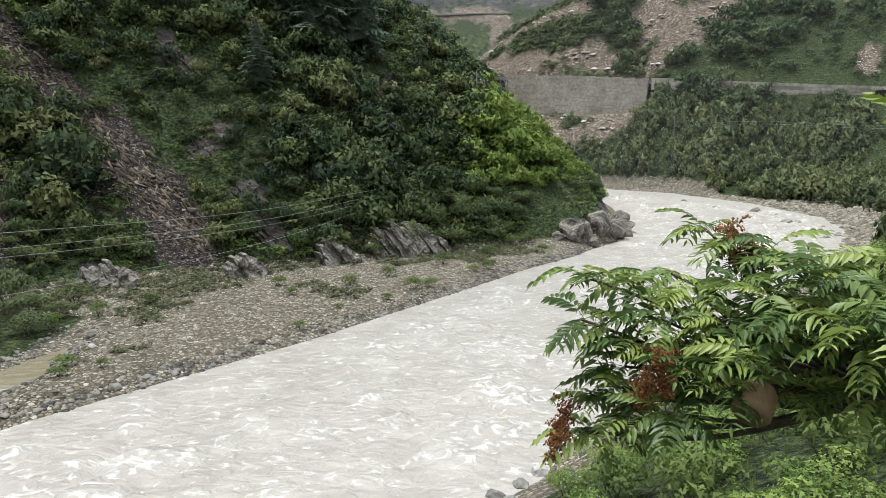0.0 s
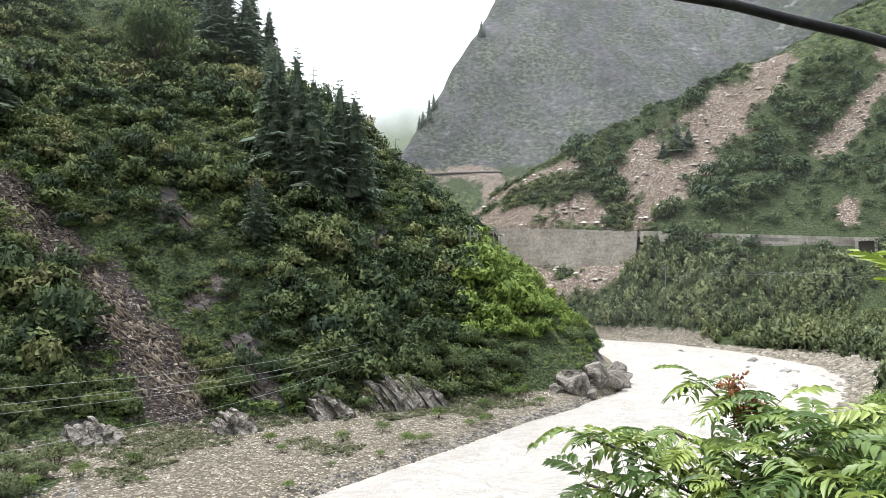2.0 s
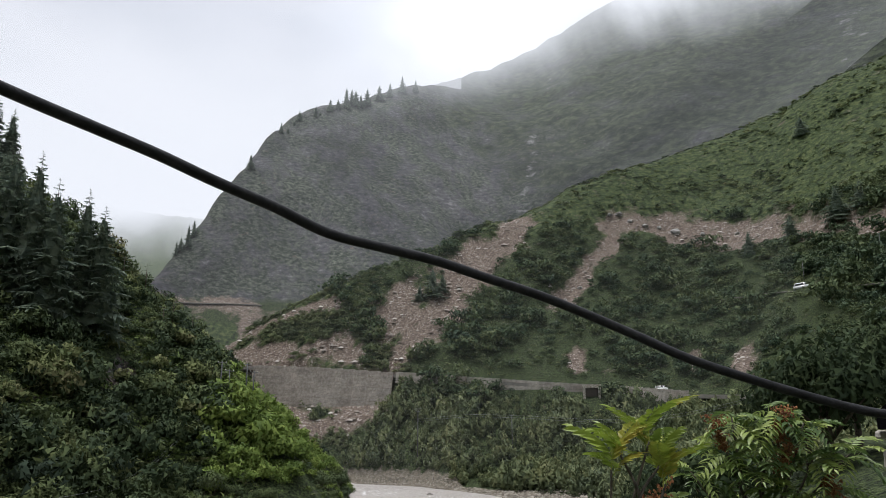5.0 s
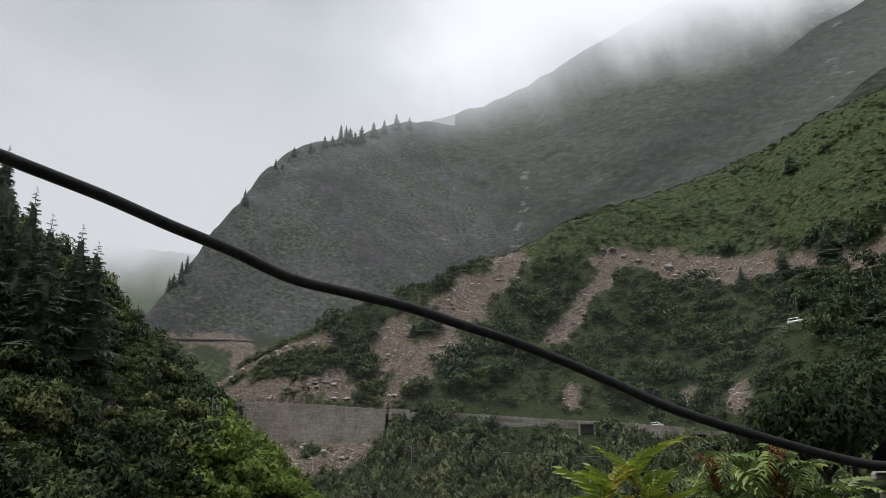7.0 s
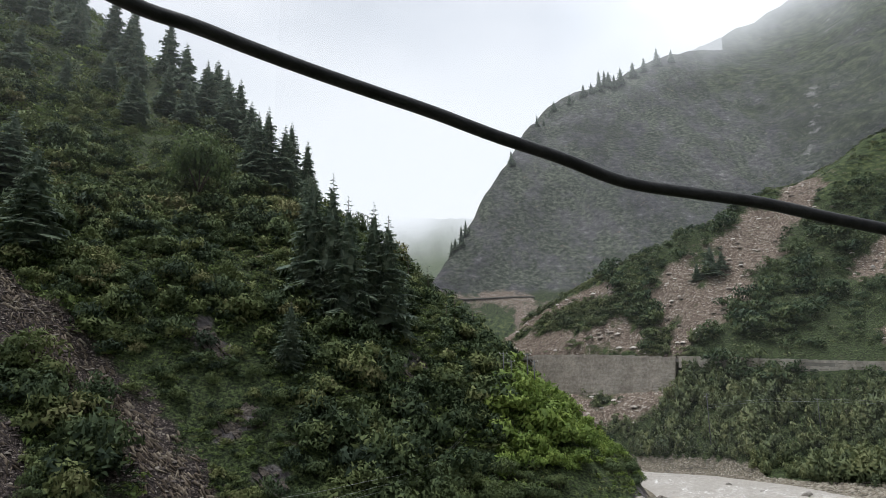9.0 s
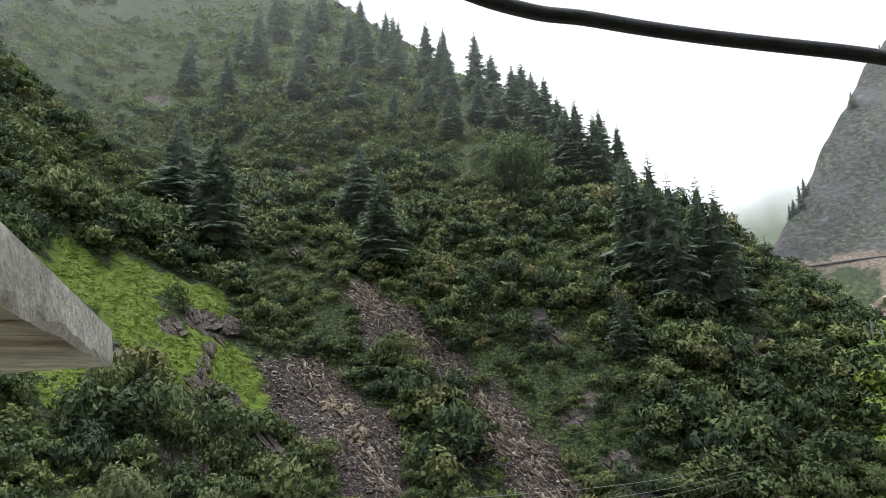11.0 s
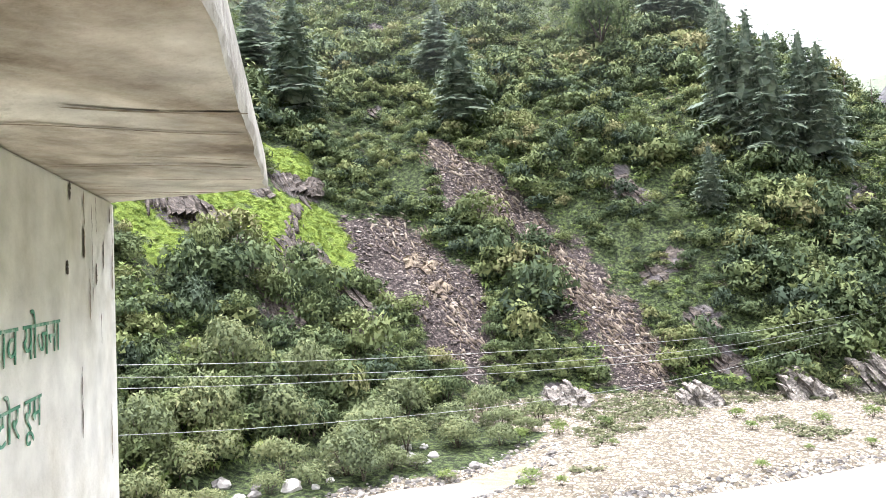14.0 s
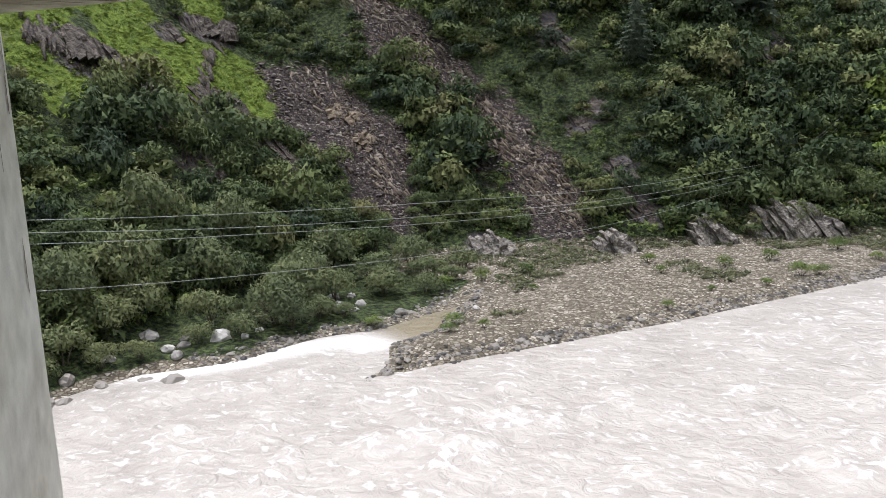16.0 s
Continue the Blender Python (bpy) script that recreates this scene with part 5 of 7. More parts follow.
def shards(name, run, width, count, length, mat, label, seed, way=(0.75, -0.29, -0.59), jitter=0.16):
    """Broken plates of slanting strata that stick out of a slope along a line on the plan."""
    r = np.random.default_rng(seed)
    seg = np.array(run)
    t = r.uniform(0, len(run) - 1.001, count)
    i = t.astype(int)
    p = seg[i] + (seg[i + 1] - seg[i]) * (t - i)[:, None] + r.normal(0, width * 0.5, (count, 2))
    z = land(p[:, 0], p[:, 1])
    e = 0.5
    slope = np.stack([-(land(p[:, 0] + e, p[:, 1]) - z) / e, -(land(p[:, 0], p[:, 1] + e) - z) / e, np.ones(count)], 1)
    slope /= np.linalg.norm(slope, axis=1)[:, None]
    d = np.array(way) + r.normal(0, jitter, (count, 3))
    d -= slope * (d * slope).sum(1)[:, None] * 0.8
    d /= np.linalg.norm(d, axis=1)[:, None]
    across = np.cross(slope, d)
    across /= np.linalg.norm(across, axis=1)[:, None]
    up = np.cross(d, across)
    lean = r.uniform(-0.5, 0.5, count)[:, None]
    across, up = across * np.cos(lean) + up * np.sin(lean), up * np.cos(lean) - across * np.sin(lean)
    ln = (length[0] + (length[1] - length[0]) * r.random(count) ** 2.2)[:, None]
    th, hi = ln * r.uniform(0.04, 0.10, (count, 1)), ln * r.uniform(0.06, 0.20, (count, 1))
    c = np.concatenate([p, z[:, None]], 1)
    vs = []
    for sx, sy, sz in ((-1, -1, -1), (1, -1, -1), (1, 1, -1), (-1, 1, -1), (-0.8, -0.7, 1), (0.7, -0.5, 0.6), (0.7, 0.6, 0.6), (-0.8, 0.7, 1)):
        vs.append(c + d * ln * 0.5 * sx * r.uniform(0.75, 1.1, (count, 1)) + across * th * sy * r.uniform(0.7, 1.3, (count, 1)) + up * hi * sz * r.uniform(0.6, 1.1, (count, 1)))
    v = np.stack(vs, 1).reshape(-1, 3)
    q = np.array([(0, 3, 2, 1), (4, 5, 6, 7), (0, 1, 5, 4), (1, 2, 6, 5), (2, 3, 7, 6), (3, 0, 4, 7)])
    f = (np.arange(count)[:, None, None] * 8 + q).reshape(-1, 4)
    return tagged(new(name, mesh_from(name, v, f, mat)), label, "rock", kind="stuff")


shards("scree_strata", SCREE_RUN, 3.2, 2600, (0.25, 2.0), STRATA, "dark purple-brown broken strata in the hillside gully", 71, jitter=0.34)
shards("scar_strata", SCAR_RUN, 3.6, 760, (0.25, 1.9), STRATA, "brown and cream broken strata on the bare scar", 72, jitter=0.36)
for k, (x, y, w, h) in enumerate([(-59.8, 82.2, 3.6, 1.2), (-57.0, 81.6, 2.6, 0.9), (-53.6, 79.4, 3.4, 1.1)]):
    outcrop(x, y, w, h, 38 + 16 * k, 310 + k, "cream and brown rock face bare of plants on the hillside scar", 46, 66, SCAR)["group"] = "rock faces of the scar"
shards("shelf_strata", [(-77, 50), (-74.9, 52.6), (-73.6, 55.5), (-71.3, 58.7), (-67, 60.5), (-62.4, 56.6), (-58, 54)], 1.6, 420, (0.5, 4.2), RIB, "purple-grey strata between the mossy shelves", 73)
shards("shelf_strata", [(-79, 73), (-76.5, 77), (-68.5, 66.5), (-66, 68), (-58, 67), (-53, 64)], 1.3, 260, (0.5, 3.6), RIB, "grey strata breaking through the grass of the shelves", 74)


# ---- shingle ----
def pebble_data(r, sides=6):
    """A low rounded stone of unit size."""
    v = [(0, 0, 0.55)]
    for ring, (rad, z) in enumerate(((0.72, 0.36), (1.0, 0.0))):
        for k in range(sides):
            a = 2 * math.pi * (k + 0.5 * ring) / sides
            q = rad * r.uniform(0.8, 1.15)
            v.append((q * math.cos(a), q * 0.8 * math.sin(a), z + r.uniform(-0.06, 0.06)))
    f = [(0, 1 + k, 1 + (k + 1) % sides) for k in range(sides)]
    for k in range(sides):
        a, b, c, d = 1 + k, 1 + (k + 1) % sides, 1 + sides + k, 1 + sides + (k + 1) % sides
        f += [(a, c, b), (b, c, d)]
    return np.array(v), np.array(f)


prng = np.random.default_rng(21)
PEBBLES = [pebble_data(prng) for _ in range(6)]


def pebble_spots(count, box, test, size):
    x, y = prng.uniform(box[0], box[1], count), prng.uniform(box[2], box[3], count)
    z = land(x, y)
    ok = test(x, y, z)
    r = size[0] + (size[1] - size[0]) * prng.random(count) ** 4
    return [(float(a), float(b), float(c) - 0.08 * float(d), float(d)) for a, b, c, d, k in zip(x, y, z, r, ok) if k]


def on_bar(x, y, z):
    sd = river_distance(x, y)
    return (~inside(x, y, RIGHT_SIDE)) & (sd > 0.05) & (left_hill(x, y) < 1.2) & (y > 26) & ((x > -30.4) | (y > 62) | (sd < 1.1))


def pebble_mesh(name, spots, mat):
    vs, fs, at = [], [], 0
    for i, (x, y, z, r) in enumerate(spots):
        v, f = PEBBLES[i % 6]
        a = i * 1.7
        ca, sa = math.cos(a), math.sin(a)
        vs.append(np.stack([(v[:, 0] * ca - v[:, 1] * sa) * r + x, (v[:, 0] * sa + v[:, 1] * ca) * r + y, v[:, 2] * r + z], 1))
        fs.append(f + at)
        at += len(v)
    return mesh_from(name, np.concatenate(vs), np.concatenate(fs), mat)


spots = pebble_spots(38000, (-45, 30, 26, 118), on_bar, (0.06, 0.24))
tagged(new("shingle", pebble_mesh("shingle", spots, STONE)), "grey and buff river stones covering the shingle bar", "stones", kind="stuff")
edge = pebble_spots(60000, (-45, 32, 34, 120), lambda x, y, z: (~inside(x, y, RIGHT_SIDE)) & (np.abs(river_distance(x, y) - 0.9) < 1.05 * prng.random(len(x)) ** 0.5) & (left_hill(x, y) < 3), (0.13, 0.38))
tagged(new("wet_shingle", pebble_mesh("wet_shingle", edge, WET)), "dark wet stones along the water's edge", "stones", kind="stuff")
spots = pebble_spots(30000, (36, 104, 84, 235), lambda x, y, z: inside(x, y, RIGHT_SIDE) & (river_distance(x, y) > -1.0) & (river_distance(x, y) < 3.5 + 9 * step(90, 130, y) * (1 - step(150, 190, y))), (0.2, 0.75))
tagged(new("bank_stones", pebble_mesh("bank_stones", spots, STONE)), "grey stones along the far river bank", "stones", kind="stuff")
EARTH_STONE = material("landslide_stone", [(0.16, 0.130, 0.108), (0.29, 0.25, 0.21), (0.52, 0.48, 0.43)], 0.4, 5, 0.9, 0.2, 4.0, (0.25, 0.75), island=0.7)


def on_slide(x, y, z):
    return inside(x, y, RIGHT_SIDE) & (zones(x, y, z)["earth"] > 0.3 + 0.9 * prng.random(len(x)))


spots = pebble_spots(11000, (14, 260, 175, 330), on_slide, (0.22, 1.5))
tagged(new("landslide_debris", pebble_mesh("landslide_debris", spots, EARTH_STONE)), "pinkish broken stones on the landslide slopes", "stones", kind="stuff")
SCREE_STONE = material("dark_scree_stone", [(0.028, 0.022, 0.021), (0.066, 0.053, 0.049), (0.12, 0.100, 0.090), (0.27, 0.24, 0.21)], 0.5, 5, 0.9, 0.2, 4.0, (0.2, 0.95), island=0.8)
spots = pebble_spots(13000, (-84, -25, 70, 116), lambda x, y, z: zones(x, y, z)["scree"] > 0.3 + 0.6 * prng.random(len(x)), (0.10, 0.46))
tagged(new("scree_debris", pebble_mesh("scree_debris", spots, SCREE_STONE)), "purple-brown broken scree on the hillside", "stones", kind="stuff")
for k, (x, y, r) in enumerate([(224, 292, 2.6), (212, 300, 1.8), (203, 309, 2.0), (218, 297, 1.3), (206, 304, 1.5), (232, 282, 1.4), (240, 268, 1.3), (199, 311, 1.7), (160, 277, 1.4), (245, 240, 1.2), (150, 272, 1.1)]):
    boulder(x, y, r, k, False, "big pale boulder on the landslide scar", "boulders on the landslide")

# plants on the shingle
for k, (x, y, r, h) in enumerate([(-14.8, 69.9, 0.8, 0.6), (-11.8, 58.3, 0.7, 0.6), (-9.5, 65, 0.5, 0.6), (-2.9, 73.9, 1.3, 0.6), (-1.4, 75.2, 1.0, 0.6), (-9.7, 74.9, 1.1, 0.6), (-5.4, 69.1, 0.7, 0.6), (5.4, 85.5, 1.2, 0.6), (3.6, 84.4, 0.9, 0.5),
                                 (13.5, 98.4, 1.2, 0.6), (9.7, 102.4, 1.4, 0.7), (12, 104, 1.2, 0.7), (-23, 47.5, 0.6, 0.7), (-6, 80, 1.1, 0.6), (0, 88, 1.3, 0.6), (-17, 74, 1.0, 0.6), (-27, 66, 1.0, 0.6), (-30, 62, 1.1, 0.7), (-32, 58, 1.2, 0.7), (6, 96, 1.3, 0.6), (-24, 60, 0.6, 0.6)]):
    shrub(x, y, r, h * 1.5, SHRUBS_BRIGHT, k, "small dusty green shrub on the shingle", "shrubs on the shingle")
for k, (x, y, r, h) in enumerate([(-25.9, 48.4, 1.1, 0.75), (-25.1, 45.9, 0.85, 0.7), (-32.1, 46.4, 1.0, 0.7)]):
    shrub(x, y, r, h, SHRUBS_BRIGHT, k, "bright green mound of shrub by the pool", "bright mounds by the pool")
for k, (x, y, r, h) in enumerate([(-41.8, 32.4, 1.3, 1.0), (-42.8, 30.0, 1.5, 1.0), (-40.6, 36.4, 1.4, 1.0), (-38.8, 39.0, 1.6, 1.0), (-36.9, 42.4, 1.9, 1.1), (-35.0, 46.6, 1.2, 0.9), (-38.6, 42.6, 2.9, 1.15), (-40.5, 46.5, 3.2, 1.2), (-42.6, 39.6, 2.4, 1.2), (-45.8, 33, 2.4, 1.2), (-44.6, 28.6, 2.2, 1.2), (-43.8, 26.2, 1.6, 1.1), (-46.6, 36.2, 2.4, 1.3), (-36.6, 45.4, 1.7, 1.0), (-33.0, 56.4, 1.8, 0.9), (-35.6, 53.4, 1.9, 1.0), (-33.2, 61.6, 1.6, 0.9), (-38.5, 50, 2.6, 1.0), (-42.5, 51, 3.2, 1.2), (-47, 44, 3.4, 1.4), (-49, 37, 3.4, 1.5), (-36, 54, 2.2, 1.0), (-48, 31, 3, 1.5),
                                  (-39, 57, 2.5, 1.1), (-35.5, 61, 2.2, 1.0), (-44, 57, 3.2, 1.4), (-50, 50, 3.4, 1.6), (-52, 43, 3.4, 1.6), (-34, 66, 2.0, 1.0), (-39, 64, 2.6, 1.2)]):
    shrub(x, y, r, h, SHRUBS_ALDER, k, "large leafy green shrub above the shore", "large shrubs above the shore")


# ---- roads and walls on the far slope ----
def ribbon(name, pts, width, thick, mat, label, category, drop=0.0):
    """A road strip along points (x, y, z)."""
    g = glide(pts, 8)
    bm = bmesh.new()
    rows = []
    for i, p in enumerate(g):
        d = (g[min(i + 1, len(g) - 1)] - g[max(i - 1, 0)])
        s = Vector((d.y, -d.x, 0)).normalized() * width / 2
        rows.append([bm.verts.new(p + s), bm.verts.new(p - s), bm.verts.new(p - s - Vector((0, 0, thick))), bm.verts.new(p + s - Vector((0, 0, thick)))])
    for a, b in zip(rows, rows[1:]):
        for k in range(4):
            bm.faces.new((a[k], a[(k + 1) % 4], b[(k + 1) % 4], b[k]))
    bm.faces.new(rows[0][::-1])
    bm.faces.new(rows[-1])
    bmesh.ops.recalc_face_normals(bm, faces=bm.faces[:])
    me = bpy.data.meshes.new(name)
    bm.to_mesh(me)
    bm.free()
    me.materials.append(mat)
    return tagged(new(name, me), label, category, kind="structure")


LOWER = [(20, 306, 41.0), (29.5, 299, 40.7), (50, 279, 38.8), (74, 261, 36.2), (97.4, 236.5, 33.0), (123.4, 225.3, 31.0), (139.5, 216.5, 30.0), (153, 196, 27.5), (158, 165, 26.0), (160, 120, 24.0)]
ribbon("road_lower", LOWER, 6.0, 1.2, ROAD, "dusty valley road on a stone wall", "road")
ribbon("road_upper", [(196, 246, 68), (199, 238, 67), (205, 212, 66), (204.5, 196, 64.2), (201, 170, 61), (196, 130, 57)], 5.0, 0.35, ROAD, "narrow dirt road on the wooded slope", "road")
ribbon("road_far", [(-26, 442, 87.6), (-18, 443, 87.9), (2, 443.5, 88.3), (24, 445, 89.3), (40, 443.5, 89.0)], 3.2, 0.5, ROAD, "far road cut along the mountain foot", "road")


def block_wall(name, pts, top, foot, label, length=2.2, course=1.1, batter=0.25, limit=300):
    """A retaining wall of stone courses down the outer side of a road; each block an object on shared meshes."""
    base = thing(name, (0, 0, 0), label, "wall", kind="structure")
    shapes = []
    for k in range(5):
        bm = bmesh.new()
        bmesh.ops.create_cube(bm, size=1.0)
        rnd = random.Random(k)
        for v in bm.verts:
            v.co.x *= length * 1.03
            v.co.y *= 0.9
            v.co.z *= course * 0.90
            v.co += Vector((rnd.uniform(-0.02, 0.02), rnd.uniform(-0.02, 0.02), 0))
        me = bpy.data.meshes.new("block")
        bm.to_mesh(me)
        bm.free()
        me.materials.append(WALLSTONE)
        shapes.append(me)
    g = glide(pts, 24)
    dist = [0.0]
    for a, b in zip(g, g[1:]):
        dist.append(dist[-1] + (b - a).length)
    s, count, n = 0.0, 0, 0
    while s < dist[-1]:
        i = max(k for k in range(len(dist)) if dist[k] <= s)
        j = min(i + 1, len(g) - 1)
        p = g[i].lerp(g[j], (s - dist[i]) / max(dist[j] - dist[i], 1e-6))
        d = (g[min(i + 2, len(g) - 1)] - g[max(i - 2, 0)]).normalized()
        out = Vector((d.y, -d.x, 0)).normalized()
        if out.dot(Vector((-p.x, -p.y, 0))) < 0:
            out = -out
        yaw = math.degrees(math.atan2(d.y, d.x))
        row = 0
        while row * course < foot(s / dist[-1]) and count < limit:
            q = p + out * (3.0 + batter * course * (row + 0.9 * (row // 3)))
            ob = new("block", shapes[(n * 7 + row * 3) % 5])
            ob.parent = base
            ob.matrix_basis = Matrix.Translation((q.x, q.y, p.z + top - course * (row + 0.5))) @ pose(0, 0, 0, 0, 0, yaw)
            row += 1
            count += 1
        s += length
        n += 1
    return base


block_wall("retaining_wall", [(29.5, 299, 40.7), (50, 279, 38.8), (74, 261, 36.2)], 0.5, lambda u: 17 - 4 * u - 8 * max(0, u - 0.72), "tall stepped grey stone retaining wall under the road", 5.0, 1.0, 0.16)
block_wall("roadside_wall", [(75.5, 259.6, 36.0), (88, 246, 34.4), (97.4, 236.5, 33.0), (123.4, 225.3, 31.0), (139.5, 216.5, 30.0), (153, 196, 27.5)], 0.9, lambda u: 3.2 + 2.6 * (0.35 < u < 0.8), "low grey stone wall along the valley road", 2.6, 1.0, 0.08)


def portal(x, y, z, yaw, w=5.2, h=4.4):
    ob = thing("culvert_portal", Matrix.Translation((x, y, z)) @ pose(0, 0, 0, 0, 0, yaw), "pale concrete culvert portal in the road wall", "culvert")
    for name, cx, cz, sx, sz in (("lintel", 0, h - 0.45, w + 1.0, 0.9), ("jamb", -w / 2 + 0.1, h / 2 - 0.5, 0.8, h - 0.9), ("jamb", w / 2 - 0.1, h / 2 - 0.5, 0.8, h - 0.9)):
        bm = bmesh.new()
        bmesh.ops.create_cube(bm, size=1.0, matrix=Matrix.Translation((cx, 0, cz)) @ Matrix.Diagonal((sx, 2.4, sz, 1)))
        bmesh.ops.bevel(bm, geom=bm.edges[:], offset=0.05, segments=1, affect="EDGES")
        part(name, bm, CONCRETE, ob)
    # dark panel closing the opening, coloured as the shade of a deeper passage
    bm = bmesh.new()
    bmesh.ops.create_cube(bm, size=1.0, matrix=Matrix.Translation((0, 0.0, h / 2 - 0.5)) @ Matrix.Diagonal((w - 0.6, 0.4, h - 0.9, 1)))
    part("passage_shade", bm, CRACK, ob, "dark panel that stands for the shade inside the passage")


portal(128.2, 217.2, 26.6, -27)
portal(64.0, 265.2, 33.2, -38, 3.2, 2.8)


# ---- vehicles on the roads ----
def box_part(name, size, at, mat, parent, bevel=0.08, taper=1.0, label=""):
    bm = bmesh.new()
    bmesh.ops.create_cube(bm, size=1.0)
    for v in bm.verts:
        k = taper if v.co.z > 0 else 1.0
        v.co = Vector((v.co.x * size[0] * k, v.co.y * size[1] * (0.5 + 0.5 * k), v.co.z * size[2]))
        v.co += Vector(at)
    bmesh.ops.bevel(bm, geom=bm.edges[:], offset=bevel, segments=2, affect="EDGES")
    return part(name, bm, mat, parent, label, True)


def vehicle(x, y, z, yaw, length, height, label, name="van"):
    ob = thing(name, Matrix.Translation((x, y, z)) @ pose(0, 0, 0, 0, 0, yaw), label, "vehicle", "vehicles on the roads")
    box_part("body", (length, 1.75, height * 0.5), (0, 0, height * 0.42), WHITE_CAR, ob, 0.12)
    box_part("cabin", (length * 0.78, 1.6, height * 0.42), (-length * 0.06, 0, height * 0.83), WHITE_CAR, ob, 0.12, 0.86)
    for s in (-1, 1):
        box_part("side_window", (length * 0.6, 0.06, height * 0.24), (-length * 0.06, s * 0.78, height * 0.83), DARK_GLASS, ob, 0.02, 0.9)
    box_part("windscreen", (0.08, 1.3, height * 0.26), (length * 0.30, 0, height * 0.82), DARK_GLASS, ob, 0.02)
    for sx in (-0.32, 0.32):
        for s in (-1, 1):
            me = tube("wheel", [(length * sx, s * 0.72, 0.33), (length * sx, s * 0.9, 0.33)], (0.33, 0.33), RUBBER, 12, False)
            wheel = part_mesh("wheel", me, ob)
            part_mesh("rim", tube("rim", [(length * sx, s * 0.88, 0.33), (length * sx, s * 0.915, 0.33)], (0.19, 0.17), POLE, 10, False), wheel, "grey steel rim")


vehicle(203.4, 198.0, 64.5, -80, 5.6, 2.5, "white van on the upper road")
vehicle(147.5, 206.0, 28.9, -58, 4.2, 1.6, "white car on the valley road", "car")


# ---- green lettering and stains on the porch wall ----
def wall_matrix(s, z, out=0.003):
    """A pose on the porch wall: x runs along the wall towards its corner by the river, y up."""
    x, y = along(s, out)
    return Matrix(((WX, 0, NX, x), (WY, 0, NY, y), (0, 1, 0, z), (0, 0, 0, 1)))


def lettering(text, s, z, size, width):
    c = bpy.data.curves.new("lettering", "FONT")
    c.body, c.size, c.extrude, c.offset = text, size, 0.0008, -0.0006
    ob = bpy.data.objects.new("lettering_source", c)
    scene.collection.objects.link(ob)
    me = bpy.data.meshes.new_from_object(ob.evaluated_get(bpy.context.evaluated_depsgraph_get()))
    bpy.data.objects.remove(ob)
    xs = [v.co.x for v in me.vertices]
    k = width / (max(xs) - min(xs))
    for v in me.vertices:
        v.co.x = (v.co.x - min(xs)) * k
        v.co.x += 0.06 * v.co.y
    me.materials.clear()
    me.materials.append(GREEN_PAINT)
    o = part_mesh("lettering", me, porch_wall, "green hand-painted lettering")
    o.matrix_world = wall_matrix(s, z)
    return o


lettering("बदलाव योजना", 1.40, 15.790, 0.124, 0.65)
lettering("स्टोर रूम", 1.30, 15.635, 0.112, 0.38)


def stain(pts, s, z, width, name="stain", mat=CRACK):
    """A thin run of dirt on the porch wall, along points of wall metres."""
    vs, fs = [], []
    rnd = random.Random(int(s * 1000))
    for i, (u, v) in enumerate(pts):
        w = width * rnd.uniform(0.35, 1.0) * (0.3 if i in (0, len(pts) - 1) else 1)
        vs += [(u - w, v, 0), (u + w, v, 0)]
        if i:
            k = 2 * i
            fs.append((k - 2, k - 1, k + 1, k))
    o = part_mesh(name, mesh_from(name, vs, fs, mat), porch_wall)
    o.matrix_world = wall_matrix(s, z, 0.0025)


STAIN = material("brown_water_stain", [(0.13, 0.10, 0.068), (0.27, 0.22, 0.16)], 18, 6, 0.9, 0)
for k, (s, top, length, w) in enumerate([(0.05, 16.21, 0.19, 0.006), (0.09, 16.22, 0.06, 0.010), (0.30, 16.23, 0.12, 0.004), (0.46, 16.23, 0.20, 0.006), (0.62, 16.235, 0.05, 0.016), (0.20, 16.1, 0.10, 0.010), (0.40, 16.0, 0.16, 0.007), (0.25, 15.86, 0.10, 0.005), (0.52, 15.72, 0.2, 0.006), (0.12, 15.55, 0.2, 0.007), (0.47, 16.12, 0.09, 0.013), (0.31, 16.02, 0.07, 0.014), (0.06, 16.05, 0.12, 0.009), (0.66, 16.02, 0.04, 0.016), (0.36, 16.2, 0.3, 0.004)]):
    stain([(0.004 * math.sin(3 * i + k), -length * i / 9) for i in range(10)], s, top, w, "stain", STAIN if k % 3 == 0 else CRACK)
# crack along the joint of wall and slab
stain([(0.12 * i, -0.004 * (i % 3)) for i in range(26)], 2.4, SOFFIT - 0.004, 0.004, "joint_crack")


def soffit_line(pts, width):
    vs, fs = [], []
    rnd = random.Random(len(pts))
    for i, (s, o) in enumerate(pts):
        x, y = along(s, o)
        w = width * rnd.uniform(0.4, 1.3) * (0.2 if i in (0, len(pts) - 1) else 1)
        vs += [(x + WX * w, y + WY * w, SOFFIT - 0.0045), (x - WX * w, y - WY * w, SOFFIT - 0.0045)]
        if i:
            k = 2 * i
            fs.append((k - 2, k - 1, k + 1, k))
    part_mesh("form_line", mesh_from("form_line", vs, fs, STAIN), slab, "brown formwork line")


for k, s in enumerate((0.18, 0.26, 0.33, 0.47, 0.62, 0.86, 1.0, 1.32, 1.5)):
    rnd = random.Random(k)
    b = min(0.49, 1.2 * s - 0.03)
    a = 0.02 if k % 2 else 0.4 * b
    soffit_line([(s + 0.02 * math.sin(9 * q + k) - 0.10 * (q - 0.4), q) for q in np.linspace(a, b, 16)], 0.003 + 0.003 * (k % 3))


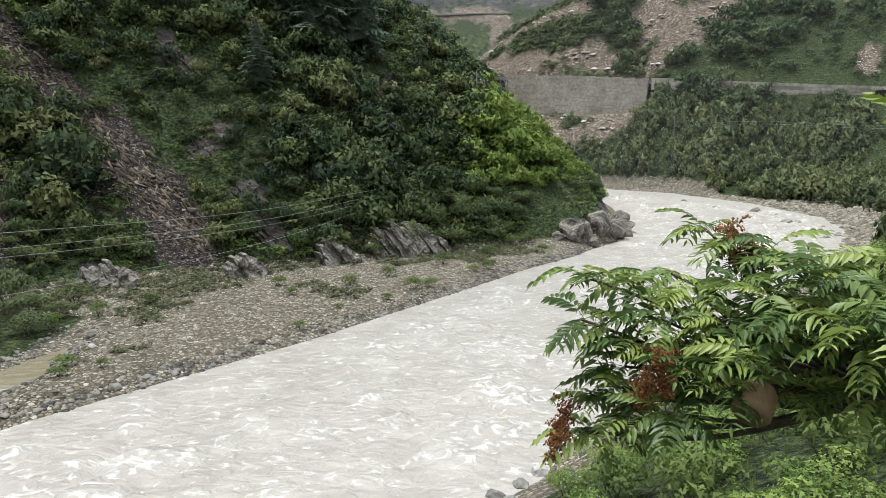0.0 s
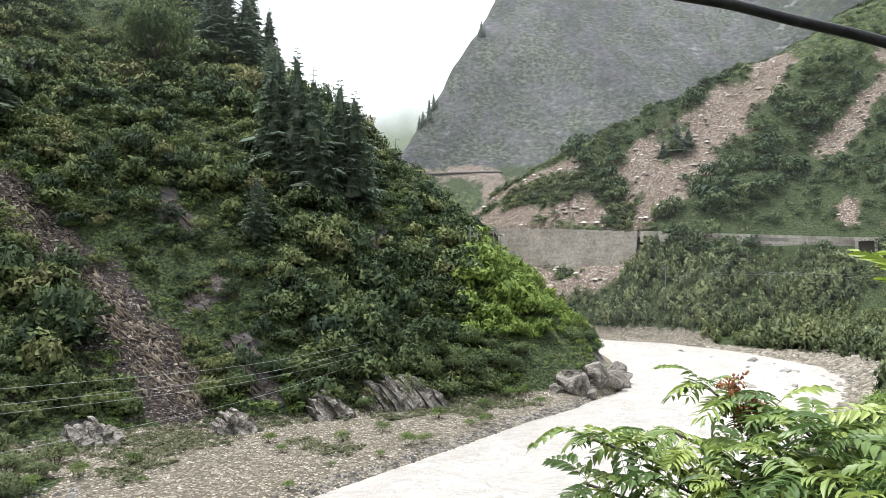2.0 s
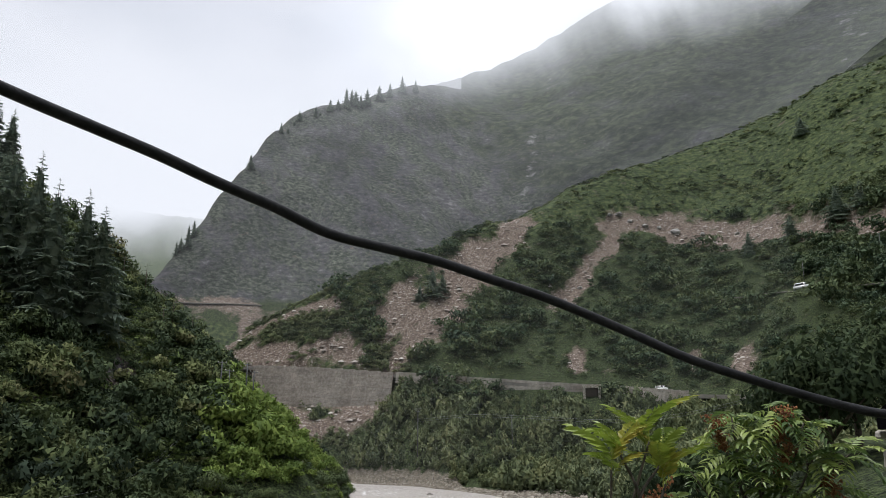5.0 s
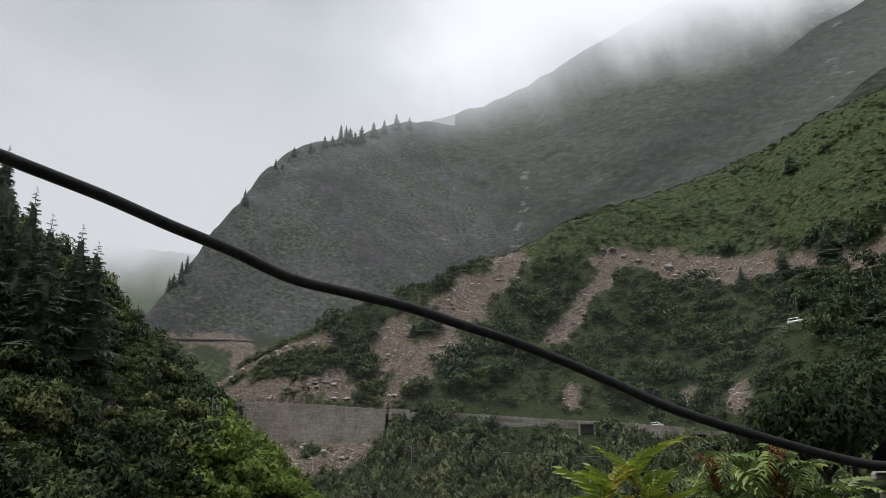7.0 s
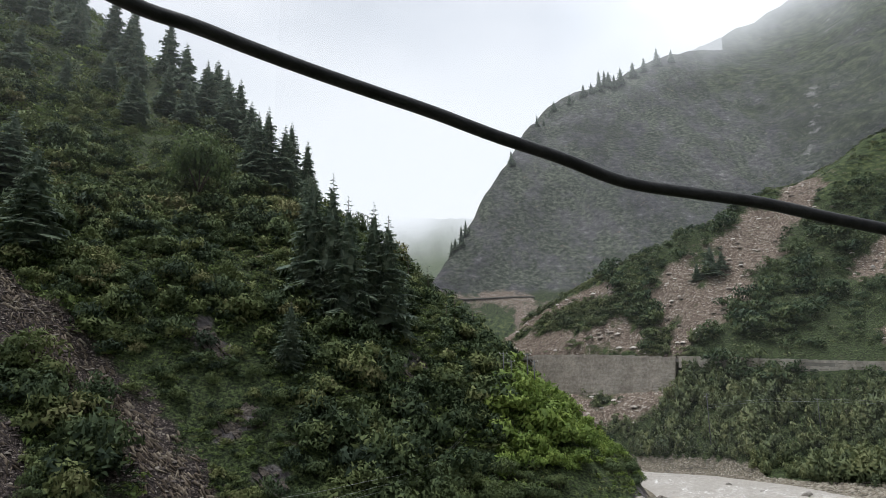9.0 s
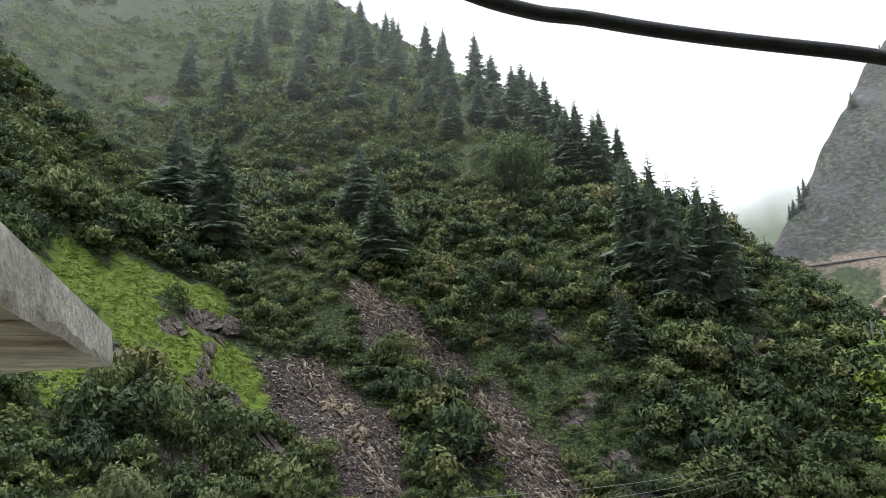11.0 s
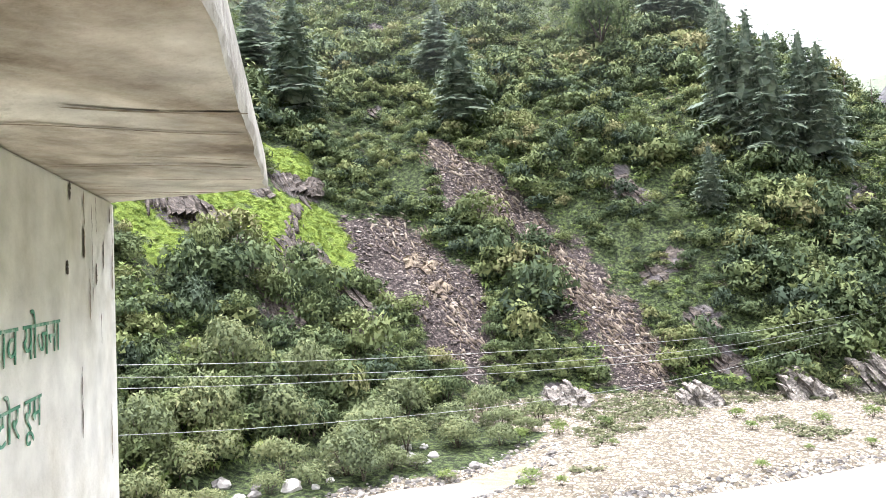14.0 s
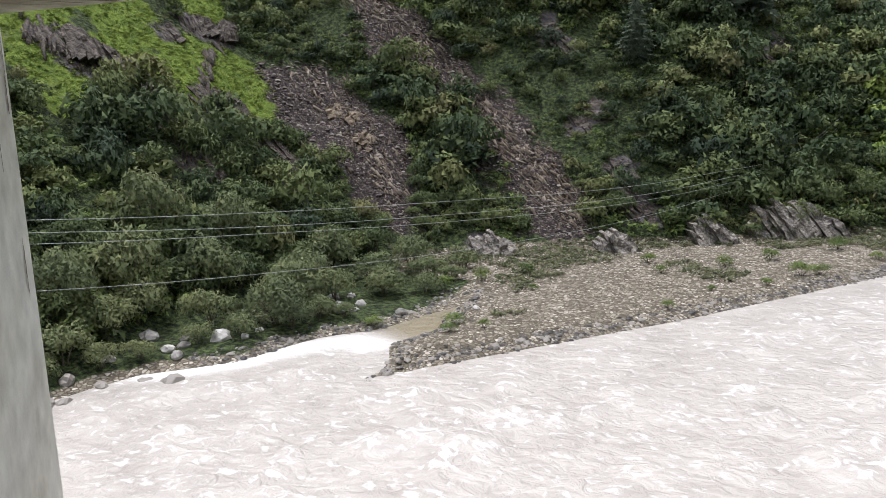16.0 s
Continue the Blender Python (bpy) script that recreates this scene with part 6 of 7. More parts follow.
# ---- the sumac tree beside the porch ----
SUMAC = material("sumac_leaflets", [(0.085, 0.140, 0.042), (0.175, 0.250, 0.066), (0.31, 0.38, 0.105)], 3.0, 4, 0.42, 0.08, 60, (0.3, 0.7), translucent=0.34, random_value=0.6, spec=0.4)
YOUNG = material("young_sumac_leaflets", [(0.16, 0.24, 0.03), (0.26, 0.34, 0.045), (0.42, 0.36, 0.06)], 2.0, 4, 0.42, 0.08, 60, (0.3, 0.7), translucent=0.35, random_value=0.3, spec=0.5)
PANICLE = material("rust_red_panicle", [(0.14, 0.050, 0.024), (0.25, 0.100, 0.042), (0.36, 0.17, 0.07)], 8, 4, 0.8, 0, island=0.4)
TWIG = material("sumac_twig", [(0.05, 0.042, 0.034), (0.13, 0.11, 0.085)], 20, 5, 0.8, 0.3)
SAWN = material("sawn_wood", [(0.20, 0.13, 0.075), (0.30, 0.21, 0.12)], 9, 6, 0.8, 0.2, 40)


def compound_leaf(seed, mat, length=0.44, pairs=7):
    """A drooping feather leaf along +x with folded leaflets."""
    r = random.Random(seed)
    verts, faces = [], []
    droop = r.uniform(0.35, 0.85)

    def spine(t):
        return Vector((length * t * (1 - 0.12 * t), 0.03 * math.sin(3 * t + seed), 0.10 * length * math.sin(2.6 * t) - droop * length * t * t * 0.6))

    pts = [spine(t / 8) for t in range(9)]
    v, f = tube_data(pts, [0.0032 - 0.0003 * k for k in range(9)], 4)
    faces += f
    verts += [Vector(q) for q in v]

    def leaflet(at, way, size):
        way = way.normalized()
        side = way.cross(Vector((0, 0, 1))).normalized()
        up = side.cross(way)
        w = size * r.uniform(0.16, 0.21)
        sag = r.uniform(0.15, 0.4)
        k = len(verts)
        for t, q in ((0.0, 0.0), (0.3, 1.0), (0.65, 0.75), (1.0, 0.0)):
            c = at + way * size * t - Vector((0, 0, 1)) * sag * size * t * t
            if q == 0:
                verts.append(c)
            else:
                verts.extend((c - side * w * q + up * w * 0.35, c, c + side * w * q + up * w * 0.35))
        faces.extend(((k, k + 2, k + 1), (k, k + 3, k + 2), (k + 1, k + 2, k + 5, k + 4), (k + 2, k + 3, k + 6, k + 5), (k + 4, k + 5, k + 7), (k + 5, k + 6, k + 7)))

    for i in range(pairs):
        t = 0.2 + 0.76 * i / (pairs - 1)
        p = spine(t)
        d = (spine(min(1, t + 0.02)) - p).normalized()
        size = 0.115 * (0.55 + 0.9 * math.sin(math.pi * (0.12 + 0.75 * t))) * length / 0.44
        for s in (-1, 1):
            way = d * r.uniform(0.45, 0.7) + Vector((0, s, r.uniform(-0.15, 0.15)))
            leaflet(p, way, size * r.uniform(0.75, 0.98))
    leaflet(spine(1.0), spine(1.0) - spine(0.95), 0.085)
    return mesh_from("leaf", [tuple(q) for q in verts], faces, mat)


def panicle_mesh(seed, length=0.26):
    r = random.Random(seed)
    vs, fs = tube_data([(0, 0, 0), (0.02, 0, -length * 0.5), (0, 0.02, -length)], (0.004, 0.003, 0.001), 4)
    vs = [Vector(q) for q in vs]
    for i in range(26):
        t = i / 26
        p = Vector((0.01, 0, -length * t))
        reach = length * 0.38 * (1 - 0.6 * t) * r.uniform(0.6, 1.1)
        d = Vector((math.cos(i * 2.4), math.sin(i * 2.4), r.uniform(-0.7, 0.3))).normalized()
        for q in range(20):
            c = p + d * reach * (q + 1) / 20 + Vector((r.uniform(-1, 1), r.uniform(-1, 1), r.uniform(-1, 1))) * 0.018
            s = 0.0050 * r.uniform(0.6, 1.5)
            k = len(vs)
            vs += [c + Vector((s, 0, 0)), c + Vector((-s, s, 0)), c + Vector((-s, -s, 0)), c + Vector((0, 0, s * 1.6)), c - Vector((0, 0, s * 1.6))]
            fs += [(k, k + 1, k + 3), (k + 1, k + 2, k + 3), (k + 2, k, k + 3), (k + 1, k, k + 4), (k + 2, k + 1, k + 4), (k, k + 2, k + 4)]
    return mesh_from("panicle", [tuple(q) for q in vs], fs, PANICLE)


LEAVES = [compound_leaf(k, SUMAC) for k in range(6)]
YOUNG_LEAVES = [compound_leaf(20 + k, YOUNG, 0.34, 9) for k in range(4)]
PANICLES = [panicle_mesh(k) for k in range(3)]


def sumac(name, root, fork, tips, panicles, leaves, per_tip, label, seed, radius=0.05, size=1.0, inset=1.0, stub=None, lift=(-38, 22)):
    """A tree whose limbs run from a fork to leafy tips."""
    r = random.Random(seed)
    ob = thing(name, root, label, "tree", "sumac trees by the porch")
    root, fork = Vector(root), Vector(fork)

    def add(part_name, me, m, lab=""):
        o = part_mesh(part_name, me, ob, lab)
        o.matrix_basis = Matrix.Translation(-root) @ m
        return o

    mid = root.lerp(fork, 0.5) + Vector((r.uniform(-0.1, 0.1), r.uniform(-0.1, 0.1), 0))
    add("trunk", tube("trunk", [root - Vector((0, 0, 0.3)), mid, fork], (radius * 1.3, radius * 1.1, radius), TWIG, 9), Matrix())
    for k, tip in enumerate(tips):
        tip = fork.lerp(Vector(tip), inset)
        bend = fork.lerp(tip, 0.55) + Vector((r.uniform(-0.08, 0.08), r.uniform(-0.08, 0.08), r.uniform(-0.14, 0.02)))
        branch = add("branch", tube("branch", glide([fork, bend, tip], 4), [radius * 0.45 * (1 - 0.8 * i / 8) + 0.004 for i in range(9)], TWIG, 6), Matrix())
        for i in range(per_tip):
            a = 360 * (i + r.uniform(-0.3, 0.3)) / per_tip + 40 * k
            base = tip.lerp(bend, 0.30 * (i % 3) / 3)
            s = size * r.uniform(0.7, 1.12)
            leaf = part_mesh("leaf", leaves[(k + i) % len(leaves)], branch)
            leaf.matrix_basis = (Matrix.Translation(base) @ pose(0, 0, 0, r.uniform(-25, 25), r.uniform(*lift), a) @ Matrix.Diagonal((s, s, s, 1)))
    for k, p in enumerate(panicles):
        add("panicle", PANICLES[k % 3], Matrix.Translation(p) @ pose(0, 0, 0, r.uniform(-25, 25), r.uniform(-25, 25), 90 * k) @ Matrix.Diagonal((size * 1.5, size * 1.5, size * 1.4, 1)), "rust-red drooping flower panicle")
    if stub:
        a, b = Vector(stub[0]), Vector(stub[1])
        add("limb", tube("limb", glide([fork, a], 5), [0.045] * 6, TWIG, 10), Matrix(), "thick dark limb")
        add("sawn_stub", tube("sawn_stub", [a + Vector((0.04, 0.02, 0.02)), a, b], (0.05, 0.085, 0.088), SAWN, 14), Matrix(), "pale brown sawn-off limb end")
    return ob


SUMAC_TIPS = [(0.69, 3.85, 15.18), (0.67, 3.8, 14.95), (0.96, 3.99, 15.12), (1.16, 3.85, 15.2), (1.39, 4.03, 15.43), (1.52, 3.86, 15.33), (1.68, 3.79, 15.35),
              (1.42, 3.54, 15.18), (1.68, 3.46, 15.32), (1.66, 3.12, 15.31), (1.72, 2.86, 15.25), (1.47, 3.06, 15.15), (1.28, 3.44, 15.02), (1.05, 3.62, 15.0),
              (0.9, 3.62, 14.85), (0.82, 3.66, 14.62), (1.09, 3.43, 14.79), (1.32, 3.18, 14.93), (1.62, 2.8, 15.11), (1.75, 2.74, 15.16), (0.65, 3.7, 14.35),
              (0.84, 3.49, 14.48), (1.0, 3.38, 14.58), (1.25, 3.26, 14.75), (1.98, 3.3, 15.35), (1.22, 3.7, 15.09), (1.46, 3.3, 15.19), (1.9, 3.1, 15.0), (2.05, 3.5, 15.1), (1.55, 3.2, 14.75), (1.8, 3.0, 14.8), (2.0, 2.9, 14.9), (1.3, 3.6, 14.7), (0.9, 3.75, 14.7), (1.15, 3.7, 14.85), (0.75, 3.8, 14.5), (1.5, 3.7, 14.95), (1.85, 3.35, 15.2), (2.2, 3.2, 15.25)]
sumac("sumac_tree", (2.75, 3.6, z_at(2.75, 3.6)), (2.32, 3.62, 14.60), SUMAC_TIPS, [(1.49, 3.88, 15.45), (1.59, 3.77, 15.36), (1.02, 3.36, 14.90), (0.95, 3.36, 14.80), (0.59, 3.6, 14.46), (0.65, 3.7, 14.52)],
      LEAVES, 11, "leafy green sumac tree with rust-red flower panicles", 5, 0.04, 0.64, 0.97, ((1.42, 3.2, 14.74), (1.35, 3.12, 14.68)))
sumac("sumac_sapling", (2.6, 3.75, z_at(2.6, 3.75)), (2.38, 3.5, 15.55), [(2.42, 3.43, 16.03), (2.24, 3.44, 15.96), (2.46, 3.41, 15.9), (2.2, 3.47, 15.88), (2.55, 3.5, 15.8)], [(2.5, 3.55, 15.75)],
      YOUNG_LEAVES, 4, "young yellow-green sumac sapling by the porch", 9, 0.02, 0.85, lift=(-90, -56))
far_tips = [(4.6, 5.35, 16.2), (4.85, 5.15, 16.25), (5.0, 4.95, 16.15), (4.75, 5.2, 15.98), (4.55, 5.4, 15.92), (5.05, 4.95, 15.85), (4.3, 5.6, 15.75), (4.9, 5.1, 15.6), (4.5, 5.5, 15.5), (5.2, 4.9, 15.6), (4.2, 5.7, 15.4), (4.65, 5.2, 15.75), (4.95, 5.0, 15.4), (4.45, 5.35, 15.25), (4.8, 5.1, 15.15), (5.25, 4.85, 15.3), (5.3, 4.8, 15.9), (4.1, 5.6, 15.1)]
sumac("sumac_tree", (4.9, 5.5, z_at(4.9, 5.5)), (4.75, 5.35, 15.2), far_tips, [(4.85, 5.0, 16.28), (4.9, 5.0, 15.98), (4.5, 5.45, 16.2), (5.1, 4.9, 15.7)], LEAVES, 11,
      "green sumac tree with rust-red panicles further along the bank", 13, 0.03, 0.8)


# ---- shrubs on the near bank ----
NEAR_LEAF = material("near_bank_leaves", [(0.10, 0.165, 0.042), (0.18, 0.265, 0.06), (0.28, 0.35, 0.09)], 0.8, 4, 0.6, 0, spread=(0.3, 0.7), translucent=0.35, island=0.4)
SHRUBS_NEAR = [shrub_proto(40 + k, NEAR_LEAF, 1900, 0.061) for k in range(3)]
BANK = [(9.5, 17, 1.6), (7, 19.5, 1.5), (11.5, 19.5, 1.7), (8.5, 22, 1.4), (12, 23, 1.6), (6.2, 16.5, 1.4), (13.5, 17, 1.7), (10, 14, 1.5), (15, 21, 1.7), (7.5, 13.5, 1.4), (5, 20, 1.2), (16.5, 26, 1.8), (12, 28, 1.5), (18, 18, 2.0), (13, 12, 1.8), (20, 30, 2.0),
        (10, 25, 1.3), (5.5, 23, 1.1), (24, 36, 2.2), (17, 33, 1.7), (22, 25, 2.0), (16, 14, 2.0), (6, 12, 1.3), (9, 10.5, 1.4), (28, 45, 2.2), (34, 56, 2.4), (40, 66, 2.4), (47, 77, 2.4), (30, 38, 2.4), (37, 48, 2.6), (44, 60, 2.6), (53, 82, 2.6), (4.5, 25.5, 0.9), (7, 27, 1.0), (3.8, 17.5, 1.1), (58, 92, 2.4), (63, 98, 2.4)]
for k, (x, y, r) in enumerate(BANK):
    shrub(x, y, r, 0.9 + 0.1 * (k % 3), SHRUBS_NEAR if k % 5 else SHRUBS_BRIGHT, k, "bright green leafy shrub on the near bank", "shrubs on the near bank")


# ---- broadleaf trees ----
def broadleaf(x, y, height, width, k, label, mat=SHRUB, group="broadleaf trees"):
    r = np.random.default_rng(300 + k)
    v, f, n = dome_cloud(r, 34, 3800, 0.066)
    ob = thing("broadleaf_tree", Matrix.Translation((x, y, z_at(x, y))) @ Matrix.Diagonal((width, width, height, 1)), label, "tree", group)
    part_mesh("crown", leafy_mesh("crown", v * np.array([1, 1, 0.80]) + np.array([0, 0, 0.16]), f, n, mat), ob)
    part_mesh("trunk", tube("trunk", [(0, 0, -0.1), (0.03, 0.02, 0.3), (0, 0, 0.6)], (0.06, 0.045, 0.02), BARK, 8), ob, "brown bark trunk")
    for q in range(4):
        a = q * 1.6 + k
        part_mesh("limb", tube("limb", [(0.02, 0.01, 0.26), (0.25 * math.cos(a), 0.25 * math.sin(a), 0.45), (0.5 * math.cos(a), 0.5 * math.sin(a), 0.62)], (0.03, 0.02, 0.008), BARK, 6), ob)
    return ob


broadleaf(-54.3, 139.0, 15, 6.4, 1, "round light green broadleaf tree among the firs", NEAR_GREEN)
for k, (x, y, h, w) in enumerate([(42, 40, 8, 5), (47, 47, 8, 5), (52, 42, 9, 5.5), (58, 52, 9, 5.5), (34, 42, 5.5, 3.6), (40, 55, 6, 4), (62, 62, 8, 5), (74, 78, 8, 5), (56, 70, 6, 4)]):
    broadleaf(x, y, h, w, 10 + k, "dark green broadleaf tree on the near terrace", DARK_GREEN, "trees on the near terrace")


# ---- thin storm-worn cedars on the spine of the spur ----
def worn_cedar(x, y, height, k):
    r = random.Random(500 + k)
    ob = thing("cedar_tree", (x, y, z_at(x, y)), "thin storm-worn cedar with flat sparse branches", "tree", "cedars on the spine of the spur")
    part_mesh("trunk", tube("trunk", [(0, 0, -1.5), (0.05, 0, height * 0.5), (0, 0.04, height)], (0.16, 0.11, 0.04), BARK, 7), ob, "dark bare trunk")
    for b in range(9):
        a, z = b * 2.4 + k, height * (0.42 + 0.56 * b / 8)
        ln = (1.5 - 0.09 * b) * r.uniform(0.6, 1.2)
        d, w = Vector((math.cos(a), math.sin(a), 0)), Vector((-math.sin(a), math.cos(a), 0))
        vs, fs = [], []
        for i in range(9):
            p = Vector((0, 0, z)) + d * ln * (0.25 + 0.8 * i / 8) + Vector((0, 0, 0.05 * i / 8))
            for sgn in (-1, 1):
                q = len(vs)
                reach = ln * r.uniform(0.16, 0.34)
                vs += [p, p + d * 0.22, p + w * sgn * reach + d * 0.25 + Vector((0, 0, r.uniform(-0.14, 0.06)))]
                fs.append((q, q + 1, q + 2))
        part_mesh("branch", mesh_from("branch", [tuple(v) for v in vs], fs, FIR_LEAF), ob)


for k, (x, y, h) in enumerate([(-9, 157, 7.5), (-3, 144.5, 6.0), (0.6, 150, 6.0), (-4.6, 142.5, 4.5), (-13.5, 159, 5)]):
    worn_cedar(x, y, h, k)

# ---- firs along the mountain crest and on the right slope ----
CREST = [(65, 634, 8), (84, 658, 8), (100, 662, 9), (116, 675, 10), (135, 690, 17), (146, 696, 13), (161, 708, 15), (177, 719, 14), (191, 727, 12), (208, 737, 16), (225, 741, 12), (36, 568, 10), (-5, 491, 11), (-2, 504, 9), (125, 682, 9), (153, 702, 10)]
crest_rng = random.Random(12)
for k, (x, y, h) in enumerate(CREST):
    for j in range(crest_rng.choice((1, 2, 2, 3))):
        dx = crest_rng.uniform(-7, 7) if j else 0
        fir(x + dx, y + dx * 0.9, h * (1.45 if j == 0 else crest_rng.uniform(0.5, 1.2)), k + j, crest_rng.uniform(0.7, 1.15), "small dark fir on the mountain crest", "firs on the crest", SMALL_FIRS)
for k, (x, y, h) in enumerate([(96, 288, 13), (101, 290, 9), (236, 232, 14), (243, 214, 16), (246, 205, 12), (228, 248, 12), (300, 280, 12), (90, 287, 8)]):
    fir(x, y, h, k, 1.3, "dark fir beside the landslide", "firs by the landslide", SMALL_FIRS)


# ---- the hut corner seen past the cable ----
hut = thing("stone_hut", (0, 0, 0), "dark-roofed stone hut corner beside the porch", "hut")
HUTSTONE = material("pale_hut_stone", [(0.22, 0.20, 0.17), (0.38, 0.35, 0.30), (0.5, 0.47, 0.42)], 6, 6, 0.9, 0.4, 30)
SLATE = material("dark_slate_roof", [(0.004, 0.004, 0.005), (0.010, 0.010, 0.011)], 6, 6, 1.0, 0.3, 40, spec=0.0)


def stone_block(size, seed):
    bm = bmesh.new()
    bmesh.ops.create_cube(bm, size=1.0)
    rnd = random.Random(seed)
    for v in bm.verts:
        v.co = Vector((v.co.x * size[0], v.co.y * size[1], v.co.z * size[2])) + Vector((rnd.uniform(-0.015, 0.015), rnd.uniform(-0.015, 0.015), rnd.uniform(-0.008, 0.008)))
    bmesh.ops.bevel(bm, geom=bm.edges[:], offset=0.012, segments=1, affect="EDGES")
    return bm


hz = z_at(4.47, 3.21)
hut.matrix_world = Matrix.Translation((4.47, 3.21, hz)) @ pose(0, 0, 0, 0, 0, -48)
for row in range(int((16.05 - hz) / 0.11)):
    for col in range(3):
        o = part("stone", stone_block((0.24, 0.34, 0.104), row * 5 + col), HUTSTONE, hut)
        o.location = (-0.30 + 0.245 * col + 0.04 * (row % 2), 0, 0.055 + 0.11 * row)
top = 16.06 - hz
o = part("capstone", stone_block((0.82, 0.5, 0.05), 3), HUTSTONE, hut)
o.location = (-0.03, 0, top)
vs, fs = [], []
for i in range(41):
    u = -0.44 + 1.2 * i / 40
    w = 0.018 * math.sin(i * 1.57)
    for v in (0.0, 1.0):
        vs.append((u, -0.42, top + 0.09 + 1.5 * (u + 0.44) + w if v == 0 else top + 0.03))
    if i:
        k = 2 * i
        fs.append((k - 2, k - 1, k + 1, k))
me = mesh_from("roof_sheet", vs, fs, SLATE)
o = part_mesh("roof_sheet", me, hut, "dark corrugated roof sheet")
sol = o.modifiers.new("thickness", "SOLIDIFY")
sol.thickness = 0.25


# ---- cloud, and sheets that stand for haze ----
def vapour(name, opacity, stops, noise_scale, soft, axis_shift=0.0, x_ramp=None, glow=1.0, fade=None, lit=False, x_drift=0.0):
    """White vapour: clear below, thick above, with ragged edges; glows by itself unless lit. stops: heights where it
    starts and is full.
    """
    m = bpy.data.materials.new(name)
    m.use_nodes = True
    n, l = m.node_tree.nodes, m.node_tree.links
    n.remove(n["Principled BSDF"])
    out = n["Material Output"]
    geo = n.new("ShaderNodeNewGeometry")
    sep = n.new("ShaderNodeSeparateXYZ")
    l.new(geo.outputs["Position"], sep.inputs[0])
    tex = n.new("ShaderNodeTexNoise")
    tex.inputs["Scale"].default_value, tex.inputs["Detail"].default_value, tex.inputs["Roughness"].default_value = noise_scale, 7, 0.55
    l.new(geo.outputs["Position"], tex.inputs["Vector"])
    lift = n.new("ShaderNodeMath")
    lift.operation = "MULTIPLY_ADD"
    l.new(tex.outputs["Fac"], lift.inputs[0])
    lift.inputs[1].default_value = soft
    l.new(sep.outputs["Z"], lift.inputs[2])
    level = lift.outputs[0]
    if axis_shift:
        sh = n.new("ShaderNodeMath")
        sh.operation = "MULTIPLY_ADD"
        l.new(sep.outputs["X"], sh.inputs[0])
        sh.inputs[1].default_value = axis_shift
        l.new(level, sh.inputs[2])
        level = sh.outputs[0]
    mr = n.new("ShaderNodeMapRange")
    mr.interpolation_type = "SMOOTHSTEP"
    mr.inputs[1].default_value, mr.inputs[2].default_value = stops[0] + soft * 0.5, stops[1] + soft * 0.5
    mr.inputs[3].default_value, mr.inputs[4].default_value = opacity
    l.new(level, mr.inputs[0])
    fac = mr.outputs[0]
    if x_ramp:
        xr = n.new("ShaderNodeMapRange")
        xr.interpolation_type = "SMOOTHSTEP"
        xr.inputs[1].default_value, xr.inputs[2].default_value = min(x_ramp), max(x_ramp)
        xr.inputs[3].default_value, xr.inputs[4].default_value = (0.0, 1.0) if x_ramp[0] < x_ramp[1] else (1.0, 0.0)
        drift = n.new("ShaderNodeMath")
        drift.operation = "MULTIPLY_ADD"
        l.new(tex.outputs["Fac"], drift.inputs[0])
        drift.inputs[1].default_value = x_drift
        l.new(sep.outputs["X"], drift.inputs[2])
        l.new(drift.outputs[0], xr.inputs[0])
        mu = n.new("ShaderNodeMath")
        mu.operation = "MULTIPLY"
        l.new(fac, mu.inputs[0])
        l.new(xr.outputs[0], mu.inputs[1])
        fac = mu.outputs[0]
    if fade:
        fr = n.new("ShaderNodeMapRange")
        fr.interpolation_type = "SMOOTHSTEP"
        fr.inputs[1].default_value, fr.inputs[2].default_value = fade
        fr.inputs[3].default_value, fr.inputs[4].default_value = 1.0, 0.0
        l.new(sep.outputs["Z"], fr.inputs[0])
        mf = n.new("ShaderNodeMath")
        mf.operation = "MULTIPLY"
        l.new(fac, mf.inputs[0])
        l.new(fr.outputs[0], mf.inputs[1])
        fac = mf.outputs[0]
    if lit:
        front, through_light, half = n.new("ShaderNodeBsdfDiffuse"), n.new("ShaderNodeBsdfTranslucent"), n.new("ShaderNodeMixShader")
        front.inputs["Color"].default_value = through_light.inputs["Color"].default_value = (0.86, 0.88, 0.90, 1)
        l.new(front.outputs[0], half.inputs[1])
        l.new(through_light.outputs[0], half.inputs[2])
    else:
        # emission in place of daylight scattered by cloud and haze
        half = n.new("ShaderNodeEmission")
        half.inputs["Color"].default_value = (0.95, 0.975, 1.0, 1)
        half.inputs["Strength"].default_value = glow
    clear = n.new("ShaderNodeBsdfTransparent")
    mix = n.new("ShaderNodeMixShader")
    l.new(fac, mix.inputs[0])
    l.new(clear.outputs[0], mix.inputs[1])
    l.new(half.outputs[0], mix.inputs[2])
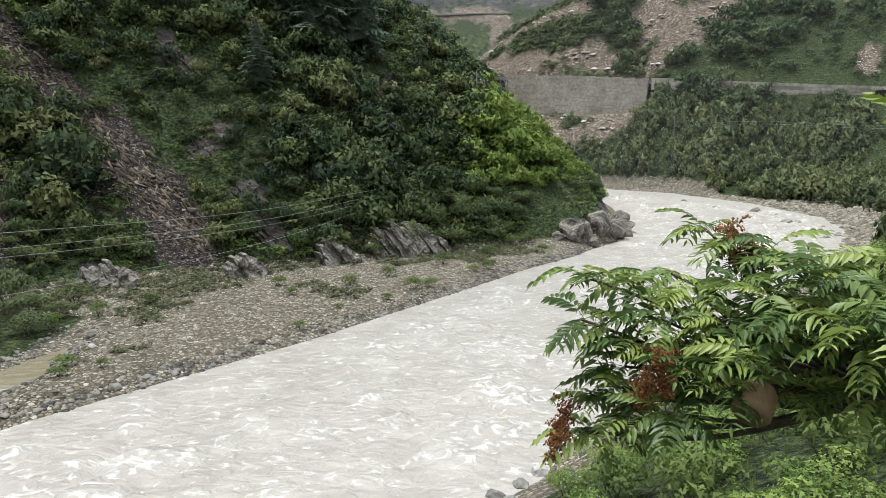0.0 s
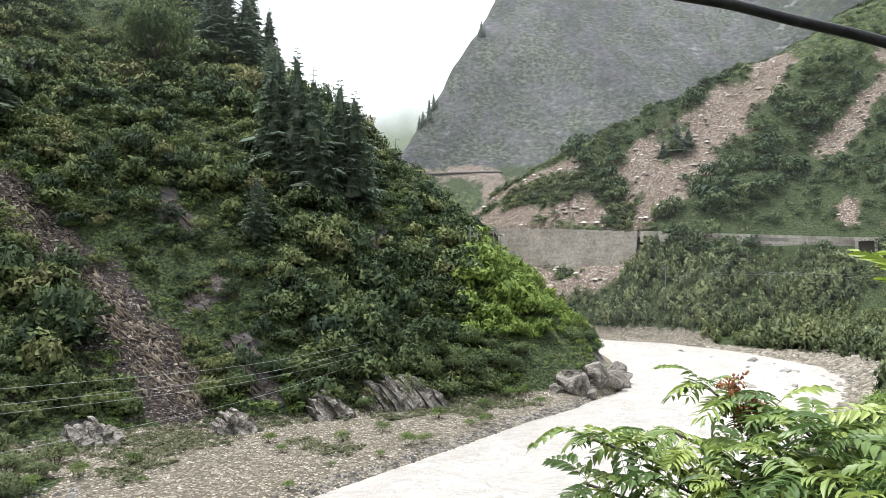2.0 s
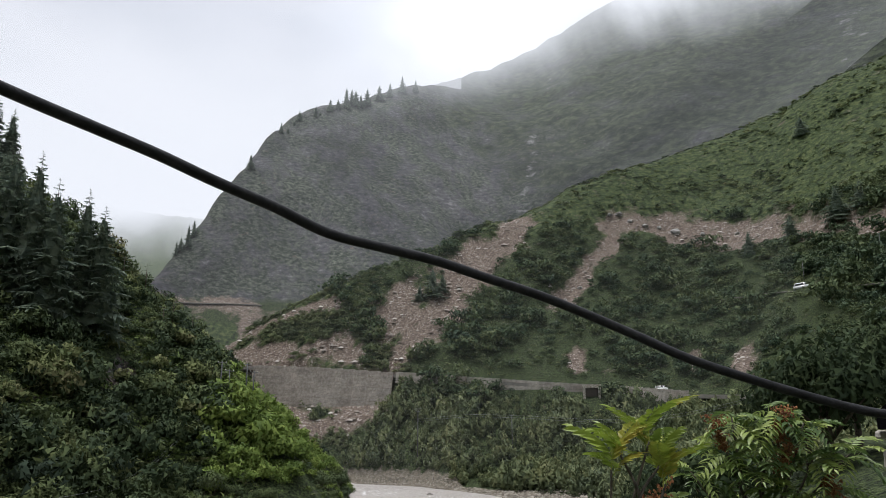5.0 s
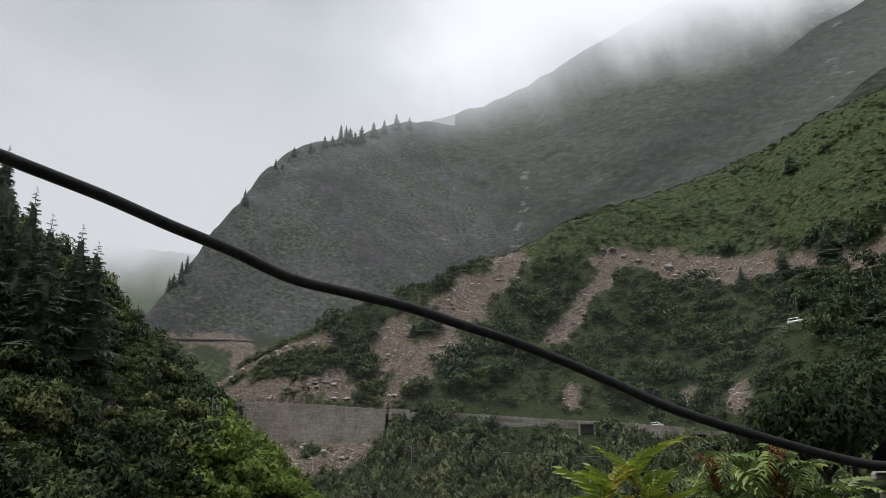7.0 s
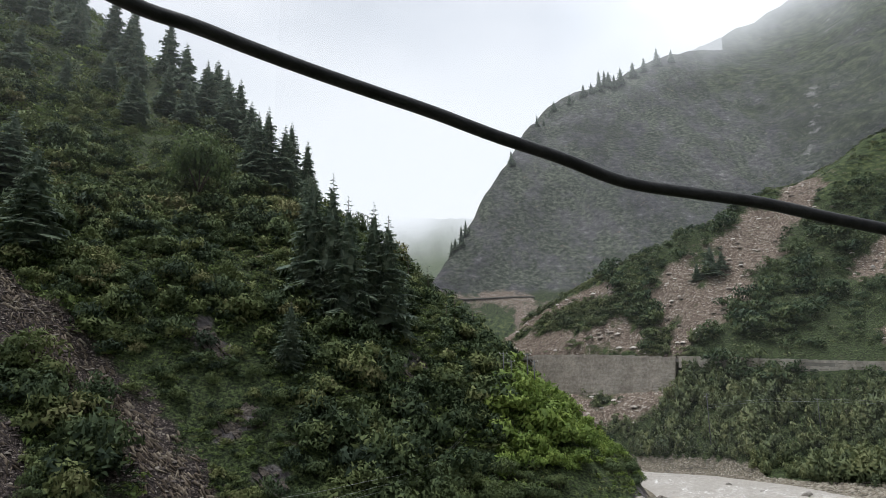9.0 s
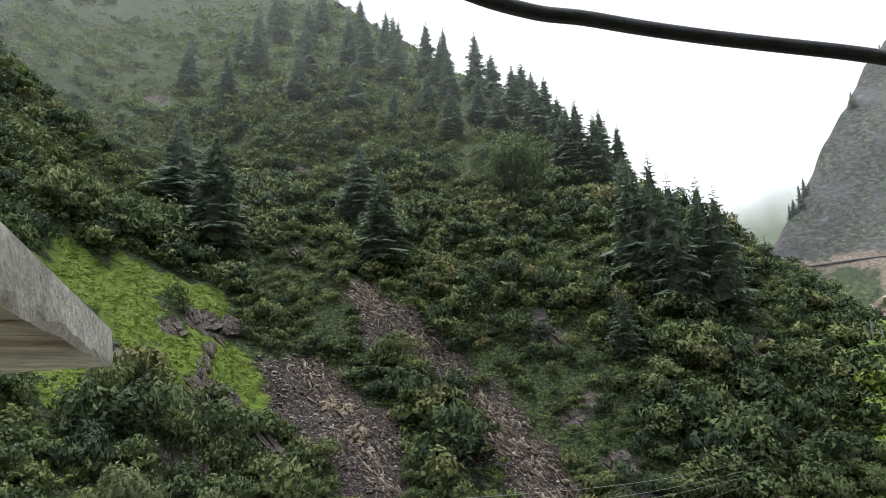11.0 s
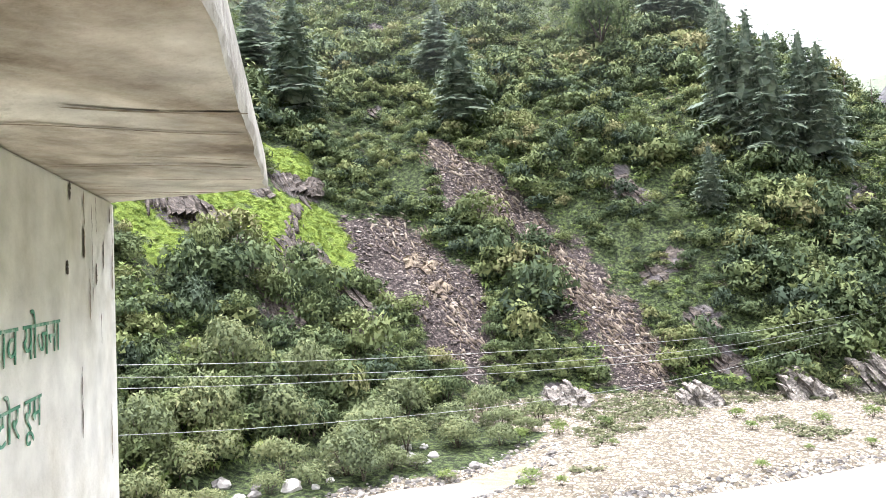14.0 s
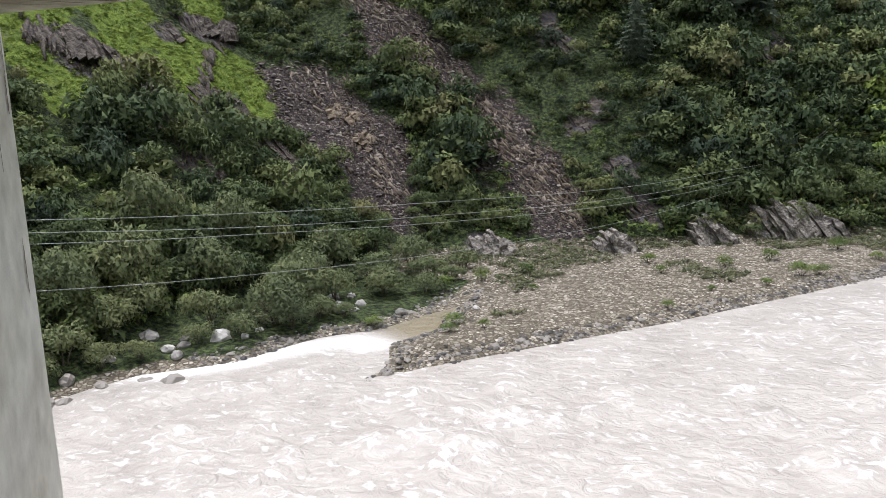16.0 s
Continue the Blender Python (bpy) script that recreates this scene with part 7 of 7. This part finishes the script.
    l.new(mix.outputs[0], out.inputs["Surface"])
    return m


def bank_of_vapour(name, points, top, mat, label, bulge=12.0):
    """A gently billowing curtain of vapour along a line on the plan."""
    g = glide([(x, y, 0) for x, y in points], 10)
    vs, rows = [], 14
    for p in g:
        for j in range(rows + 1):
            z = -5 + top * j / rows
            b = bulge * noise.noise(Vector((p.x * 0.006, p.y * 0.006, z * 0.008)))
            vs.append((p.x + b * 0.3, p.y + b, z))
    idx = np.arange(len(vs)).reshape(len(g), rows + 1)
    f = np.stack([idx[:-1, :-1], idx[1:, :-1], idx[1:, 1:], idx[:-1, 1:]], -1).reshape(-1, 4)
    ob = new(name, mesh_from(name, vs, f, mat, True))
    return tagged(ob, label, "mist", kind="structure")


# aerial haze over the mountain, put in as a faint glowing sheet
bank_of_vapour("backdrop_haze", [(-120, 432), (-60, 425), (60, 412), (300, 408), (620, 420), (1000, 380), (1500, 250)], 900,
               vapour("glowing_haze", (0.03, 0.11), (60, 420), 0.004, 60, glow=0.75), "faint glowing sheet that stands for the haze before the mountain")
# this cloud's brightness is its own emission, set above the sky's
bank_of_vapour("backdrop_cloud", [(-200, 560), (100, 545), (400, 560), (800, 560), (1300, 420)], 1000,
               vapour("low_cloud", (0.0, 1.0), (190, 300), 0.006, 90, -0.44, (130, 330), 1.38, x_drift=170), "self-glowing low cloud hiding the mountain top", 20)
# gorge cloud shines by emission too, thinning out higher up
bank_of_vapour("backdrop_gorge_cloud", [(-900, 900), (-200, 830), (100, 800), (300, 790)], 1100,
               vapour("gorge_cloud", (0.08, 1.0), (178, 258), 0.006, 90, 0.0, None, 0.95, (330, 520)), "self-glowing low cloud filling the gorge behind", 20)
# added white veil: haze that brightens the upper spur and its firs
bank_of_vapour("haze_sheet_ridge", [(-330, 60), (-220, 95), (-140, 92), (-95, 96), (-60, 118), (-25, 124), (10, 138)], 420,
               vapour("ridge_haze", (0.0, 0.33), (44, 155), 0.012, 26, 0.0, (4, -50), lit=True), "pale sheet added as a haze veil before the firs on the spur", 5)
# faint white sheet added to lighten the slope beyond as distance haze does
bank_of_vapour("haze_sheet_valley", [(-10, 212), (45, 215), (95, 200), (150, 190), (185, 182)], 420,
               vapour("valley_haze", (0.035, 0.035), (30, 160), 0.012, 20, 0.0, (0, 45), fade=(70, 140), lit=True), "pale sheet added as aerial haze over the river bend", 4)
